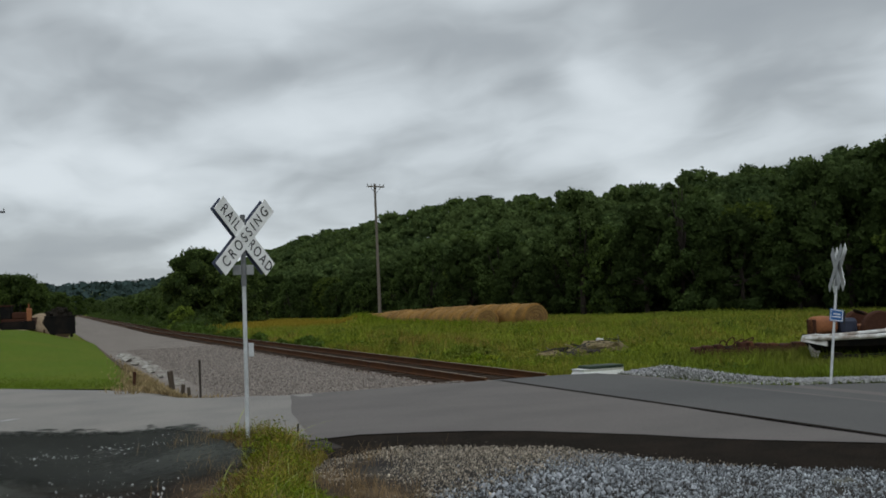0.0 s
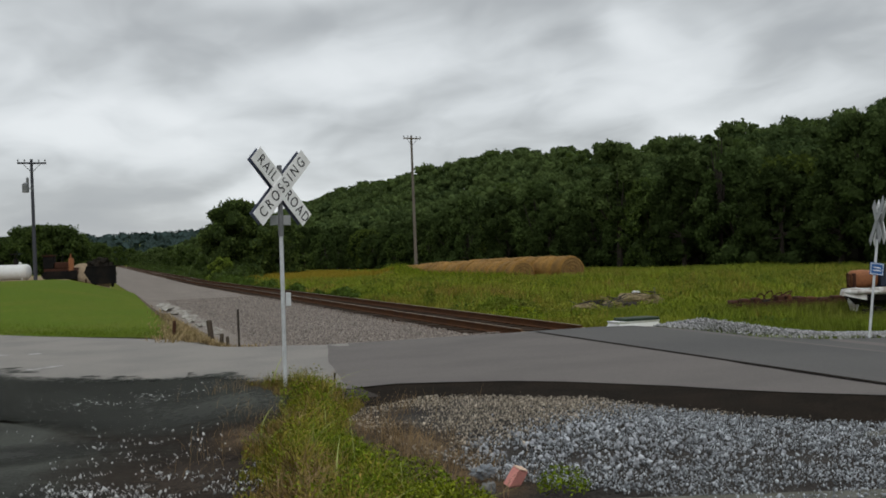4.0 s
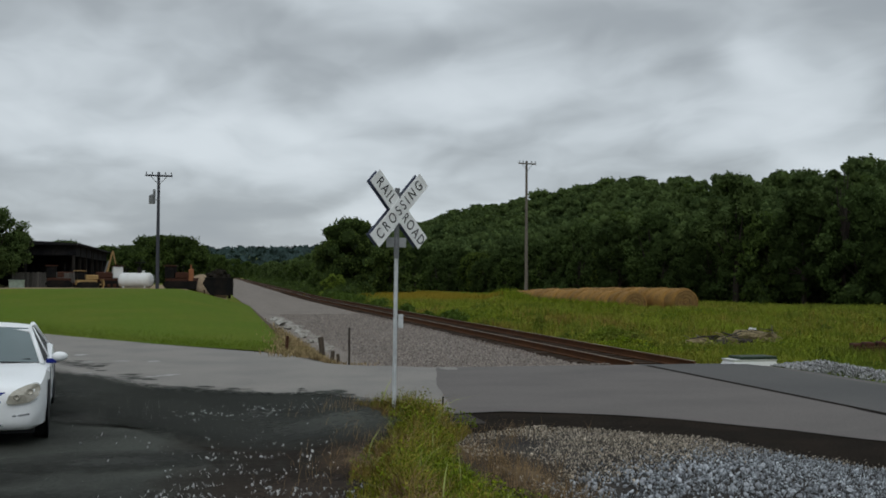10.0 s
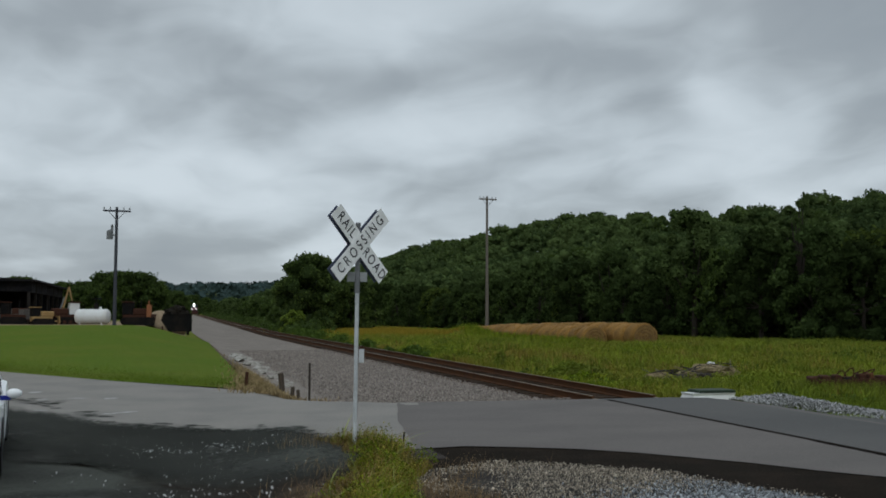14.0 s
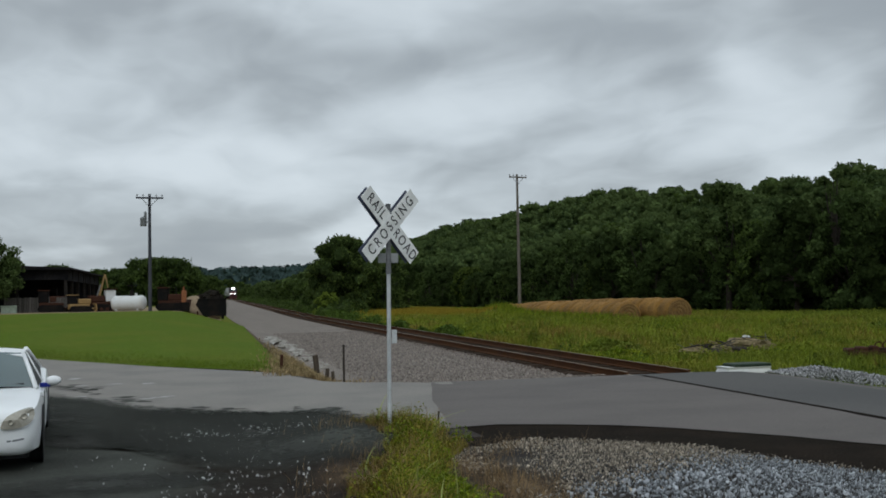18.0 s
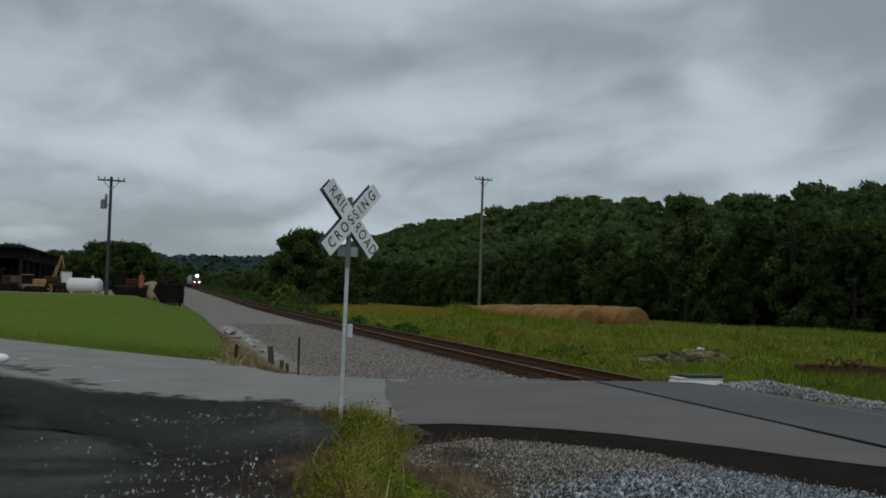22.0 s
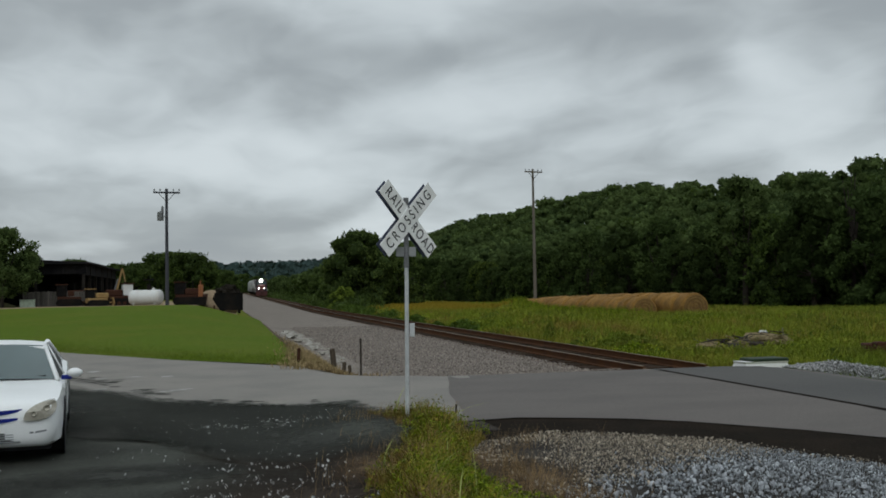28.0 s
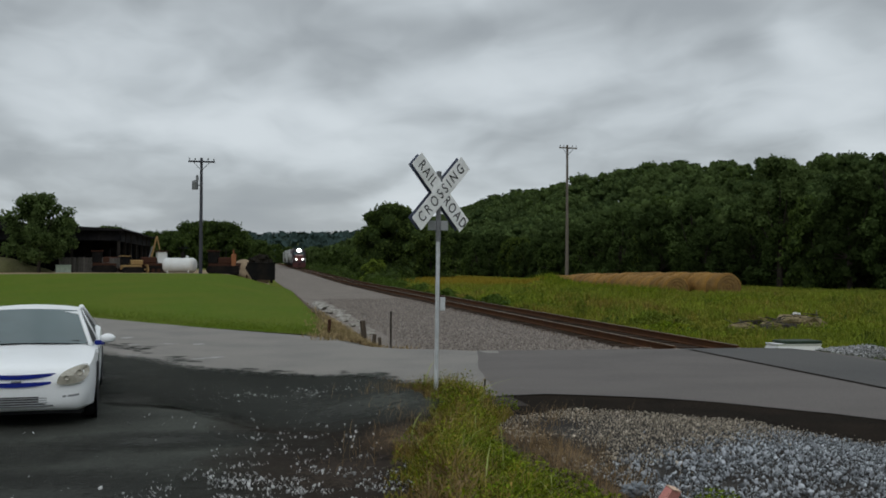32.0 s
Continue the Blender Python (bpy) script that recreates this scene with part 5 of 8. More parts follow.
def fuel_tank():
    t = thing("fuel_tank", pose(-5.42, 76.6, G0 - 0.10, 0, 0, -22), "white horizontal fuel tank on steel legs", "tank")
    R, L = 0.52, 1.22
    prof = [(0.02, -L), (R * 0.5, -L + 0.02), (R * 0.85, -L + 0.08), (R, -L + 0.2), (R, 0), (R, L - 0.2), (R * 0.85, L - 0.08), (R * 0.5, L - 0.02), (0.02, L)]
    part("shell", lathe(B(), prof, 28, pose(0, 0, 0.72, 0, 90, 0)), "tank_white", t, smooth=True)
    for x in (-0.8, 0.8):
        for y in (-0.3, 0.3):
            part("leg", tube(B(), (x, y * 1.15, -0.1), (x, y, 0.36), 0.045, n=8), "tank_white", t)
        part("saddle", box(B(), x - 0.05, x + 0.05, -0.36, 0.36, 0.26, 0.33), "tank_white", t)
    part("filler", lathe(B(), [(0.10, 0), (0.10, 0.16), (0.05, 0.2)], 12, Matrix.Translation((0.55, 0, 1.2))), "tank_white", t)
    part("pump", box(B(), 0.12, 0.36, -0.12, 0.12, 1.22, 1.62, 0.02), "black_iron", t, "dark fuel pump")
    part("vent_pipe", tube(B(), (0.25, 0, 1.6), (0.25, 0, 1.95), 0.03, n=8), "black_iron", t)
    part("hose_arm", tube(B(), (-0.15, 0, 1.93), (0.65, 0, 1.98), 0.035, n=8), "black_iron", t)


fuel_tank()


def tracked_machine(name, m, label, paint, upper, boom="", cab="black_iron"):
    t = thing(name, m, label, "machine")
    for s in (-1, 1):
        tr = B()
        pts = [(-0.95, 0.30), (-0.80, 0.08), (-0.6, 0.0), (0.6, 0.0), (0.80, 0.08), (0.95, 0.30), (0.8, 0.52), (0.6, 0.58), (-0.6, 0.58), (-0.8, 0.52)]
        loft(tr, [[(x, y, z) for x, z in pts] for y in (s * 0.45, s * 0.85)])
        track = part("crawler_track", tr, "black_iron", t, "dark steel crawler track")
        for k in range(4):
            part("roller", lathe(B(), [(0.02, 0), (0.13, 0.01), (0.13, 0.05), (0.02, 0.06)], 12, pose(-0.6 + 0.4 * k, s * 0.86 - (0.03 if s > 0 else 0.03), 0.22, 90, 0, 0)), "rust", track)
    part("chassis", box(B(), -0.85, 0.85, -0.45, 0.45, 0.3, 0.75, 0.03), paint, t)
    part("hood", box(B(), -0.95, 0.15, -0.42, 0.42, 0.75, 1.2, 0.06), paint, t)
    part("cab", box(B(), 0.2, 0.9, -0.42, 0.42, 0.75, upper, 0.04), cab, t)
    part("cab_roof", box(B(), 0.12, 0.98, -0.5, 0.5, upper, upper + 0.07, 0.02), paint, t)
    part("exhaust", tube(B(), (-0.35, 0.1, 1.2), (-0.35, 0.1, 1.75), 0.04, n=8), "black_iron", t)
    if boom:
        a, b, c = (-0.25, 0, 0.9), (0.2, 0, 2.75), (0.42, 0, 1.75)
        for p, q, r, nm in ((a, b, 0.085, "boom"), (b, c, 0.06, "stick")):
            part(nm, tube(B(), p, q, r, r * 0.6, 6), boom, t)
        part("bucket", loft(B(), [[(0.35, y, 1.75), (0.6, y, 1.7), (0.6, y, 1.4), (0.4, y, 1.35), (0.32, y, 1.5)] for y in (-0.2, 0.2)]), "black_iron", t)
        part("ram", tube(B(), (-0.4, 0, 1.0), (-0.1, 0, 2.0), 0.05, n=8), "dull_steel", t)
    else:
        part("blade", loft(B(), [[(-1.25, y, 0.05), (-1.35, y, 0.35), (-1.25, y, 0.8), (-1.18, y, 0.8), (-1.27, y, 0.35), (-1.18, y, 0.05)] for y in (-1.0, 1.0)]), paint, t)
        for s in (-1, 1):
            part("push_arm", tube(B(), (-1.2, s * 0.6, 0.35), (0.2, s * 0.6, 0.3), 0.06, n=6), paint, t)
    return t


tracked_machine("bulldozer", pose(-2.55, 77.4, G0, 0, 0, 170), "dark rusty bulldozer with an orange engine end", "rust", 1.62)
bm = box(B(), -0.10, 0.25, -0.4, 0.4, 0.5, 1.45, 0.04)
ob = thing("engine_housing", pose(-1.72, 76.6, G0), "orange steel engine housing with an upright exhaust stack", "machine")
part("housing", bm, "orange", ob)
part("exhaust_stack", tube(B(), (0.05, 0, 1.4), (0.05, 0, 1.75), 0.05, n=8), "orange", ob)
part("skid", box(B(), -0.25, 0.45, -0.45, 0.45, 0.0, 0.6), "black_iron", ob)
tracked_machine("excavator", pose(-7.5, 79.6, G0, 0, 0, 15), "dark excavator with a raised yellow boom", "rust", 1.6, "yellow", "tank_white")
tracked_machine("crawler_loader", pose(-9.0, 78.6, G0, 0, 0, 200) @ Matrix.Scale(0.82, 4), "faded yellow crawler loader in the yard", "yellow", 1.5)
tracked_machine("crawler_loader", pose(-11.1, 80.6, G0, 0, 0, 185), "rusty brown crawler loader beside the shed", "rust", 1.6)


M["brush_dark"] = mat("dark_brush", (0.016, 0.014, 0.011), 0.95, scale=3, fine=16, var=0.6, tint=(0.035, 0.027, 0.018), bump=1.0, dist=0.06, spec=0.03)


def steel_skip():
    s = thing("steel_skip", pose(0.25, 74.2, 0.50), "black steel skip with a sloping end on the yard edge", "skip")
    bm = loft(B(), [[(-0.55, y, 0.12), (0.98, y, 0.12), (0.98, y, 1.28), (-0.88, y, 1.28), (-1.05, y, 0.9)] for y in (-1.6, 1.6)])
    part("hull", bm, "black_iron", s)
    part("rim", box(B(), -0.93, 1.03, -1.66, 1.66, 1.24, 1.32, 0.02), "black_iron", s)
    for x in (-0.3, 0.25, 0.8):
        part("rib", box(B(), x - 0.04, x + 0.04, -1.67, -1.59, 0.12, 1.25), "black_iron", s)
    for x in (-0.35, 0.75):
        part("runner", box(B(), x - 0.08, x + 0.08, -1.5, 1.5, -0.1, 0.13), "black_iron", s)
    bm = B()
    bmesh.ops.create_icosphere(bm, subdivisions=4, radius=1.0)
    for v in bm.verts:
        q = v.co * (1 + 0.30 * noise.noise(v.co * 1.9) + 0.22 * noise.noise(v.co * 5.0))
        v.co = Vector((q.x * 0.78, q.y * 1.3, 1.25 + q.z * 0.62))
    part("load", bm, "brush_dark", s, "dark heaped load of brush and scrap")
    part("chain_hook", box(B(), -1.0, -0.9, -0.2, 0.2, 0.2, 0.45), "rust", s)


steel_skip()
ob = thing("utility_box", pose(-13.75, 79.0, 0.92, 0, 0, 5), "pale green utility cabinet by the fence", "utility box")
part("cabinet", box(B(), -0.5, 0.5, -0.4, 0.4, 0, 0.6, 0.03), "green_box", ob)
part("lid", box(B(), -0.53, 0.53, -0.43, 0.43, 0.6, 0.66, 0.02), "green_box", ob)
bm = B()
bmesh.ops.create_icosphere(bm, subdivisions=4, radius=1.0)
for v in bm.verts:
    v.co = Vector((v.co.x * 6.5, v.co.y * 3.5, v.co.z * 1.5)) * (1 + 0.12 * noise.noise(v.co * 2.2))
M["bank_earth"] = mat("grassy_earth", (0.135, 0.130, 0.068), 0.95, spec=0.05, scale=0.7, fine=9, var=0.3, tint=(0.10, 0.105, 0.04), bump=0.5, dist=0.03)
ob = tagged(link("earth_bank", bm, "bank_earth", smooth=True), "low earth bank with thin grass at the yard edge", "earth bank")
ob.location = (-21.5, 80.0, 0.75)
bm = B()
bmesh.ops.create_icosphere(bm, subdivisions=4, radius=1.0)
for v in bm.verts:
    v.co = Vector((v.co.x * 1.9, v.co.y * 2.6, v.co.z * 1.15)) * (1 + 0.15 * noise.noise(v.co * 2.0))
ob = tagged(link("sand_bank", bm, "tan_earth", smooth=True), "heap of tan sand between the machines", "sand heap")
ob.location = (-0.75, 79.5, 0.85)

# ---- east side: rusting implements, a boat, rubble ----
E0 = -0.43


M["old_rust"] = mat("old_rust", (0.11, 0.05, 0.026), 0.9, spec=0.06, scale=4, fine=24, var=0.4, tint=(0.05, 0.025, 0.016), stain=0.9, bump=0.4)


def rusty_implement():
    t = thing("farm_implement", pose(18.75, 25.4, E0 - 0.02, 0, 0, -20), "long rusted farm implement sunk in weeds", "implement")
    part("main_beam", box(B(), -1.6, 1.3, -0.14, 0.14, 0.28, 0.52, 0.02), "rust", t)
    part("side_plate", loft(B(), [[(-1.7, y, 0.02), (1.2, y, 0.02), (1.3, y, 0.46), (0.2, y, 0.52), (-1.5, y, 0.44)] for y in (-0.66, -0.60)]), "rust", t)
    part("cross_beam", box(B(), -1.3, -1.16, -0.7, 0.7, 0.3, 0.45), "rust", t)
    part("cross_beam", box(B(), 0.7, 0.84, -0.7, 0.7, 0.3, 0.45), "rust", t)
    for k, (x, high) in enumerate(((-0.72, 0.22), (-0.5, 0.30), (-0.28, 0.24), (-0.05, 0.28))):
        bm = B()
        pts = [(x + 0.13 * math.sin(a) + 0.05 * k * math.cos(2 * a), -0.2 - 0.08 * k, 0.45 + high * math.cos(a) + 0.02) for a in np.linspace(-1.3, 1.5, 7)]
        for p, q in zip(pts, pts[1:]):
            tube(bm, p, q, 0.018, n=6)
        part("tine", bm, "rust", t)
    for x in (-1.2, 0.9):
        for s in (-1, 1):
            part("wheel", lathe(B(), [(0.05, -0.05), (0.19, -0.06), (0.22, 0), (0.19, 0.06), (0.05, 0.05)], 18, pose(x, s * 0.48, 0.22, 90, 0, 0)), "rust", t)
    part("tool_box", box(B(), 1.35, 1.75, -0.2, 0.2, 0.3, 0.55, 0.02), "rust", t)
    rng = random.Random(12)
    for k in range(9):
        x, w, h = -1.5 + 0.31 * k, rng.uniform(0.05, 0.13), rng.uniform(0.0, 0.14)
        part("seed_hopper", box(B(), x - w, x + w, -0.5, -0.1 + 0.2 * rng.random(), 0.40, 0.50 + h, 0.03, m=pose(0, 0, 0, 0, rng.uniform(-4, 4), 0)), rng.choice(("rust", "rust", "black_iron", "old_rust")), t)
    part("drawbar", tube(B(), (1.3, 0, 0.4), (2.3, 0, 0.2), 0.05, n=6), "rust", t)


rusty_implement()


M["boat_white"] = mat("worn_boat_paint", (0.62, 0.62, 0.60), 0.6, scale=3.5, fine=22, var=0.12, tint=(0.20, 0.15, 0.11), stain=0.95, bump=0.2)


def boat():
    t = thing("boat", pose(19.5, 23.75, E0, 0, 0, -19), "old white boat hull on a dark trailer frame", "boat")
    secs = []
    for x, w, z, k in ((0.0, 0.04, 0.66, 0.52), (0.25, 0.30, 0.66, 0.30), (0.7, 0.55, 0.66, 0.24), (1.6, 0.78, 0.68, 0.20), (3.0, 0.85, 0.74, 0.20), (4.6, 0.82, 0.80, 0.22)):
        secs.append([(x, -w, z), (x, -w * 0.85, (z + k) / 2), (x, 0, k), (x, w * 0.85, (z + k) / 2), (x, w, z), (x, 0, z - 0.03)])
    part("hull", loft(B(), secs), "black_iron", t, "dark stained hull")
    for s in (-1, 1):
        bm = B()
        pts = [(x, s * w, z) for x, w, z in ((-0.02, 0.05, 0.68), (0.25, 0.31, 0.68), (0.7, 0.56, 0.68), (1.6, 0.79, 0.70), (3.0, 0.86, 0.77), (4.6, 0.83, 0.84))]
        for p, q in zip(pts, pts[1:]):
            tube(bm, p, q, 0.062, n=8)
        part("gunwale", bm, "boat_white", t, "thick white rim of the boat")
    part("bow_cap", loft(B(), [[(-0.10, -0.10, 0.60), (-0.10, 0.10, 0.60), (-0.06, 0.06, 0.76), (-0.06, -0.06, 0.76)], [(0.45, -0.44, 0.46), (0.45, 0.44, 0.46), (0.45, 0.40, 0.78), (0.45, -0.40, 0.78)]]), "boat_white", t, "white bow")
    part("keel_skirt", loft(B(), [[(0.05, y, 0.60), (0.42, y, 0.45), (0.30, y, 0.12), (0.16, y, 0.18)] for y in (-0.05, 0.05)]), "boat_white", t)
    for x in (0.7, 2.6, 4.2):
        part("trestle", box(B(), x - 0.08, x + 0.08, -0.6, 0.6, 0.0, 0.28), "black_iron", t)
    part("trailer_beam", box(B(), 0.3, 4.6, -0.5, -0.4, 0.1, 0.22), "black_iron", t)


boat()


def old_tractor():
    t = thing("old_tractor", pose(23.1, 26.6, E0 - 0.05, 0, 0, -12), "old rusty orange tractor with faded round wheels", "tractor")
    hood = lambda y, w, z0, z1: [(w * math.cos(a) * (0.8 + 0.2 * abs(math.sin(a))), y, (z0 + z1) / 2 + (z1 - z0) / 2 * math.sin(a)) for a in np.linspace(0, 2 * math.pi, 16, endpoint=False)]
    part("bonnet", loft(B(), [hood(y, w, z0, z1) for y, w, z0, z1 in ((-0.40, 0.20, 0.74, 1.10), (-0.36, 0.29, 0.66, 1.18), (0.05, 0.32, 0.62, 1.22), (0.38, 0.30, 0.62, 1.20), (0.42, 0.22, 0.70, 1.12))]), "orange", t, smooth=True).matrix_local = pose(-0.48, 0, 0, 0, 0, 90)
    part("grille", box(B(), -0.90, -0.83, -0.26, 0.26, 0.55, 1.12, 0.02), "rust", t)
    part("engine", box(B(), -1.1, 0.1, -0.22, 0.22, 0.35, 0.66), "black_iron", t)
    part("cab_box", box(B(), -0.05, 0.5, -0.4, 0.4, 0.6, 1.12, 0.10), "navy", t, "dark blue panel box")
    part("seat_deck", box(B(), 0.6, 1.5, -0.4, 0.4, 0.6, 0.9, 0.04), "orange", t)
    for x, r in ((-0.5, 0.30), (1.05, 0.60)):
        for s in (-1, 1):
            w = part("wheel", lathe(B(), [(r * 0.6, -0.12), (r * 0.93, -0.13), (r, -0.08), (r, 0.08), (r * 0.93, 0.13), (r * 0.6, 0.12)], 24, pose(x, s * 0.62, r + 0.12 * (x > 0), 90, 0, 0)), "rust", t)
            part("wheel_disc", lathe(B(), [(0.03, 0.05), (r * 0.3, 0.06), (r * 0.55, -0.02), (r * 0.62, 0.06), (r * 0.6, -0.06), (0.03, -0.06)], 20, pose(x, s * 0.62, r + 0.12 * (x > 0), -90 * s, 0, 0)), "orange", w)
    part("steering_wheel", lathe(B(), [(0.17, 0), (0.2, 0.02), (0.2, 0.04), (0.17, 0.05)], 16, pose(0.75, 0, 1.25, 0, 25, 0)), "black_iron", t)


old_tractor()
ob = thing("trough", pose(12.0, 21.95, -0.32, 0, 0, 3) @ Matrix.Diagonal((0.76, 0.9, 0.85, 1)), "white trough with a dark green lid beside the crossing", "trough")
part("basin", loft(B(), [[(-0.70 - d, -0.28 - d, z), (0.70 + d, -0.28 - d, z), (0.70 + d, 0.28 + d, z), (-0.70 - d, 0.28 + d, z)] for d, z in ((0.10, 0.0), (0.08, 0.12), (0.0, 0.30), (0.03, 0.36))]), "tank_white", ob)
part("lid", box(B(), -0.48, 0.74, -0.30, 0.34, 0.362, 0.44, 0.02), "green_lid", ob, "dark green lid")
part("seam", box(B(), -0.62, 0.66, -0.392, -0.37, 0.05, 0.10), "black_iron", ob)
# steel stake beside the road, timber and steel posts in the ditch
ob = thing("marker_stake", pose(2.98, 13.58, -0.05, 2, 3, 0), "short dark steel stake at the road edge", "stake")
part("shaft", box(B(), -0.010, 0.010, -0.010, 0.010, -0.1, 0.24), "black_iron", ob)
part("cap", box(B(), -0.013, 0.013, -0.013, 0.013, 0.24, 0.255), "black_iron", ob)


M["post_brown"] = mat("brown_weathered_timber", (0.085, 0.066, 0.048), 0.9, scale=2, fine=20, var=0.35, bump=0.5, rot=(5, 5, 0.5))


def post_row():
    spec = [(3.02, 23.7, 0.98, 0.020, "bark", "thin rusty steel fence post in the ditch", 0), (2.62, 25.6, 0.60, 0.058, "post_brown", "weathered timber post leaning in the ditch", -6),
            (2.72, 24.6, 0.36, 0.04, "post_brown", "broken timber stump in dry grass", 5), (2.86, 24.35, 0.34, 0.032, "post_brown", "broken timber stump in dry grass", -4), (1.75, 25.9, 0.42, 0.035, "rust", "short rusty stake at the lawn corner", 4)]
    for x, y, h, r, m, label, lean in spec:
        p = thing("fence_post", pose(x, y, ground_at(x, y), 0, lean, 12), label, "post")
        part("shaft", box(B(), -r, r, -r, r, -0.25, h, r * 0.25), m, p)
        if h > 0.6:
            part("top", box(B(), -r * 1.05, r * 1.05, -r * 1.05, r * 1.05, h, h + r * 0.7, r * 0.2), m, p)


post_row()
# litter by the weeds and a concrete edging
ob = thing("carton", pose(3.0, 7.42, -0.08, 18, 22, 25) @ Matrix.Scale(0.74, 4), "crushed red cardboard carton lying open in the weeds", "carton")
part("shell", loft(B(), [[(-0.07, y, 0.0), (0.07, y, 0.02), (0.085, y, 0.21), (-0.05, y, 0.20)] for y in (-0.05, 0.05)]), "carton_red", ob)
part("flap", box(B(), -0.17, -0.06, -0.05, 0.05, 0.012, 0.022, m=pose(0, 0, 0.0, 0, -62, 0)), "carton_inside", ob)
part("flap", box(B(), -0.03, 0.09, -0.06, 0.05, 0.212, 0.220, m=pose(0, 0, 0, 0, -6, 0)), "carton_inside", ob)
bm = B()
bmesh.ops.create_icosphere(bm, subdivisions=4, radius=1)
for v in bm.verts:
    v.co = Vector((v.co.x * 0.085, v.co.y * 0.05, v.co.z * 0.045)) * (1 + 0.6 * noise.noise(v.co * 2.1) + 0.35 * abs(noise.noise(v.co * 5.3)))
ob = tagged(link("rag", bm, "cloth"), "crumpled grey rag beside the carton", "rag")
ob.location = (2.86, 7.62, 0.015)
bm = B()
bmesh.ops.create_icosphere(bm, subdivisions=3, radius=1)
for v in bm.verts:
    q = v.co.copy()
    v.co = Vector((round(q.x * 1.7) / 1.9 * 0.4 + q.x * 0.6, q.y, round(q.z * 1.5) / 1.6 * 0.4 + q.z * 0.6)) * (1 + 0.45 * noise.noise(q * 1.7) + 0.2 * noise.noise(q * 4.1))
    v.co = Vector((v.co.x * 0.06, v.co.y * 0.055, v.co.z * 0.065))
ob = tagged(link("rock", bm, "dull_rock"), "rounded grey rock at the weeds' edge", "rock")
ob.location = (2.76, 7.25, -0.04)
ob = thing("concrete_edging", pose(0, 0, 0), "flat grey concrete edging slabs beside the gravel, shade and algae in their colour", "edging")
part("slab", box(B(), -0.55, 0.35, -0.5, 0.0, -0.2, 0.0, 0.015, m=pose(2.65, 6.78, -0.05, 0, 0, -18)), "grey_concrete", ob)
part("slab", box(B(), 0.0, 2.6, -0.7, 0.0, -0.2, 0.0, 0.015, m=pose(3.08, 6.74, -0.045, 0, 0, -19)), "grey_concrete", ob)


# ---- loose stones ----
def stone_shape(rng, n=12):
    """A small angular stone: 12 corners, 20 faces."""
    g = (1 + 5 ** 0.5) / 2
    v = np.array([(-1, g, 0), (1, g, 0), (-1, -g, 0), (1, -g, 0), (0, -1, g), (0, 1, g), (0, -1, -g), (0, 1, -g), (g, 0, -1), (g, 0, 1), (-g, 0, -1), (-g, 0, 1)], float) / 1.9
    f = np.array([(0, 11, 5), (0, 5, 1), (0, 1, 7), (0, 7, 10), (0, 10, 11), (1, 5, 9), (5, 11, 4), (11, 10, 2), (10, 7, 6), (7, 1, 8), (3, 9, 4), (3, 4, 2), (3, 2, 6), (3, 6, 8), (3, 8, 9), (4, 9, 5), (2, 4, 11), (6, 2, 10), (8, 6, 7), (9, 8, 1)])
    v = v * rng.uniform(0.5, 1.3, (12, 1)) * np.array([1.0, rng.uniform(0.7, 1.0), rng.uniform(0.5, 0.75)])
    return v, f


def octa_shape(rng):
    v = np.array([(1, 0, 0), (0, 1, 0), (-1, 0, 0), (0, -1, 0), (0, 0, 1), (0, 0, -1)], float) * rng.uniform(0.7, 1.2, (6, 1)) * np.array([1, 0.9, 0.65])
    f = np.array([(0, 1, 4), (1, 2, 4), (2, 3, 4), (3, 0, 4), (1, 0, 5), (2, 1, 5), (3, 2, 5), (0, 3, 5)])
    return v, f


def scatter(shapes, pts, sizes, rng):
    vs, fs, n = [], [], 0
    for p, s in zip(pts, sizes):
        v, f = shapes[int(rng.integers(len(shapes)))]
        q = rng.normal(size=(3, 3))
        R = np.linalg.qr(q)[0]
        R = 0.45 * R + 0.55 * np.eye(3)
        vs.append((v * s) @ R.T + p)
        fs.append(f + n)
        n += len(v)
    return np.concatenate(vs), np.concatenate(fs)


def inside(px, py, poly):
    c = np.zeros(len(px), bool)
    for (x0, y0), (x1, y1) in zip(poly, poly[1:] + poly[:1]):
        hit = ((y0 > py) != (y1 > py)) & (px < (x1 - x0) * (py - y0) / (y1 - y0 + 1e-12) + x0)
        c ^= hit
    return c


def in_poly(rng, n, poly):
    xs, ys = [p[0] for p in poly], [p[1] for p in poly]
    x, y = rng.uniform(min(xs), max(xs), n), rng.uniform(min(ys), max(ys), n)
    k = inside(x, y, poly)
    return x[k], y[k]


BED = [(2.6, 11.2), (2.95, 11.9), (3.48, 12.3), (3.99, 12.5), (4.35, 12.25), (4.79, 11.85), (5.08, 11.5), (5.6, 11.15), (5.65, 10.5), (5.9, 9.72), (6.2, 9.12), (6.6, 8.65), (7.3, 8.15), (7.9, 6.5), (7.9, 3.0), (4.6, 5.7), (3.6, 6.85), (2.95, 7.6), (2.8, 8.8), (2.65, 10.0)]


def bed_height(x, y):
    return 0.10 * np.exp(-(((x - 4.9) / 1.1) ** 2) - (((y - 8.6) / 1.8) ** 2)) + 0.05 * np.exp(-(((x - 4.1) / 0.9) ** 2) - (((y - 10.9) / 0.9) ** 2))


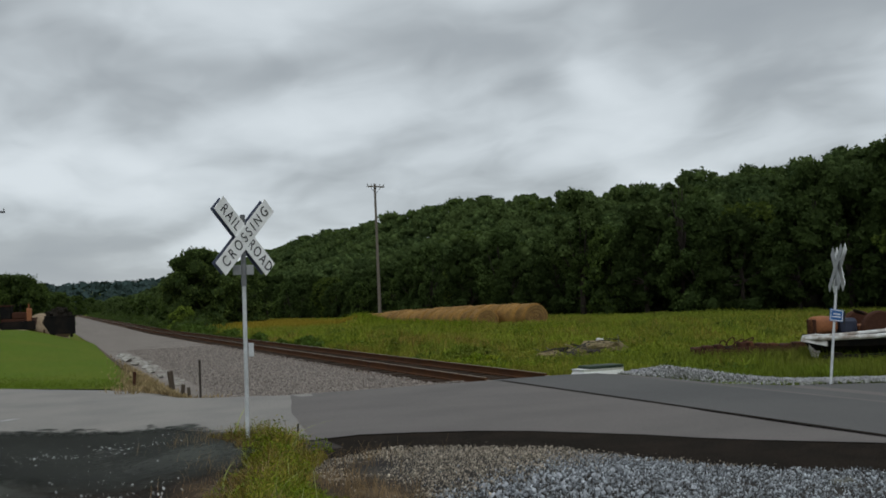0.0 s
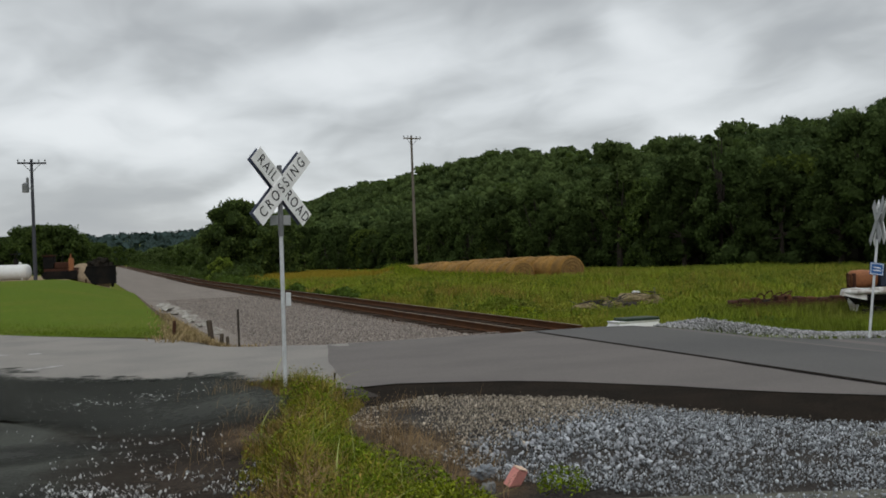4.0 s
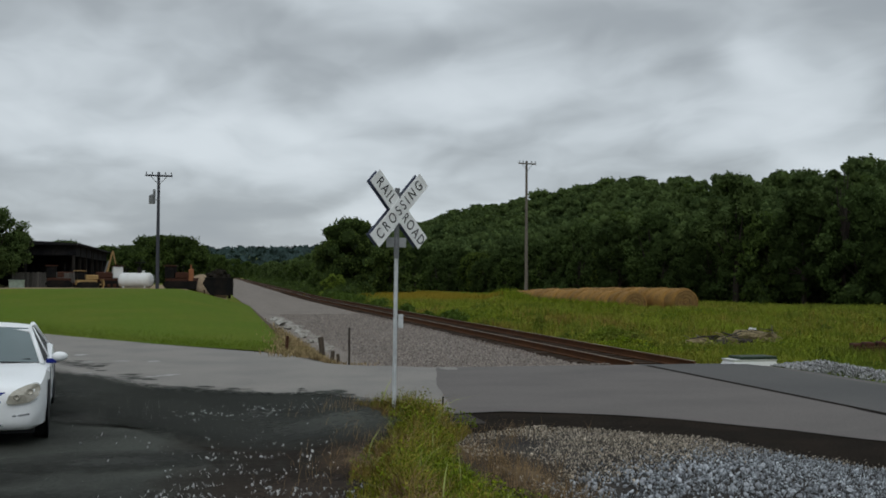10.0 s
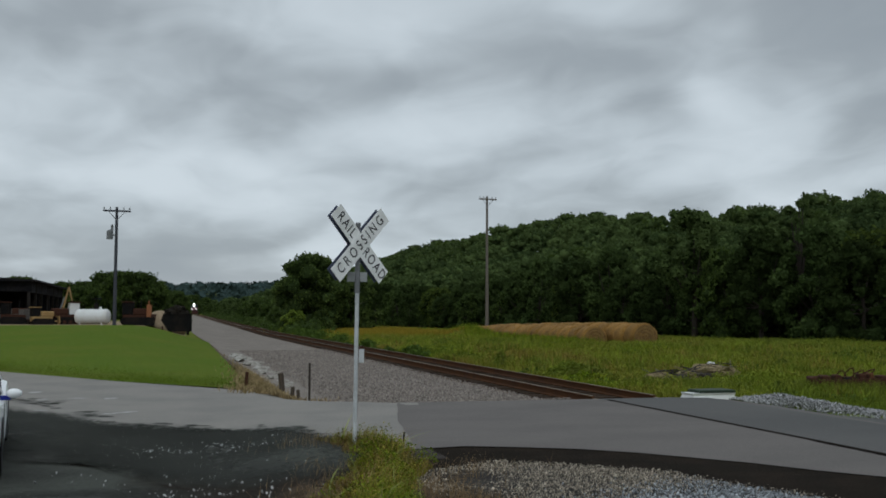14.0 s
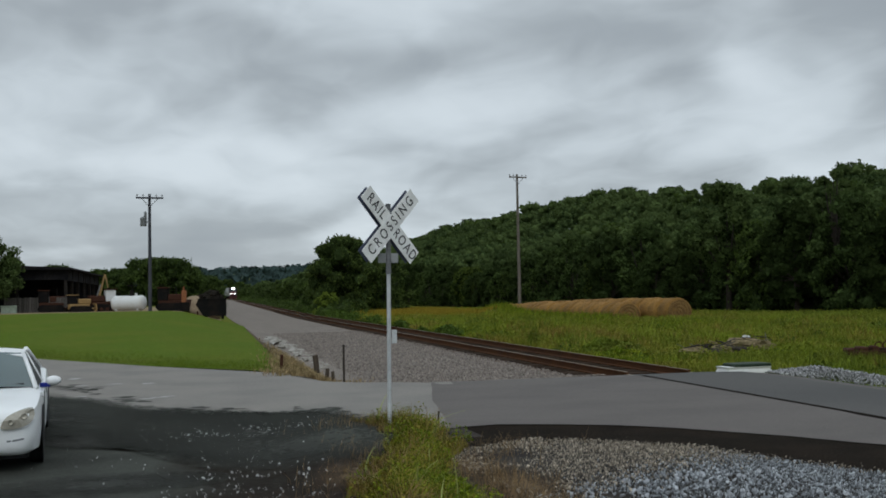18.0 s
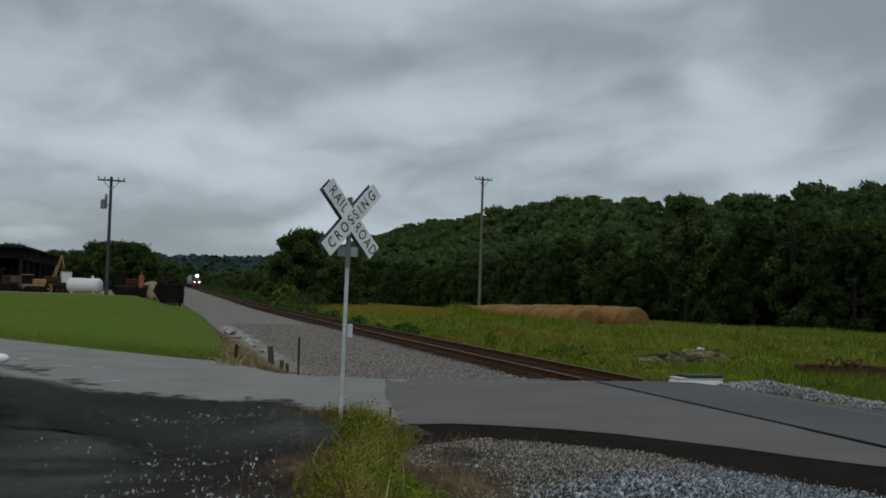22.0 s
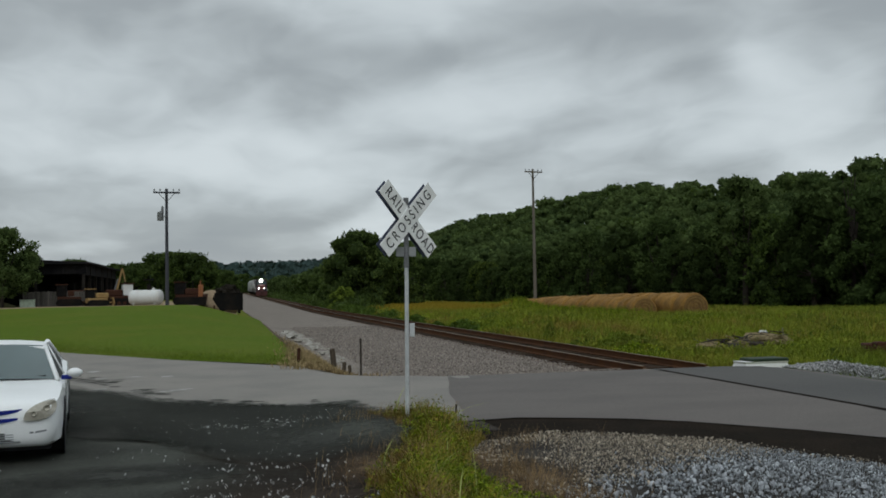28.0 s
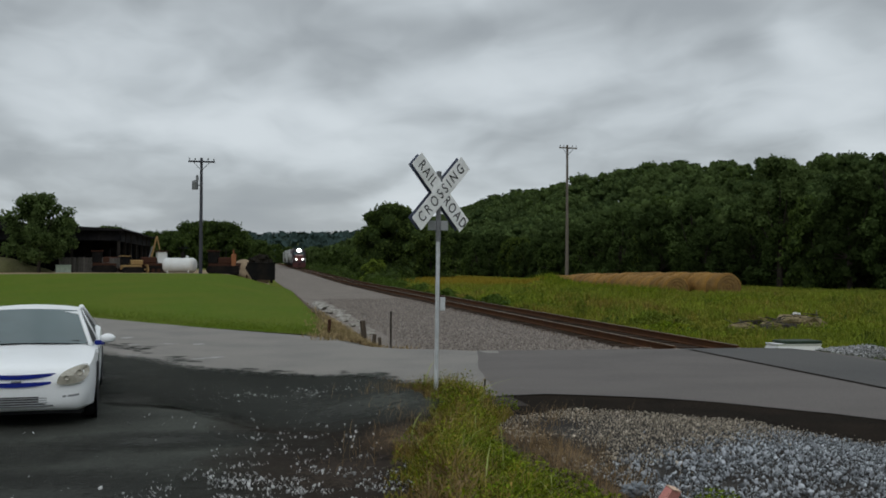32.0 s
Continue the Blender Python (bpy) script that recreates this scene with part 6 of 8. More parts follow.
def gravel_heap():
    rng = np.random.default_rng(3)
    x, y = in_poly(rng, 80000, BED)
    # bare earth shows through in a few hollows
    bare = sum(np.exp(-((x - a) / u) ** 2 - ((y - b) / v) ** 2) for a, b, u, v in ((3.86, 7.96, 0.22, 0.16), (5.34, 7.26, 0.30, 0.12), (5.5, 6.95, 0.2, 0.14), (4.75, 6.25, 0.35, 0.13), (6.3, 7.4, 0.18, 0.10), (3.25, 11.2, 0.38, 0.55), (3.0, 9.7, 0.36, 0.9), (4.2, 11.7, 0.35, 0.12), (3.5, 8.6, 0.2, 0.3), (5.9, 8.0, 0.16, 0.09), (4.6, 7.5, 0.15, 0.1), (5.0, 9.6, 0.12, 0.12)))
    patchy = np.array([noise.noise(Vector((a * 1.6, b * 1.6, 1.0))) for a, b in zip(x, y)])
    keep = rng.uniform(size=len(x)) > bare * 1.15 + 0.25 * (patchy < -0.35)
    x, y = x[keep], y[keep]
    s = (0.011 + 0.015 * rng.uniform(size=len(x)) ** 1.5) * (1 + 0.5 * (rng.uniform(size=len(x)) < 0.07))
    z = land(x, y) + 0.004 + bed_height(x, y) + rng.uniform(-0.012, 0.034, len(x))
    shapes = [stone_shape(rng) for _ in range(14)]
    small = [octa_shape(rng) for _ in range(12)]
    warm = y + 0.55 * (4.6 - x) + rng.normal(0, 0.35, len(x)) > 9.75
    heap = thing("gravel_heap", Matrix(), "spread heap of crushed grey limestone beside the road", "gravel", kind="stuff")
    for i in range(300):
        a, b = 4.0 + rng.uniform(-0.9, 1.3), 8.0 + rng.uniform(-0.9, 1.2)
        if i < 4:
            v, f = stone_shape(rng)
            me = bpy.data.meshes.new("stone")
            me.from_pydata([tuple(c) for c in v * 0.021], [], [tuple(int(k) for k in c) for c in f])
            me.materials.append(M["stone_single"])
            singles.append(me)
        ob = new("stone", singles[i % 4])
        ob.parent = heap
        ob.location = (a, b, float(land(a, b)) + 0.022 + float(bed_height(a, b)) + rng.uniform(0, 0.015))
        ob.rotation_euler = tuple(rng.uniform(0, 6.28, 3))
        k = rng.uniform(0.75, 1.35)
        ob.scale = (k, k, k)
    for sel, m, nm in ((~warm, "stone", "grey_stones"), (warm, "stone_warm", "brownish_stones")):
        p = np.stack([x[sel], y[sel], z[sel]], 1)
        near = p[:, 1] < 9.6
        for part_of, kinds in ((near, shapes), (~near, small)):
            if part_of.any():
                v, f = scatter(kinds, p[part_of], s[sel][part_of], rng)
                raw_mesh(nm, v, f, m, heap, kind="stuff")
    t = rng.uniform(size=1500)
    px = np.interp(t, [0, 0.35, 0.7, 1], [3.4, 4.75, 5.6, 6.5]) + np.abs(rng.normal(0, 0.16, 1500))
    py = np.interp(t, [0, 0.35, 0.7, 1], [12.35, 11.8, 10.6, 8.7]) + np.abs(rng.normal(0, 0.16, 1500))
    v, f = scatter(shapes, np.stack([px, py, land(px, py)], 1), rng.uniform(0.008, 0.018, 1500), rng)
    raw_mesh("spilled_stones", v, f, "stone_warm", heap, kind="stuff")
    gx2, gy2 = np.arange(2.3, 7.0, 0.15), np.arange(4.0, 13.0, 0.15)
    # body of the heap under the stones
    A, C = np.meshgrid(gx2, gy2)
    V = np.stack([A.ravel(), C.ravel(), (land(A, C) - 0.008 + bed_height(A, C)).ravel()], 1)
    k = len(gx2)
    i = (np.arange(len(gy2) - 1)[:, None] * k + np.arange(k - 1)[None]).ravel()
    F = np.stack([i, i + 1, i + k + 1, i + k], 1)
    mid = V[F].mean(1)
    raw_mesh("heap_body", V, F[inside(mid[:, 0], mid[:, 1], BED)], "gravel", heap, kind="stuff")


singles = []


def lot_stones():
    rng = np.random.default_rng(9)
    pts = []
    for cx, cy, sx, sy, n in ((0.3, 15.3, 0.6, 0.35, 520), (1.0, 15.0, 0.5, 0.3, 120), (0.0, 9.0, 0.45, 0.45, 1000), (0.4, 9.9, 0.5, 1.0, 480), (0.75, 10.8, 0.3, 0.9, 90), (0.75, 8.2, 0.25, 0.8, 150), (0.2, 12.5, 0.9, 1.6, 220), (-1.6, 8.0, 0.6, 1.0, 90), (0.4, 8.25, 0.55, 0.4, 2000), (-4, 10, 4, 4, 120)):
        pts.append(np.stack([rng.normal(cx, sx, n), rng.normal(cy, sy, n)], 1))
    p = np.concatenate(pts)
    p = p[np.array([noise.noise(Vector((a * 2.2, b * 2.2, 3.0))) + 0.5 * noise.noise(Vector((a * 6, b * 6, 3.0))) for a, b in p]) > rng.uniform(-0.2, 0.22, len(p))]
    p = p[(p[:, 0] < 1.65) & (p[:, 1] > 3) & (p[:, 1] < 16.0)]
    z = land(p[:, 0], p[:, 1]) + 0.014
    s = 0.008 + 0.026 * rng.uniform(size=len(p)) ** 1.6 + np.where(rng.uniform(size=len(p)) < 0.06, 0.012, 0.0)
    shapes = [stone_shape(rng) for _ in range(10)]
    v, f = scatter(shapes, np.column_stack([p, z]), s, rng)
    raw_mesh("loose_gravel", v, f, "stone_white", None, "white gravel stones scattered over the dark lot", "gravel", "stuff")


M["stone_white"] = mat("white_stone", (0.44, 0.445, 0.44), 0.9, scale=9, fine=60, var=0.2, tint=(0.26, 0.255, 0.245), bump=0.3, isl=0.62)


def ballast_stones():
    rng = np.random.default_rng(14)
    vs = []
    x = rng.uniform(2.75, 8.25, 34000)
    y = 20.7 + 38 * rng.uniform(size=34000) ** 1.7
    k = (y > np.interp(x, [2.7, 3.6, 4.5, 5.8, 8.3], [24.0, 22.4, 21.3, 21.0, 20.95])) & (x > np.interp(y, [23, 26, 40, 60], [2.75, 3.25, 3.15, 2.8]) + rng.normal(0, 0.12, len(x)))
    x, y = x[k], y[k]
    z = land(x, y) - 0.012 + rng.uniform(0, 0.02, len(x)) + 0.03 * smooth01(7.0, 8.2, x)
    shapes = [octa_shape(rng) for _ in range(12)]
    v, f = scatter(shapes, np.stack([x, y, z], 1), rng.uniform(0.025, 0.055, len(x)), rng)
    raw_mesh("ballast_stones", v, f, "stone_ballast", None, "pale crushed stone ballast beside the ties", "gravel", "stuff")
    # the heap east of the crossing
    n = 9500
    x = rng.uniform(11.9, 18.5, n)
    yc = np.interp(x, [11.9, 13.3, 15.5, 18.5], [20.6, 20.1, 18.9, 17.3])
    w = np.interp(x, [11.9, 13.2, 15.5, 18.5], [0.4, 0.8, 0.6, 0.55])
    u = rng.normal(0, 0.45, n)
    y = yc + u * w
    h = np.interp(x, [11.9, 12.8, 13.8, 15.2, 18.5], [0.05, 0.30, 0.27, 0.08, 0.03]) * np.exp(-(u ** 2) * 1.8)
    z = land(x, y) + h * rng.uniform(0.55, 1.0, n)
    v, f = scatter(shapes, np.stack([x, y, z], 1), rng.uniform(0.03, 0.07, n), rng)
    raw_mesh("gravel_mound", v, f, "stone_bright", None, "low mound of pale grey crushed stone by the road edge", "gravel", "stuff")


M["stone_ballast"] = mat("ballast_stone", (0.275, 0.238, 0.207), 0.92, scale=9, fine=60, var=0.2, tint=(0.165, 0.145, 0.13), bump=0.2, isl=0.5)
M["stone_bright"] = mat("bright_stone", (0.33, 0.33, 0.33), 0.92, scale=9, fine=60, var=0.2, tint=(0.22, 0.215, 0.21), bump=0.2, isl=0.4)


M["rubble"] = mat("weathered_rubble", (0.36, 0.345, 0.31), 0.95, scale=2.5, fine=14, var=0.3, tint=(0.20, 0.18, 0.15), stain=0.9, bump=0.8, dist=0.03, spec=0.05)


def rubble():
    rng = random.Random(21)
    for x, y, s, flat in ((2.55, 45, 0.75, 0.3), (2.75, 41, 0.6, 0.35), (2.7, 37, 0.45, 0.4), (2.95, 39, 0.5, 0.3), (2.85, 33, 0.4, 0.4), (2.6, 49, 0.7, 0.3), (2.35, 42.5, 0.4, 0.4), (2.5, 47, 0.5, 0.35), (3.1, 43, 0.45, 0.3), (2.45, 39.5, 0.3, 0.5), (3.0, 36.5, 0.3, 0.45), (2.6, 34.5, 0.28, 0.5), (2.9, 46, 0.4, 0.4), (3.05, 30, 0.22, 0.5), (2.6, 31.8, 0.25, 0.5), (2.9, 31, 0.35, 0.4), (2.75, 28.5, 0.3, 0.45), (3.05, 35.5, 0.4, 0.3)):
        bm = B()
        bmesh.ops.create_icosphere(bm, subdivisions=2, radius=1)
        o = Vector((rng.uniform(0, 50), 0, 0))
        for v in bm.verts:
            v.co = v.co * (1 + 0.6 * noise.noise(v.co * 1.3 + o) + 0.35 * noise.noise(v.co * 3.5 + o))
            v.co = Vector((v.co.x * s * 0.55, v.co.y * s, v.co.z * s * flat * 0.5))
        ob = tagged(link("rubble_slab", bm, "rubble"), "broken pale concrete slab lying in the ditch", "rubble", "rubble in the ditch")
        ob.location = (x + 0.25, y, ground_at(x, y) + 0.12)
    for x, y, sz in ((6.75, 7.75, 0.14), (7.0, 8.0, 0.09)):
        rough_lump("boulder", x, y, sz, 1.0, "grey_concrete", "pale rock at the gravel edge", "rock")


def rough_lump(name, x, y, sz, wide, material, label, category, parent=None):
    bm = B()
    bmesh.ops.create_icosphere(bm, subdivisions=3, radius=1)
    o = Vector((x, y, 0))
    for v in bm.verts:
        v.co = v.co * (1 + 0.5 * noise.noise(v.co * 1.6 + o) + 0.3 * noise.noise(v.co * 4 + o))
        v.co = Vector((v.co.x * sz * wide, v.co.y * sz, v.co.z * sz * 0.6))
    ob = link(name, bm, material, parent)
    if parent is None:
        tagged(ob, label, category)
    ob.location = (x, y, ground_at(x, y) + sz * 0.12)
    return ob


def brush_pile():
    """Grubbed earth, roots and old branches left in the meadow."""
    rng = random.Random(33)
    pile = thing("brush_pile", Matrix(), "low pile of tan earth, roots and broken branches in the meadow", "brush pile")
    for x, y, sz, wide, m in ((15.7, 31.9, 0.36, 1.7, "rooty_earth"), (16.9, 32.4, 0.40, 1.7, "rooty_earth"), (18.1, 32.9, 0.64, 1.5, "rooty_earth"), (18.7, 33.2, 0.5, 1.3, "rooty_earth"), (17.5, 32.3, 0.36, 1.4, "bark"), (16.3, 31.8, 0.32, 1.6, "bark")):
        rough_lump("earth_lump", x, y, sz, wide, m, "", "", pile)
    for i in range(46):
        f = rng.uniform(0, 1)
        x, y = 15.4 + 3.4 * f + rng.uniform(-0.2, 0.2), 31.7 + 1.4 * f + rng.uniform(-0.4, 0.3)
        z = ground_at(x, y) + rng.uniform(0.12, 0.34 + 0.18 * f)
        l, a, e = rng.uniform(0.25, 0.8), rng.uniform(0, 6.28), rng.uniform(-0.15, 0.5)
        d = Vector((math.cos(a) * math.cos(e), math.sin(a) * math.cos(e), math.sin(e))) * l
        r = rng.uniform(0.012, 0.035)
        part("branch", tube(B(), Vector((x, y, z)) - d * 0.4, Vector((x, y, z)) + d * 0.6, r, r * 0.5, 6), rng.choice(("bark", "bark", "rooty_earth", "board_grey")), pile)
    rough_lump("boulder", 18.3, 33.3, 0.16, 1.0, "pale_concrete", "pale boulder on the earth pile", "rock").location.z += 0.42


M["rooty_earth"] = mat("rooty_earth", (0.24, 0.19, 0.11), 0.95, scale=3, fine=14, var=0.5, tint=(0.13, 0.11, 0.05), stain=0.9, bump=1.0, dist=0.05, spec=0.05)
gravel_heap()
lot_stones()
ballast_stones()
rubble()
brush_pile()


# ---- grasses and weeds ----
def blades(rng, x, y, z, h, w, lean=0.35, seg=2):
    """Curved tapering blades; each is its own island."""
    n = len(x)
    a = rng.uniform(0, 6.283, n)
    d = np.stack([np.cos(a), np.sin(a), 0 * a], 1)
    side = np.stack([-np.sin(a + 0.6), np.cos(a + 0.6), 0 * a], 1)
    bend = rng.uniform(0.1, 1.0, n) * lean
    root = np.stack([x, y, z], 1)
    rows = []
    for k in range(seg + 1):
        t = k / seg
        c = root + d * (bend * h * t * t)[:, None] + np.array([0, 0, 1.0]) * (h * (t - 0.25 * bend * t * t))[:, None]
        ww = (w * (1 - t) ** 0.7)[:, None] if k < seg else None
        rows.append((c - side * ww, c + side * ww) if k < seg else (c,))
    per = 2 * seg + 1
    V = np.empty((n, per, 3))
    for k, r in enumerate(rows):
        V[:, 2 * k] = r[0]
        if k < seg:
            V[:, 2 * k + 1] = r[1]
    i = np.arange(n) * per
    F = []
    for k in range(seg - 1):
        F.append(np.stack([i + 2 * k, i + 2 * k + 1, i + 2 * k + 3], 1))
        F.append(np.stack([i + 2 * k, i + 2 * k + 3, i + 2 * k + 2], 1))
    k = seg - 1
    F.append(np.stack([i + 2 * k, i + 2 * k + 1, i + 2 * k + 2], 1))
    return V.reshape(-1, 3), np.concatenate(F)


STRIP = [(1.95, 14.6), (2.15, 13.6), (2.0, 11.8), (1.4, 10.6), (1.15, 9.0), (0.9, 7.6), (0.75, 6.0), (1.2, 5.2), (2.5, 5.6), (2.45, 7.0), (2.3, 8.4), (2.3, 9.3), (2.55, 10.7), (2.75, 11.5), (3.1, 12.3), (3.05, 13.2), (2.75, 14.0)]


def strip_edge(x, y):
    """How far a place lies inside the strip."""
    left = np.interp(y, [5, 7.6, 9.0, 10.6, 11.8, 13.6, 14.6], [0.75, 0.9, 1.15, 1.4, 2.0, 2.15, 1.95])
    right = np.interp(y, [5, 7, 8.4, 9.3, 10.7, 11.5, 12.3, 13.2, 14.0], [2.5, 2.45, 2.3, 2.3, 2.55, 2.75, 3.1, 3.05, 2.75])
    return np.minimum(x - left, right - x)


def weeds():
    rng = np.random.default_rng(17)
    sheet("weed_soil", [(1.5, 14.3), (1.2, 12.0), (0.9, 9.2), (0.6, 7.6), (0.6, 5.2), (2.9, 5.6), (3.3, 8.6), (3.2, 10.4), (3.5, 12.3), (3.3, 13.4), (2.6, 14.2)], "soil", -0.006, "dark brown soil under the weeds", "soil", 0.3)
    mound = thing("weed_strip", Matrix(), "rank yellow-green weeds round the sign post", "weeds", kind="stuff")
    x, y = in_poly(rng, 64000, STRIP)
    edge = strip_edge(x, y)
    tone = np.array([noise.noise(Vector((a * 1.1, b * 0.8, 5.0))) for a, b in zip(x, y)])
    gap = np.array([noise.noise(Vector((a * 2.9, b * 2.2, 9.0))) for a, b in zip(x, y)])
    keep = rng.uniform(size=len(x)) < np.clip(0.28 + edge * 1.6 + gap * 1.3, 0.0, 1)
    x, y, edge, tone, gap = x[keep], y[keep], edge[keep], tone[keep], gap[keep]
    z = land(x, y) + 0.0
    h = rng.uniform(0.06, 0.21, len(x)) * (0.5 + 0.9 * np.clip(edge / 0.5, 0, 1)) * (1 + 1.2 * np.clip(gap, -0.4, 0.5)) * np.where((y > 11.6) & (y < 13.8), 1.2, 1.0)
    pick = tone + rng.normal(0, 0.22, len(x))
    for sel, m, nm in ((pick < -0.36, "straw", "dry_stalks"), ((pick >= -0.36) & (pick < 0.16), "weed", "yellow_green_blades"), (pick >= 0.16, "weed_green", "green_blades")):
        v, f = blades(rng, x[sel], y[sel], z[sel], h[sel], rng.uniform(0.0025, 0.0075, sel.sum()), 1.3, 3)
        raw_mesh(nm, v, f, m, mound, kind="stuff")
    # feathery leaflets over the whole strip, yellow-green
    x, y = in_poly(rng, 26000, STRIP)
    edge = strip_edge(x, y)
    g = np.array([noise.noise(Vector((a * 2.9, b * 2.2, 9.0))) for a, b in zip(x, y)])
    k = rng.uniform(size=len(x)) < np.clip(edge * 1.8 + g * 1.4 + 0.1, 0, 1)
    x, y, edge, g = x[k], y[k], edge[k], g[k]
    top = (0.10 + 0.16 * np.clip(edge / 0.5, 0, 1)) * (1 + 1.3 * np.clip(g, -0.4, 0.5)) * np.where((y > 11.6) & (y < 13.8), 1.2, 1.0)
    v, f = leaf_quads(rng, np.stack([x, y, land(x, y) + top * rng.uniform(0.1, 1, len(x))], 1), 0.016, 0.42)
    green = (rng.uniform(size=len(f)) < 0.6)
    raw_mesh("green_leaflets", v, f[green], "weed_green", mound, kind="stuff")
    raw_mesh("yellow_leaflets", v, f[~green], "weed", mound, kind="stuff")
    # leafy plants in clumps, fresh green
    cs = []
    for cx, cy, r, hh, n in ((2.5, 12.9, 0.35, 0.29, 700), (2.35, 12.0, 0.3, 0.28, 700), (2.75, 13.1, 0.3, 0.25, 300), (2.3, 11.2, 0.3, 0.26, 500), (2.1, 9.1, 0.2, 0.26, 420), (2.15, 8.2, 0.24, 0.28, 700),
                              (2.25, 7.5, 0.3, 0.28, 1000), (1.6, 8.7, 0.25, 0.3, 500), (1.75, 7.0, 0.4, 0.26, 1100), (2.3, 6.8, 0.3, 0.26, 900), (3.25, 7.0, 0.2, 0.22, 450), (2.2, 6.6, 0.4, 0.25, 1500), (3.0, 12.4, 0.16, 0.24, 160)):
        a, q = rng.uniform(0, 6.283, n), np.sqrt(rng.uniform(size=n))
        px, py = cx + r * q * np.cos(a), cy + r * q * np.sin(a)
        top = hh * (1 - 0.6 * q ** 2)
        cs.append(np.stack([px, py, land(px, py) + 0.02 + top * rng.uniform(0.15, 1.0, n)], 1))
    v, f = leaf_quads(rng, np.concatenate(cs), 0.017, 0.42)
    raw_mesh("weed_leaves", v, f, "weed_green", mound, kind="stuff")
    # broad arching grass leaves
    n = 90
    x, y = in_poly(rng, n * 2, STRIP)
    k = strip_edge(x, y) > 0.15
    x, y = x[k], y[k]
    v, f = blades(rng, x, y, land(x, y), rng.uniform(0.25, 0.5, len(x)), np.full(len(x), 0.010), 1.7, 6)
    raw_mesh("broad_leaves", v, f, "pale_blade", mound, kind="stuff")
    # dry stalks leaning out over the bare soil on both sides
    for cx, cy, sx, sy, n in ((1.75, 11.4, 0.22, 0.7, 130), (1.1, 9.8, 0.22, 0.7, 80), (2.75, 9.2, 0.22, 1.0, 800), (2.0, 14.2, 0.35, 0.25, 160), (3.2, 11.5, 0.25, 0.4, 90), (3.6, 11.9, 0.5, 0.25, 40)):
        x, y = rng.normal(cx, sx, n), rng.normal(cy, sy, n)
        v, f = blades(rng, x, y, land(x, y) - 0.01, rng.uniform(0.08, 0.30, n), np.full(n, 0.0025), 1.1, 4)
        raw_mesh("leaning_stalks", v, f, "straw", mound, kind="stuff")


M["pale_blade"] = mat("pale_grass_leaf", (0.26, 0.29, 0.09), 0.8, scale=2, fine=12, var=0.2, bump=0, isl=0.3, spec=0.1)
M["stain_dark"] = mat("black_stained_ground", (0.031, 0.024, 0.019), 0.95, spec=0.04, scale=1.2, fine=34, var=0.5, tint=(0.047, 0.037, 0.029), stain=0.8, bump=0.7, dist=0.012)
M["soil"] = mat("brown_soil", (0.040, 0.031, 0.024), 0.95, scale=2.0, fine=30, var=0.4, tint=(0.022, 0.018, 0.015), bump=0.8, dist=0.02)
M["lot_worn"] = mat("worn_lot", (0.125, 0.125, 0.115), 0.9, scale=0.9, fine=40, var=0.3, tint=(0.04, 0.038, 0.033), stain=0.9, bump=0.4, dist=0.01, spec=0.05)
M["golden"] = mat("golden_grass", (0.25, 0.185, 0.025), 0.95, scale=0.3, fine=4, var=0.3, tint=(0.17, 0.15, 0.015), bump=0.6, dist=0.05, spec=0.05)
weeds()


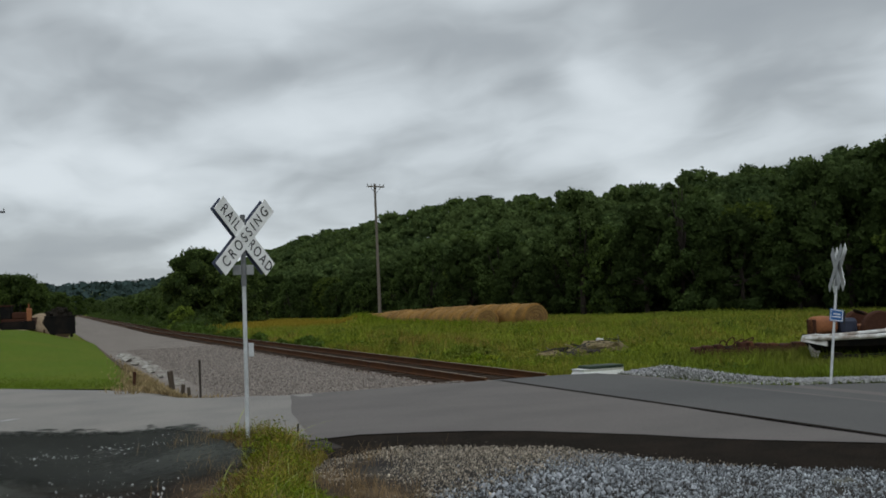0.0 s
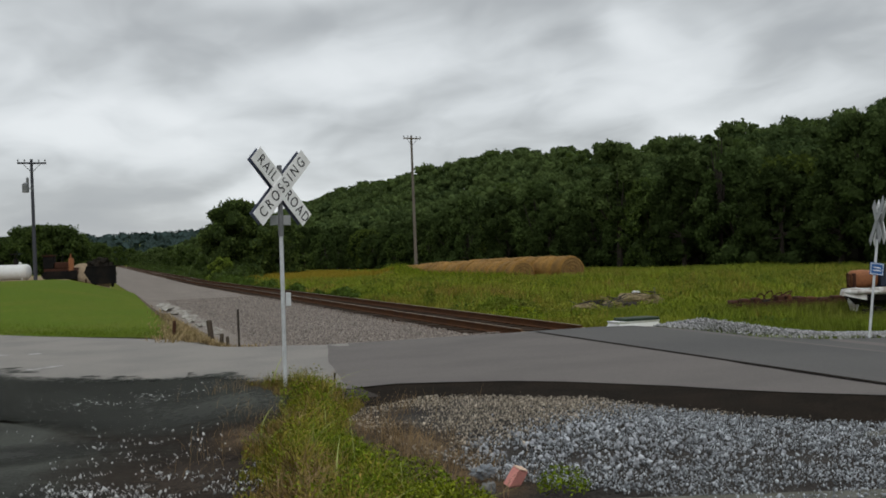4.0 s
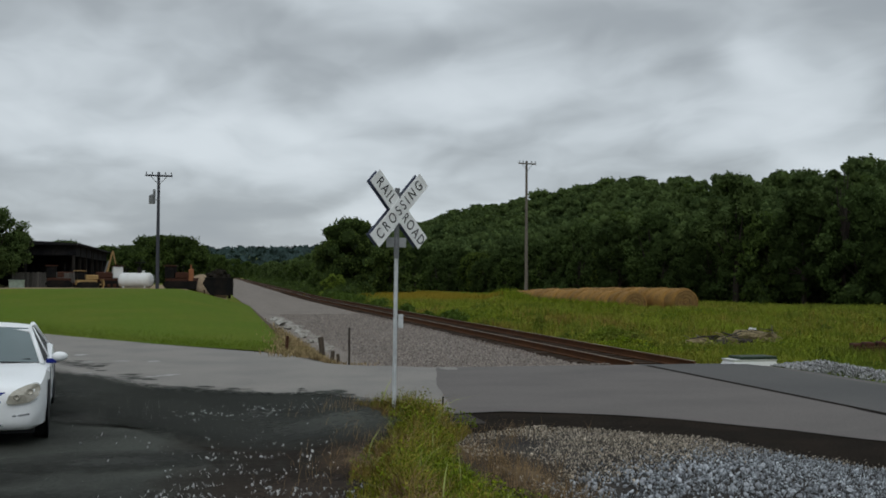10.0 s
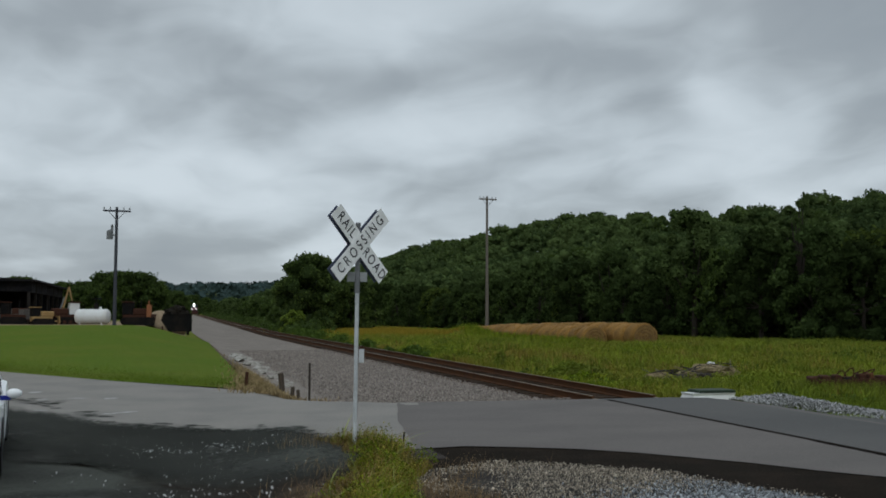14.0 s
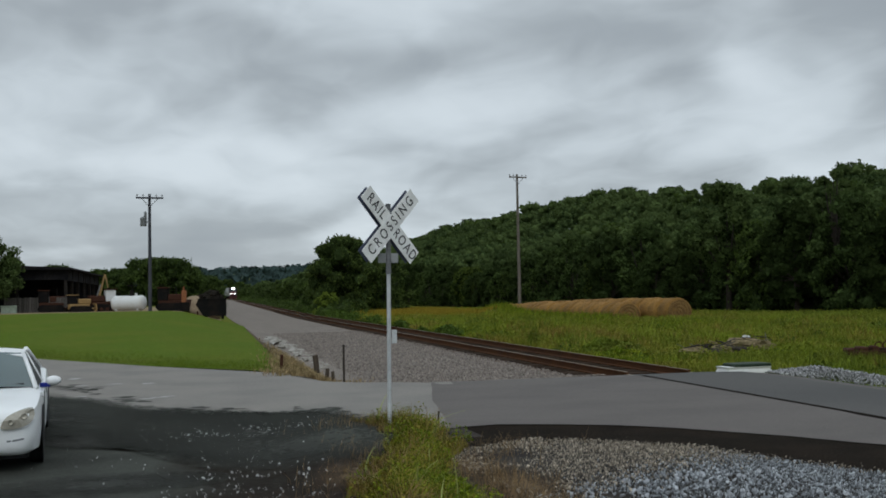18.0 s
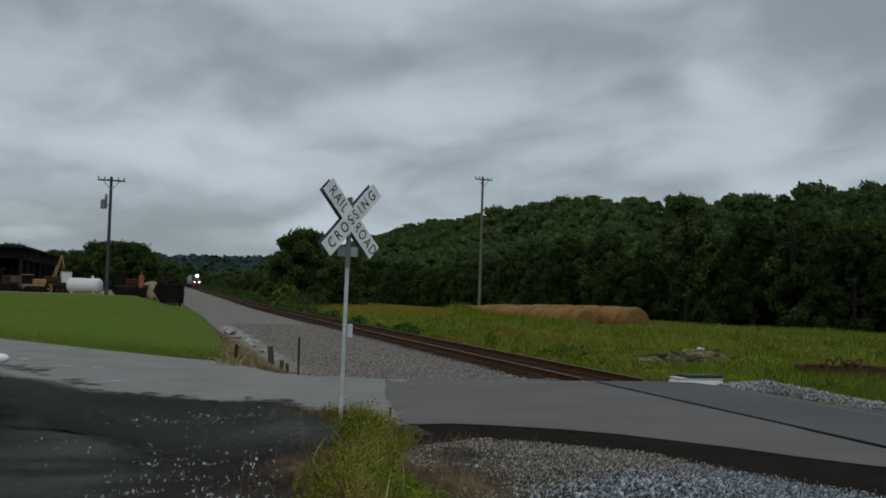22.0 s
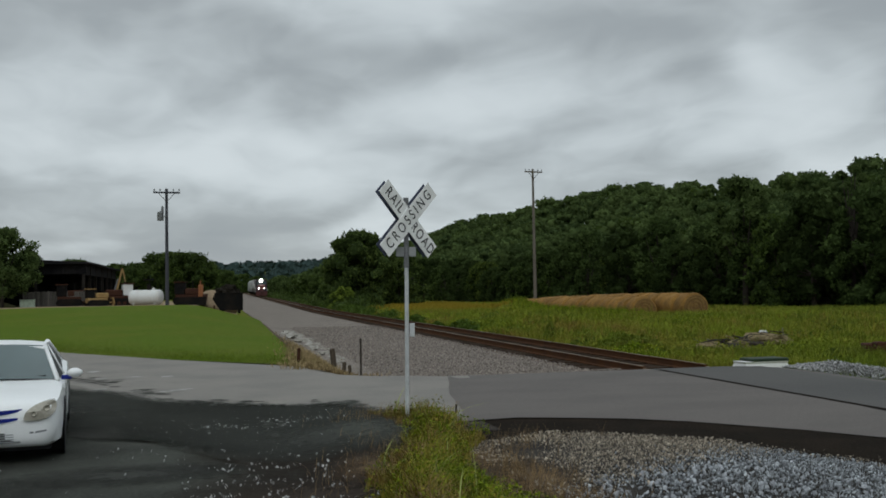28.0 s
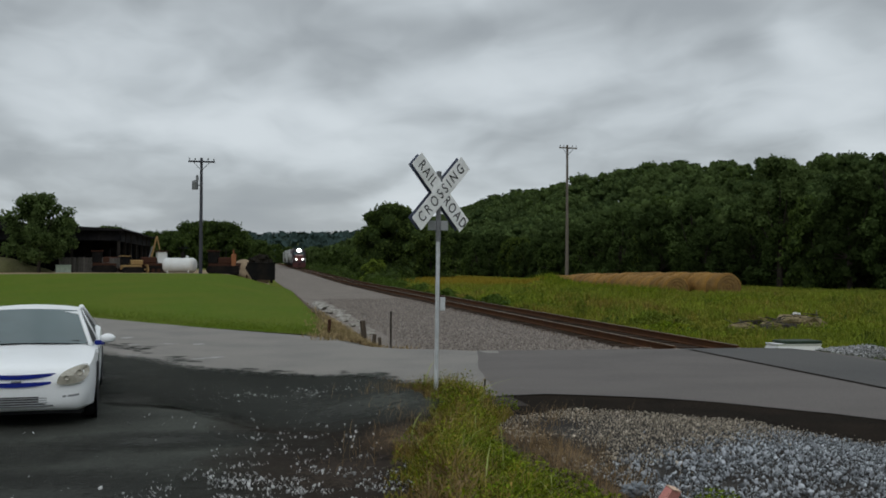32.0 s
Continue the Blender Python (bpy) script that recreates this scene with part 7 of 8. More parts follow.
def meadow():
    rng = np.random.default_rng(23)
    field = thing("meadow_grass", Matrix(), "tall uneven green and yellow meadow grass", "grass", kind="stuff")
    # thick verge beside the track and the road
    n = 110000
    y = 21.5 + 60 * rng.uniform(size=n) ** 1.5
    x = 11.4 + rng.uniform(size=n) ** 1.3 * (10 + 0.25 * (y - 21))
    ok = (y > np.interp(x, [11.4, 12.5, 13.5, 16, 20, 26], [22.4, 21.8, 20.9, 19.8, 18.5, 16]) + 0.2)
    x, y = x[ok], y[ok]
    d = np.array([noise.noise(Vector((a * 0.35, b * 0.2, 2.0))) for a, b in zip(x, y)])
    keep = rng.uniform(size=len(x)) < 0.75 + 0.6 * d
    x, y, d = x[keep], y[keep], d[keep]
    h = rng.uniform(0.08, 0.30, len(x)) * (1 + 0.5 * smooth01(32, 52, y)) * np.where((x > 24) & (y > 45) & (y < 61), 0.35, 1.0) * (1 + 1.1 * np.clip(d, -0.5, 0.8))
    broad = np.array([noise.noise(Vector((a * 0.16, b * 0.09, 7.0))) + 0.5 * noise.noise(Vector((a * 0.5, b * 0.3, 8.0))) for a, b in zip(x, y)])
    sel = broad + rng.normal(0, 0.14, len(x)) - 0.22 * np.exp(-((x - 11.4) / 0.7) ** 2)
    for s, m, nm in ((sel < -0.30, "weed", "straw_blades"), ((sel >= -0.30) & (sel < 0.12), "field_blade", "meadow_blades"), (sel >= 0.12, "weed_green", "green_meadow_blades")):
        v, f = blades(rng, x[s], y[s], land(x[s], y[s]) - 0.04, h[s], 0.005 + 0.00022 * y[s], 0.9, 2)
        raw_mesh(nm, v, f, m, field, kind="stuff")
    # the open field towards the woods
    n = 90000
    x, y = rng.uniform(19, 50, n), 24 + 46 * rng.uniform(size=n) ** 1.25
    d = np.array([noise.noise(Vector((a * 0.28, b * 0.16, 12.0))) + 0.6 * noise.noise(Vector((a * 0.9, b * 0.5, 3.0))) for a, b in zip(x, y)])
    ok = (x < 49 - 0.12 * (y - 40).clip(0)) & ((x < 24.5) | (x > 28.6) | (y < 55)) & (rng.uniform(size=n) < 0.7 + 0.5 * d)
    x, y, d = x[ok], y[ok], d[ok]
    h = rng.uniform(0.12, 0.34, len(x)) * (1 + 0.9 * np.clip(d, -0.5, 0.8))
    d = d + rng.normal(0, 0.2, len(x))
    for s, m, nm in ((d < -0.2, "weed", "dry_field_blades"), ((d >= -0.2) & (d < 0.12), "field_blade", "open_field_blades"), (d >= 0.12, "verge_blade", "dark_field_blades")):
        v, f = blades(rng, x[s], y[s], land(x[s], y[s]) - 0.04, h[s], 0.006 + 0.00028 * y[s], 0.9, 2)
        raw_mesh(nm, v, f, m, field, kind="stuff")
    # tall tufts, standing in drifts
    bx, by, bh, bt = [], [], [], []
    for i in range(520):
        cy = 23.5 + 48 * rng.uniform() ** 1.1
        cx = 12.2 + rng.uniform() * (9 + 0.45 * (cy - 21))
        drift = noise.noise(Vector((cx * 0.22, cy * 0.12, 21.0)))
        if drift < rng.uniform(-0.35, 0.25) or (cx > 24.3 and cy > 56):
            continue
        n = int(rng.uniform(40, 110))
        r, hh = rng.uniform(0.25, 0.8) * (1 + 0.012 * cy), rng.uniform(0.25, 0.58) * (1 + 0.5 * drift)
        bx.append(rng.normal(cx, r * 0.5, n))
        by.append(rng.normal(cy, r * 0.8, n))
        bh.append(hh * rng.uniform(0.5, 1.15, n))
        bt.append(np.full(n, rng.uniform()))
    x, y, h, tone = np.concatenate(bx), np.concatenate(by), np.concatenate(bh), np.concatenate(bt)
    for s, m, nm in ((tone < 0.55, "tuft_blade", "bright_tufts"), ((tone >= 0.55) & (tone < 0.8), "verge_blade", "dark_tufts"), (tone >= 0.8, "weed", "straw_tufts")):
        v, f = blades(rng, x[s], y[s], land(x[s], y[s]) - 0.05, h[s], 0.006 + 0.00026 * y[s], 0.8, 3)
        raw_mesh(nm, v, f, m, field, kind="stuff")
    # leafy weeds that stand out of the grass in loose patches
    cs, cd = [], []
    for i in range(330):
        cy = 22.5 + 42 * rng.uniform() ** 0.8
        cx = 11.9 + rng.uniform() ** 1.2 * (10 + 0.55 * (cy - 21))
        r, hh, n = rng.uniform(0.3, 1.0) * (1 + 0.6 * (cy > 40)), rng.uniform(0.15, 0.42) * (1 + 0.35 * (cy > 38)), int(rng.uniform(120, 330))
        a, q = rng.uniform(0, 6.283, n), np.sqrt(rng.uniform(size=n))
        px, py = cx + r * q * np.cos(a), cy + 1.6 * r * q * np.sin(a)
        c = np.stack([px, py, land(px, py) - 0.05 + hh * (1 - 0.7 * q ** 2) * rng.uniform(0.1, 1, n)], 1)
        (cs if rng.uniform() < 0.8 else cd).append(c)
    for c, m, nm in ((cs, "field_blade", "bright_weeds"), (cd, "meadow_weed", "dark_weeds")):
        v, f = leaf_quads(rng, np.concatenate(c), 0.045, 0.5)
        raw_mesh(nm, v, f, m, field, kind="stuff")
    # low ground in front of the implements
    n = 42000
    x = rng.uniform(13.5, 27, n)
    y = np.interp(x, [13.5, 16, 20, 27], [20.8, 19.3, 17.4, 14]) + rng.uniform(0.1, 1, n) ** 1.4 * 12
    v, f = blades(rng, x, y, land(x, y) - 0.04, rng.uniform(0.08, 0.32, n), np.full(n, 0.009), 0.5, 2)
    raw_mesh("roadside_blades", v, f, "verge_blade", field, kind="stuff")
    n = 9000
    x, y = rng.uniform(16.4, 20.6, n), rng.normal(24.2, 0.5, n) - 0.32 * (rng.uniform(size=n) - 0.5)
    y = y + 0.6 - 0.36 * (x - 18.7)
    v, f = blades(rng, x, y, land(x, y) - 0.04, rng.uniform(0.15, 0.58, n), np.full(n, 0.010), 0.7, 2)
    raw_mesh("implement_blades", v, f, "verge_blade", field, kind="stuff")
    # dark weeds beside the line towards the big tree
    n = 16000
    y = 48 + 80 * rng.uniform(size=n)
    x = 11.2 + np.abs(rng.normal(0, 0.9, n)) * (0.35 + 0.9 * smooth01(62, 108, y))
    lump = np.array([noise.noise(Vector((a * 0.7, b * 0.25, 3.0))) for a, b in zip(x, y)])
    z = land(x, y) - 0.05 + np.clip(0.16 + 0.75 * lump + 0.35 * smooth01(75, 115, y), 0.04, 1.1) * rng.uniform(0.05, 1, n)
    v, f = leaf_quads(rng, np.stack([x, y, z], 1), 0.10, 0.5)
    raw_mesh("trackside_weeds", v, f, "meadow_weed", field, kind="stuff")
    n = 15000
    y = 105 + 330 * rng.uniform(size=n) ** 1.3
    x = 11.3 + np.abs(rng.normal(0, 1.7, n))
    lump = np.array([noise.noise(Vector((a * 0.5, b * 0.12, 31.0))) for a, b in zip(x, y)])
    z = land(x, y) - 0.1 + np.clip(0.5 + 1.3 * lump + 0.28 * (x - 11.3), 0.15, 2.2) * rng.uniform(0.05, 1, n)
    v, f = leaf_quads(rng, np.stack([x, y, z], 1), 0.22, 0.5)
    raw_mesh("line_side_growth", v, f, "leaf_mid", field, kind="stuff")
    # round the bales and the far meadow
    n = 52000
    x, y = rng.uniform(13, 42, n), rng.uniform(48, 125, n)
    near = np.exp(-(((x - 23.6) / 1.6) ** 2)) * (y < 96)
    h = rng.uniform(0.10, 0.26, n) * (1 + 0.4 * near) * np.where((x > 24.5) & (x < 31) & (y < 61), 0.3, 1.0)
    v, f = blades(rng, x, y, land(x, y) - 0.04, h, np.full(n, 0.025), 0.4, 2)
    raw_mesh("far_meadow_blades", v, f, "field_blade", field, kind="stuff")
    n = 9000
    x, y = rng.normal(21.5, 3.0, n), rng.uniform(84, 128, n)
    v, f = blades(rng, x, y, land(x, y) - 0.02, rng.uniform(0.2, 0.4, n), np.full(n, 0.06), 0.4, 2)
    raw_mesh("golden_blades", v, f, "golden", field, kind="stuff")
    n = 5000
    t = rng.uniform(size=n)
    x, y = 23.5 + 1.0 * t + rng.normal(0, 0.6, n), 57.5 + 31 * t
    v, f = blades(rng, x, y, land(x, y) - 0.04, rng.uniform(0.25, 0.75, n), np.full(n, 0.02), 0.6, 2)
    raw_mesh("bale_side_blades", v, f, "weed_green", field, kind="stuff")
    n = 1800
    x, y = rng.uniform(22.8, 27.8, n), 56.2 + rng.normal(0, 0.6, n) - 0.9 * (rng.uniform(size=n))
    v, f = blades(rng, x, y, land(x, y) - 0.04, rng.uniform(0.15, 0.5, n), np.full(n, 0.02), 0.4, 2)
    raw_mesh("bale_end_blades", v, f, "field_blade", field, kind="stuff")


M["tuft_blade"] = mat("tuft_blade", (0.195, 0.235, 0.022), 0.8, scale=0.2, fine=5, var=0.3, tint=(0.16, 0.215, 0.018), stain=0.7, bump=0, isl=0.3, spec=0.1)
M["verge_blade"] = mat("verge_blade", (0.115, 0.155, 0.016), 0.8, scale=0.3, fine=5, var=0.3, tint=(0.15, 0.15, 0.03), stain=0.7, bump=0, isl=0.3, spec=0.08)
M["meadow_weed"] = mat("meadow_weed", (0.065, 0.105, 0.016), 0.8, scale=0.6, fine=5, var=0.3, bump=0, isl=0.35, spec=0.08)
meadow()


def lawn_edges():
    rng = np.random.default_rng(29)
    g = thing("lawn_blades", Matrix(), "short mown lawn grass with a ragged edge", "grass", kind="stuff")
    n = 14000
    t = rng.uniform(size=n) ** 0.8
    x = np.interp(t, [0, 0.3, 0.6, 1], [-7, -4.9, -1.4, 1.9])
    y = np.interp(t, [0, 0.3, 0.6, 1], [36.4, 33.5, 28.7, 25.1]) + np.abs(rng.normal(0, 2.2, n)) + 0.05
    k = x < 2.05
    v, f = blades(rng, x[k], y[k], land(x[k], y[k]) - 0.02, rng.uniform(0.03, 0.07, k.sum()), np.full(k.sum(), 0.009), 0.6, 2)
    raw_mesh("edge_blades", v, f, "lawn_blade", g, kind="stuff")
    # dry grass in the ditch
    dry = thing("dry_grass", Matrix(), "straw-coloured dry grass along the ditch", "grass", kind="stuff")
    n = 5200
    y = 23.6 + np.abs(rng.normal(0, 9.0, n)) * rng.uniform(size=n)
    x = 2.2 + 0.010 * (y - 24) + rng.normal(0, 0.34, n) * np.interp(y, [23, 26, 40], [1.3, 1.0, 0.7]) + 0.25 * (24.8 - y).clip(0, 1.2)
    v, f = blades(rng, x, y, land(x, y), rng.uniform(0.05, 0.17, n), np.full(n, 0.012), 1.0, 2)
    raw_mesh("straw_blades", v, f, "ditch_straw", dry, kind="stuff")


M["ditch_straw"] = mat("ditch_straw", (0.30, 0.225, 0.12), 0.9, scale=1.2, fine=12, var=0.3, tint=(0.16, 0.13, 0.05), stain=0.8, bump=0, isl=0.4, spec=0.08)
M["lawn_blade"] = mat("lawn_blade", (0.105, 0.145, 0.013), 0.85, scale=0.3, fine=6, var=0.25, tint=(0.11, 0.14, 0.03), bump=0, isl=0.3, spec=0.1)
lawn_edges()
M["dry_soil"] = M["tan_earth"]
M["worn_white"] = mat("worn_marking", (0.36, 0.35, 0.33), 0.9, scale=6, fine=40, var=0.2, tint=(0.19, 0.185, 0.175), stain=0.9, bump=0.2)
# brown soil, with the ditch's line of shade painted in as a darker tone
M["ditch_soil"] = mat("ditch_soil", (0.125, 0.097, 0.068), 0.95, scale=1.5, fine=12, var=0.4, tint=(0.055, 0.043, 0.030), stain=0.9, bump=0.8, dist=0.03, spec=0.05)
sheet("ditch_soil", [(2.0, 27), (2.9, 26.5), (3.35, 28), (3.3, 36), (3.1, 45), (2.8, 63), (2.05, 63), (2.0, 45)], "ditch_soil", -0.004, "brown soil along the ditch, darkened in colour for the ditch's shade", "soil", 1.0)
sheet("dry_soil", [(1.95, 24.6), (2.6, 23.9), (3.5, 22.5), (3.7, 23.6), (3.2, 26), (2.9, 30), (2.45, 30), (1.95, 27)], "dry_soil", -0.008, "dry tan soil at the end of the ditch", "soil", 0.7)

# saplings and bushes along the verge
def soft_bush(name, x, y, wide, high, n, size, material, label, seed):
    """A small open bush: a few stems and a loose cloud of leaves, thinner towards its rim."""
    rng = np.random.default_rng(seed)
    t = thing(name, pose(x, y, ground_at(x, y)), label, "bush")
    bm = B()
    for i in range(5):
        a = rng.uniform(0, 6.283)
        tube(bm, (0.05 * math.cos(a), 0.05 * math.sin(a), -0.05), (wide * 0.25 * math.cos(a), wide * 0.25 * math.sin(a), high * rng.uniform(0.5, 0.85)), 0.012, 0.004, 5)
    part("stem", bm, "bark", t)
    c = np.stack([rng.normal(0, wide * 0.24, n), rng.normal(0, wide * 0.24, n), np.zeros(n)], 1)
    r = np.hypot(c[:, 0], c[:, 1]) / (wide * 0.5)
    lump = np.array([noise.noise(Vector((a * 3 / wide, b * 3 / wide, seed))) for a, b, _ in c])
    c[:, 2] = high * np.clip(1 - 0.7 * r ** 1.5 + 0.35 * lump, 0.1, 1.1) * rng.uniform(0.05, 1, n) ** 0.7
    v, f = leaf_quads(rng, c, size, 0.5)
    raw_mesh("leaves", v, f, material, t, kind="stuff")
    return t


soft_bush("sapling", 11.75, 37.0, 0.55, 0.85, 900, 0.035, "verge_blade", "small dark green sapling in the verge", 101)
soft_bush("bush", 13.0, 32.5, 2.6, 0.55, 3000, 0.045, "verge_blade", "low dark green bush in the verge", 102)
soft_bush("bush", 12.5, 30.6, 1.9, 0.42, 2000, 0.045, "weed_green", "low fresh green bush in the verge", 103)
soft_bush("bush", 16.9, 26.2, 1.4, 0.42, 1700, 0.04, "meadow_weed", "low green weeds before the rusty implement", 104)

# rough road markings and worn patches on the west road
for k, (x, y, w, d, a) in enumerate(((-2.93, 25.0, 0.30, 0.30, 4), (-2.54, 22.83, 0.34, 0.14, 5), (-1.87, 22.98, 0.46, 0.16, 4), (-1.2, 22.83, 0.30, 0.22, 8), (-0.81, 19.54, 0.62, 0.14, 38), (-2.28, 20.21, 0.28, 0.12, 0), (-1.05, 19.3, 0.3, 0.1, 10))):
    bm = B()
    n = 14
    rngk = random.Random(k)
    pts = [(x + w * 0.5 * math.cos(2 * math.pi * i / n) * rngk.uniform(0.6, 1.1) , y + d * math.sin(2 * math.pi * i / n) * rngk.uniform(0.6, 1.2) + (0.35 * w * math.cos(2 * math.pi * i / n) * math.tan(radians(a)))) for i in range(n)]
    bm.faces.new([bm.verts.new((px, py, float(land(px, py)) + 0.004)) for px, py in pts])
    tagged(link("worn_patch", bm, "worn_white"), "worn pale marking on the road surface", "road marking", "worn markings", "structure")


# ragged border between the lot and the road, and the golden end of the meadow
def blob_patch(name, x, y, w, d, turn, material, lift, label, seed, category="patch"):
    n = 56
    bm = B()
    c, s = math.cos(radians(turn)), math.sin(radians(turn))
    rings = []
    for q in (0.12, 0.25, 0.37, 0.5, 0.62, 0.75, 0.87, 1.0):
        ring = []
        for i in range(n):
            a = 2 * math.pi * i / n
            px, py = q * math.cos(a), q * math.sin(a)
            ring.append(bm.verts.new((px, py, float(land(x + c * px * w - s * py * d, y + s * px * w + c * py * d)) + lift)))
        rings.append(ring)
    mid = bm.verts.new((0, 0, float(land(x, y)) + lift))
    for i in range(n):
        j = (i + 1) % n
        bm.faces.new((mid, rings[0][i], rings[0][j]))
        for p, q in zip(rings, rings[1:]):
            bm.faces.new((p[i], q[i], q[j], p[j]))
    ob = tagged(link(name, bm, material), label, category, "", "structure")
    ob.matrix_world = pose(x, y, 0, 0, 0, turn) @ Matrix.Diagonal((w, d, 1, 1))
    return ob


def border_crumbs():
    """Crumbled edge: many small flat blots of dark asphalt thinning out over the pale road."""
    rng = np.random.default_rng(61)
    n = 500
    u = rng.uniform(size=n)
    x = np.interp(u, [0, 0.35, 0.6, 0.8, 1], [-6.0, -2.6, -0.9, 0.8, 2.1])
    y = np.interp(u, [0, 0.35, 0.6, 0.8, 1], [26.4, 21.8, 17.9, 16.5, 15.8]) + np.abs(rng.normal(0, 0.55, n)) * np.interp(u, [0, 0.5, 1], [1.3, 1.0, 0.5])
    keep = np.array([noise.noise(Vector((a * 0.9, b * 0.9, 4.0))) for a, b in zip(x, y)]) > -0.12
    x, y = x[keep], y[keep]
    r = rng.uniform(0.02, 0.10, len(x))
    V, F = [], []
    for k, (a, b, q) in enumerate(zip(x, y, r)):
        m = 7
        z = float(land(a, b)) + 0.003 + 0.0000015 * k
        V += [(a + q * 1.6 * rng.uniform(0.5, 1.2) * math.cos(6.283 * i / m), b + q * rng.uniform(0.5, 1.2) * math.sin(6.283 * i / m), z) for i in range(m)]
        F += [(7 * k, 7 * k + i, 7 * k + i + 1) for i in range(1, m - 1)]
    raw_mesh("asphalt_crumbs", V, F, "lot", None, "crumbled dark asphalt thinning out over the pale road", "asphalt crumbs", "stuff")


M["brown_litter"] = mat("brown_litter", (0.125, 0.088, 0.055), 0.95, scale=3, fine=40, var=0.5, tint=(0.06, 0.042, 0.028), stain=0.8, bump=1.0, dist=0.02, spec=0.04)
M["soft_litter"] = soft(M["brown_litter"])
for k, (x, y, w, d) in enumerate(((2.85, 9.3, 0.6, 1.5), (2.6, 10.9, 0.6, 1.0), (2.75, 7.7, 0.6, 1.0), (1.5, 10.6, 0.5, 0.9))):
    blob_patch("litter_patch", x, y, w, d, 0, "soft_litter", 0.012 + 0.0006 * k, "dry brown grass litter beside the weeds", 80 + k, "soil")
M["oily_asphalt"] = mat("oily_asphalt", (0.027, 0.028, 0.024), 0.85, spec=0.1, scale=1.2, fine=34, var=0.5, tint=(0.050, 0.052, 0.045), stain=0.7, bump=0.6, dist=0.012)
M["soft_oil"] = soft(M["oily_asphalt"])
M["soft_stain"], M["soft_worn"], M["soft_lot"], M["soft_golden"] = soft(M["stain_dark"]), soft(M["lot_worn"]), soft(M["lot"]), soft(M["golden"])
border_crumbs()
for k, (x, y, w, d, a) in enumerate(((-2.6, 18.2, 1.0, 0.45, 10), (-1.5, 16.4, 1.2, 0.7, 5), (-2.4, 16.4, 0.9, 0.4, 12), (0.3, 15.9, 1.5, 0.7, -10), (-0.9, 14.9, 1.4, 0.6, 0), (1.3, 15.2, 0.8, 0.5, -20))):
    blob_patch("worn_patch", x, y, w, d, a, "soft_worn", 0.014 + 0.0006 * k, "greyish worn patch in the dark lot", 40 + k, "asphalt patch")
for k, (x, y, w, d, a) in enumerate(((1.1, 12.6, 1.7, 2.0, 0), (0.8, 9.6, 1.5, 2.2, 0), (0.3, 14.3, 1.8, 0.9, -20), (-1.7, 9.0, 1.7, 1.3, 0), (-3.3, 10.8, 1.8, 1.0, 10), (-1.0, 11.6, 1.3, 0.7, 0), (-2.2, 7.6, 1.6, 1.0, 0))):
    blob_patch("stain_patch", x, y, w, d, a, "soft_stain" if k < 3 else "soft_oil", 0.002 + 0.0006 * k, "blackish brown earth over the lot", 140 + k, "earth")
# the lot's edge fading out over the pale road
for k, q in enumerate(np.linspace(0.6, 10.4, 26)):
    i = min(int(q), len(LOT_EDGE) - 2)
    a, b = Vector(LOT_EDGE[i]), Vector(LOT_EDGE[i + 1])
    p, along = a.lerp(b, q - i), (b - a).normalized()
    p = p + Vector((along.y, -along.x)) * 1.32
    blob_patch("fading_edge", p.x, p.y, 1.7, 1.75, math.degrees(math.atan2(along.y, along.x)), "soft_lot", 0.012 + 0.0003 * k, "dark asphalt thinning out over the pale road", 60 + k, "asphalt edge")
blob_patch("golden_grass", 22.5, 104, 10.0, 36.0, 8, "soft_golden", -0.01, "golden dry grass at the far end of the meadow", 77, "grass")


# ---- the train ----
M.update({
    "loco_blue": mat("dark_locomotive_paint", (0.030, 0.024, 0.032), 0.5, scale=1, fine=12, var=0.2, tint=(0.075, 0.035, 0.03), bump=0.05),
    "loco_red": mat("dull_red_paint", (0.085, 0.028, 0.026), 0.5, scale=1, fine=12, var=0.2, bump=0.05),
    "loco_grey": mat("grey_locomotive_paint", (0.17, 0.16, 0.16), 0.55, scale=1, fine=12, var=0.15, bump=0.05),
    "car_grey": mat("pale_freight_car", (0.42, 0.43, 0.42), 0.6, scale=0.7, fine=8, var=0.1, tint=(0.26, 0.24, 0.22), bump=0.1),
    "headlight": mat("headlight", (1.0, 0.97, 0.90), 0.3, var=0.0, bump=0.0, emit=50.0),
    "ditch_light": mat("ditch_light", (1.0, 0.94, 0.84), 0.3, var=0.0, bump=0.0, emit=14.0),
})


def bogie(parent, y):
    part("bogie_frame", box(B(), -1.2, 1.2, y - 1.5, y + 1.5, 0.45, 0.95, 0.05), "black_iron", parent)
    for d in (-1.1, 1.1):
        for s in (-1, 1):
            part("wheel", lathe(B(), [(0.05, -0.07), (0.48, -0.07), (0.5, 0.0), (0.46, 0.07), (0.05, 0.07)], 18, pose(s * 0.72, y + d, 0.5, 0, 90, 0)), "rust_rail", parent)


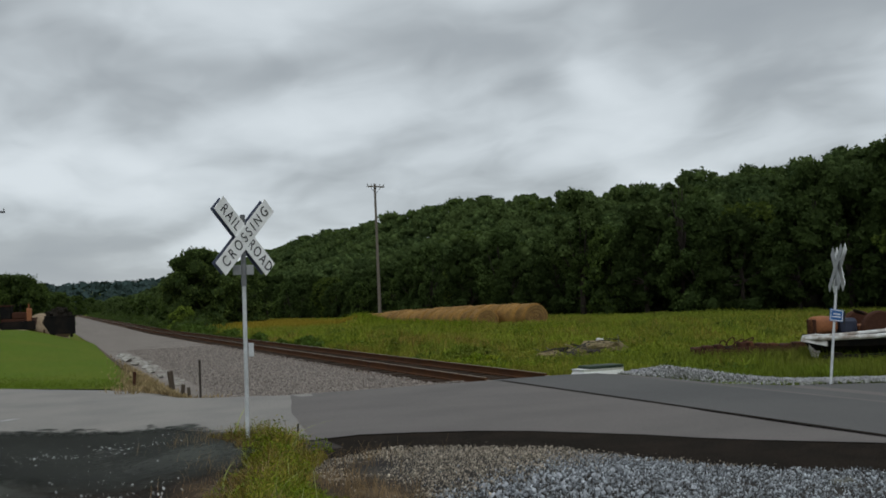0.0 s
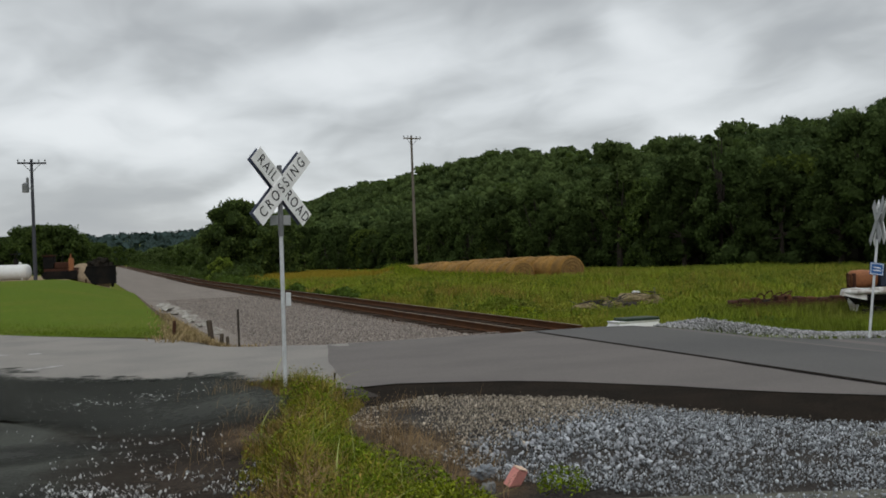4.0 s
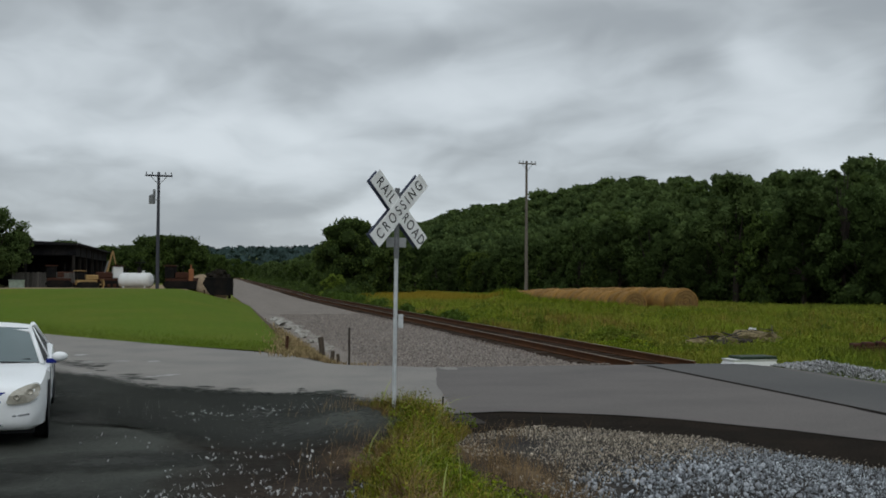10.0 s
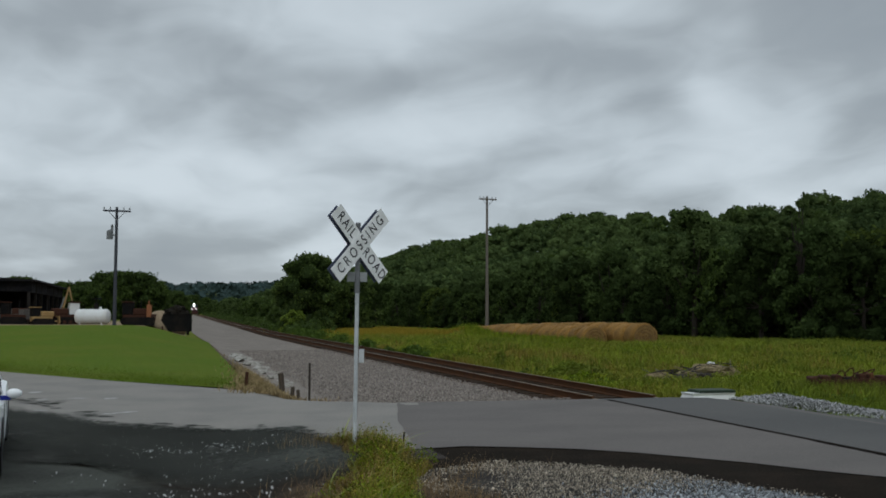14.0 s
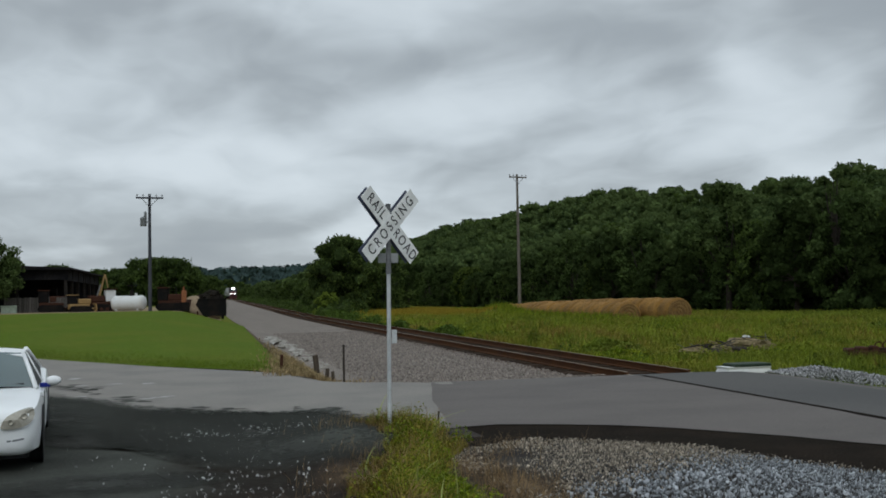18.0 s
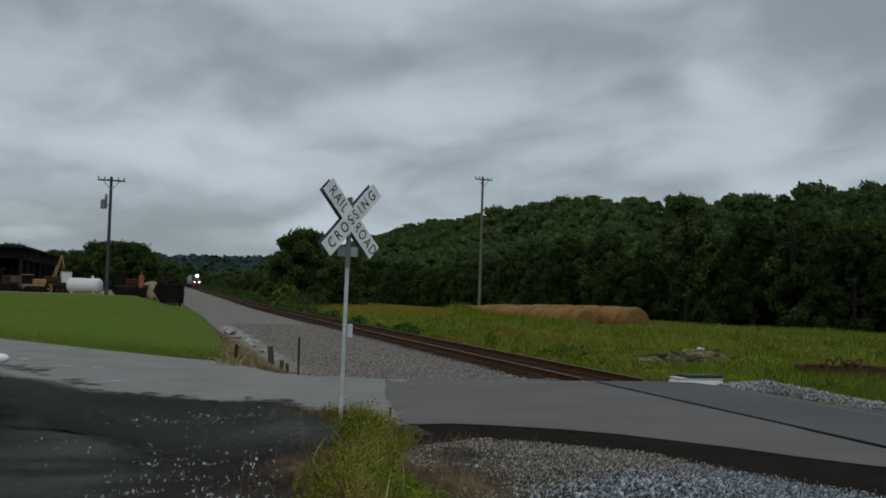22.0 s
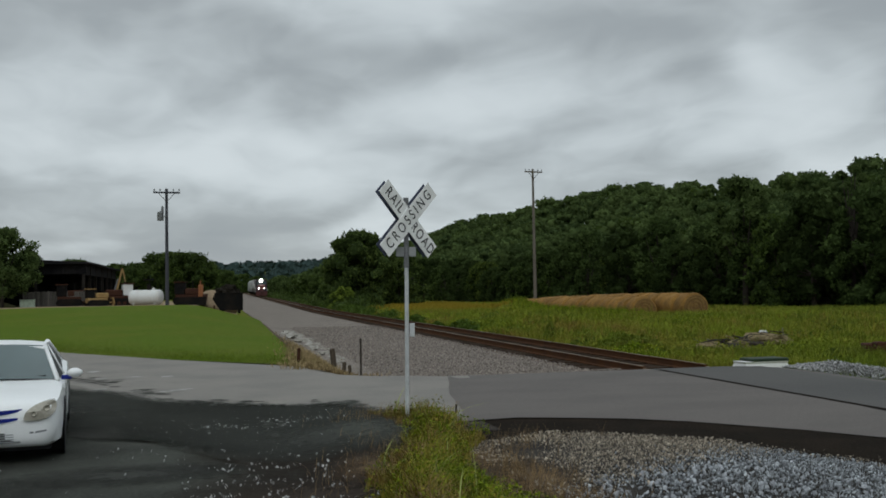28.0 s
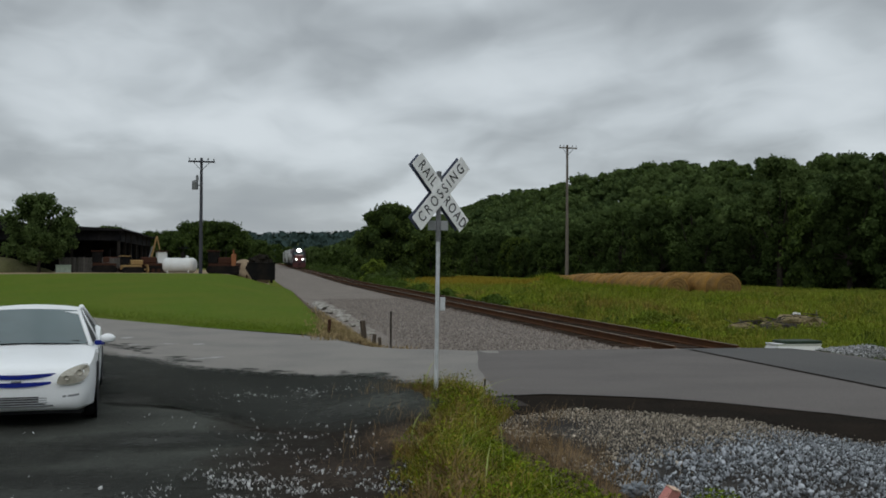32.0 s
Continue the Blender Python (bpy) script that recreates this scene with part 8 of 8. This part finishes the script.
def locomotive():
    t = thing("locomotive", Matrix(), "dark diesel freight locomotive with lit headlights", "locomotive")
    part("frame", box(B(), -1.5, 1.5, 0.6, 21, 1.05, 1.4, 0.04), "loco_blue", t)
    part("pilot", loft(B(), [[(-1.4, y, 0.18), (1.4, y, 0.18), (1.45, y, 1.25), (-1.45, y, 1.25)] for y in (0.15, 0.7)]), "loco_red", t, "dull red plough and pilot")
    part("nose", loft(B(), [[(-w, y, 1.4), (w, y, 1.4), (w, y, zt), (w * 0.8, y, zt + 0.15), (-w * 0.8, y, zt + 0.15), (-w, y, zt)] for y, w, zt in ((0.75, 0.85, 2.55), (1.0, 0.95, 2.8), (2.1, 1.0, 2.95))]), "loco_red", t, "dull red short nose")
    cab = part("cab", loft(B(), [[(-1.5, y, 1.4), (1.5, y, 1.4), (1.5, y, 3.9), (1.0, y, 4.45), (-1.0, y, 4.45), (-1.5, y, 3.9)] for y in (2.1, 4.6)]), "loco_blue", t)
    for s in (-1, 1):
        part("cab_window", box(B(), s * 0.25, s * 1.2, 2.06, 2.1, 3.1, 3.7), "car_glass", cab)
        part("side_window", box(B(), s * 1.5, s * 1.52, 2.6, 4.1, 3.0, 3.7), "car_glass", cab)
        for y in (0.75, 21.0):
            part("handrail", tube(B(), (s * 1.42, y, 1.3), (s * 1.42, y, 2.4), 0.025, n=6), "sign_white", t)
        part("walkway_rail", tube(B(), (s * 1.45, 4.7, 2.35), (s * 1.45, 20.8, 2.35), 0.025, n=6), "loco_grey", t)
        part("ditch_lamp", lathe(B(), [(0.02, 0.0), (0.12, 0.02), (0.14, 0.1), (0.14, 0.25)], 16, pose(s * 0.72, 0.12, 2.05, -90, 0, 0)), "ditch_light", t, "lit ditch light")
        part("lamp_bracket", box(B(), s * 0.5, s * 0.9, 0.3, 0.8, 1.4, 1.9), "loco_blue", t)
    part("headlamp", lathe(B(), [(0.02, 0.0), (0.28, 0.02), (0.32, 0.1), (0.32, 0.25)], 18, pose(0, 1.86, 4.10, -90, 0, 0)), "headlight", t, "lit headlight")
    part("number_box", box(B(), -0.9, 0.9, 1.95, 2.1, 3.82, 4.4, 0.05), "loco_grey", t)
    part("hood", box(B(), -0.95, 0.95, 4.6, 20.5, 1.4, 4.2, 0.15), "loco_blue", t)
    part("radiator", box(B(), -1.45, 1.45, 16.5, 20.3, 3.3, 4.5, 0.1), "loco_grey", t)
    part("fuel_tank", box(B(), -1.3, 1.3, 8.5, 13.5, 0.4, 1.05, 0.1), "black_iron", t)
    part("horn", box(B(), -0.3, 0.3, 3.2, 3.6, 4.45, 4.65), "loco_grey", t)
    part("coupler", box(B(), -0.15, 0.15, -0.2, 0.3, 0.75, 1.05), "black_iron", t)
    bogie(t, 3.6)
    bogie(t, 18.0)
    return t


def tank_car():
    t = thing("tank_car", Matrix(), "pale grey railway tank car", "rail car", "freight cars")
    R = 1.5
    prof = [(0.05, 0.9), (1.0, 1.05), (R, 1.6), (R, 9.0), (R, 15.4), (1.0, 15.95), (0.05, 16.1)]
    part("tank", lathe(B(), prof, 24, pose(0, 0, 2.75, -90, 0, 0)), "car_grey", t, smooth=True)
    part("underframe", box(B(), -1.3, 1.3, 0.4, 16.6, 0.95, 1.25), "black_iron", t)
    part("dome", lathe(B(), [(0.5, 0), (0.5, 0.35), (0.1, 0.4)], 16, pose(0, 8.5, 4.2)), "car_grey", t)
    part("end_platform", box(B(), -1.45, 1.45, 0.2, 0.9, 1.2, 1.35), "black_iron", t)
    bogie(t, 2.4)
    bogie(t, 14.6)
    return t


def hopper_car():
    t = thing("hopper_car", Matrix(), "pale grey covered railway hopper car", "rail car", "freight cars")
    part("body", loft(B(), [[(-1.5, y, z), (1.5, y, z), (1.58, y, 3.9), (0.9, y, 4.55), (-0.9, y, 4.55), (-1.58, y, 3.9)] for y, z in ((0.6, 2.4), (2.5, 1.1), (14.0, 1.1), (16.0, 2.4))]), "car_grey", t)
    part("underframe", box(B(), -1.3, 1.3, 0.2, 16.4, 0.95, 1.15), "black_iron", t)
    for y in (4.0, 8.3, 12.5):
        part("hatch", box(B(), -0.4, 0.4, y - 0.8, y + 0.8, 4.5, 4.68, 0.04), "car_grey", t)
    for y in (0.4, 16.2):
        for s in (-1, 1):
            part("ladder", box(B(), s * 1.4, s * 1.5, y - 0.05, y + 0.05, 1.1, 4.2), "black_iron", t)
    bogie(t, 2.2)
    bogie(t, 14.4)
    return t


def line_x(y):
    """The railway runs straight to 480 m and then bends away to the west."""
    return TRACK - max(0.0, y - 480) ** 2 / 420


def far_rails():
    bm_rows = list(range(500, 781, 20))
    far = thing("far_track", Matrix(), "railway curving away in the distance", "railway track", kind="structure")
    for off in (-0.72, 0.72):
        part("rail", loft(B(), [[(line_x(y) + off + a, y, float(grade(y)) - 0.14 + b) for a, b in ((-0.05, 0), (0.05, 0), (0.05, 0.16), (-0.05, 0.16))] for y in bm_rows]), "rust_rail", far)


far_rails()
loco = locomotive()
wagons = [tank_car(), hopper_car()]
wagons += [copy_thing(wagons[0], Matrix()), copy_thing(wagons[1], Matrix())]
# seconds and the locomotive's nose along the line
NOSE = [(0, 738), (4, 664), (8, 592), (12, 521), (15, 466), (18, 411), (20, 377), (22, 345), (24.5, 311), (26.5, 289), (28.5, 269.5), (30, 256), (32, 240)]


def on_line(y, length):
    x0, x1 = line_x(y), line_x(y + length)
    z0, z1 = float(grade(y)), float(grade(y + length))
    return pose(x0, y, 0.03 + z0, math.degrees(math.atan2(z1 - z0, length)), 0, math.degrees(math.atan2(x0 - x1, length)))


def motions():
    gap = 0.0
    for ob, length in ((loco, 21.5), *((w, 17.0) for w in wagons)):
        walk(ob, [(t, on_line(y + gap, length)) for t, y in NOSE])
        gap += length


motions()
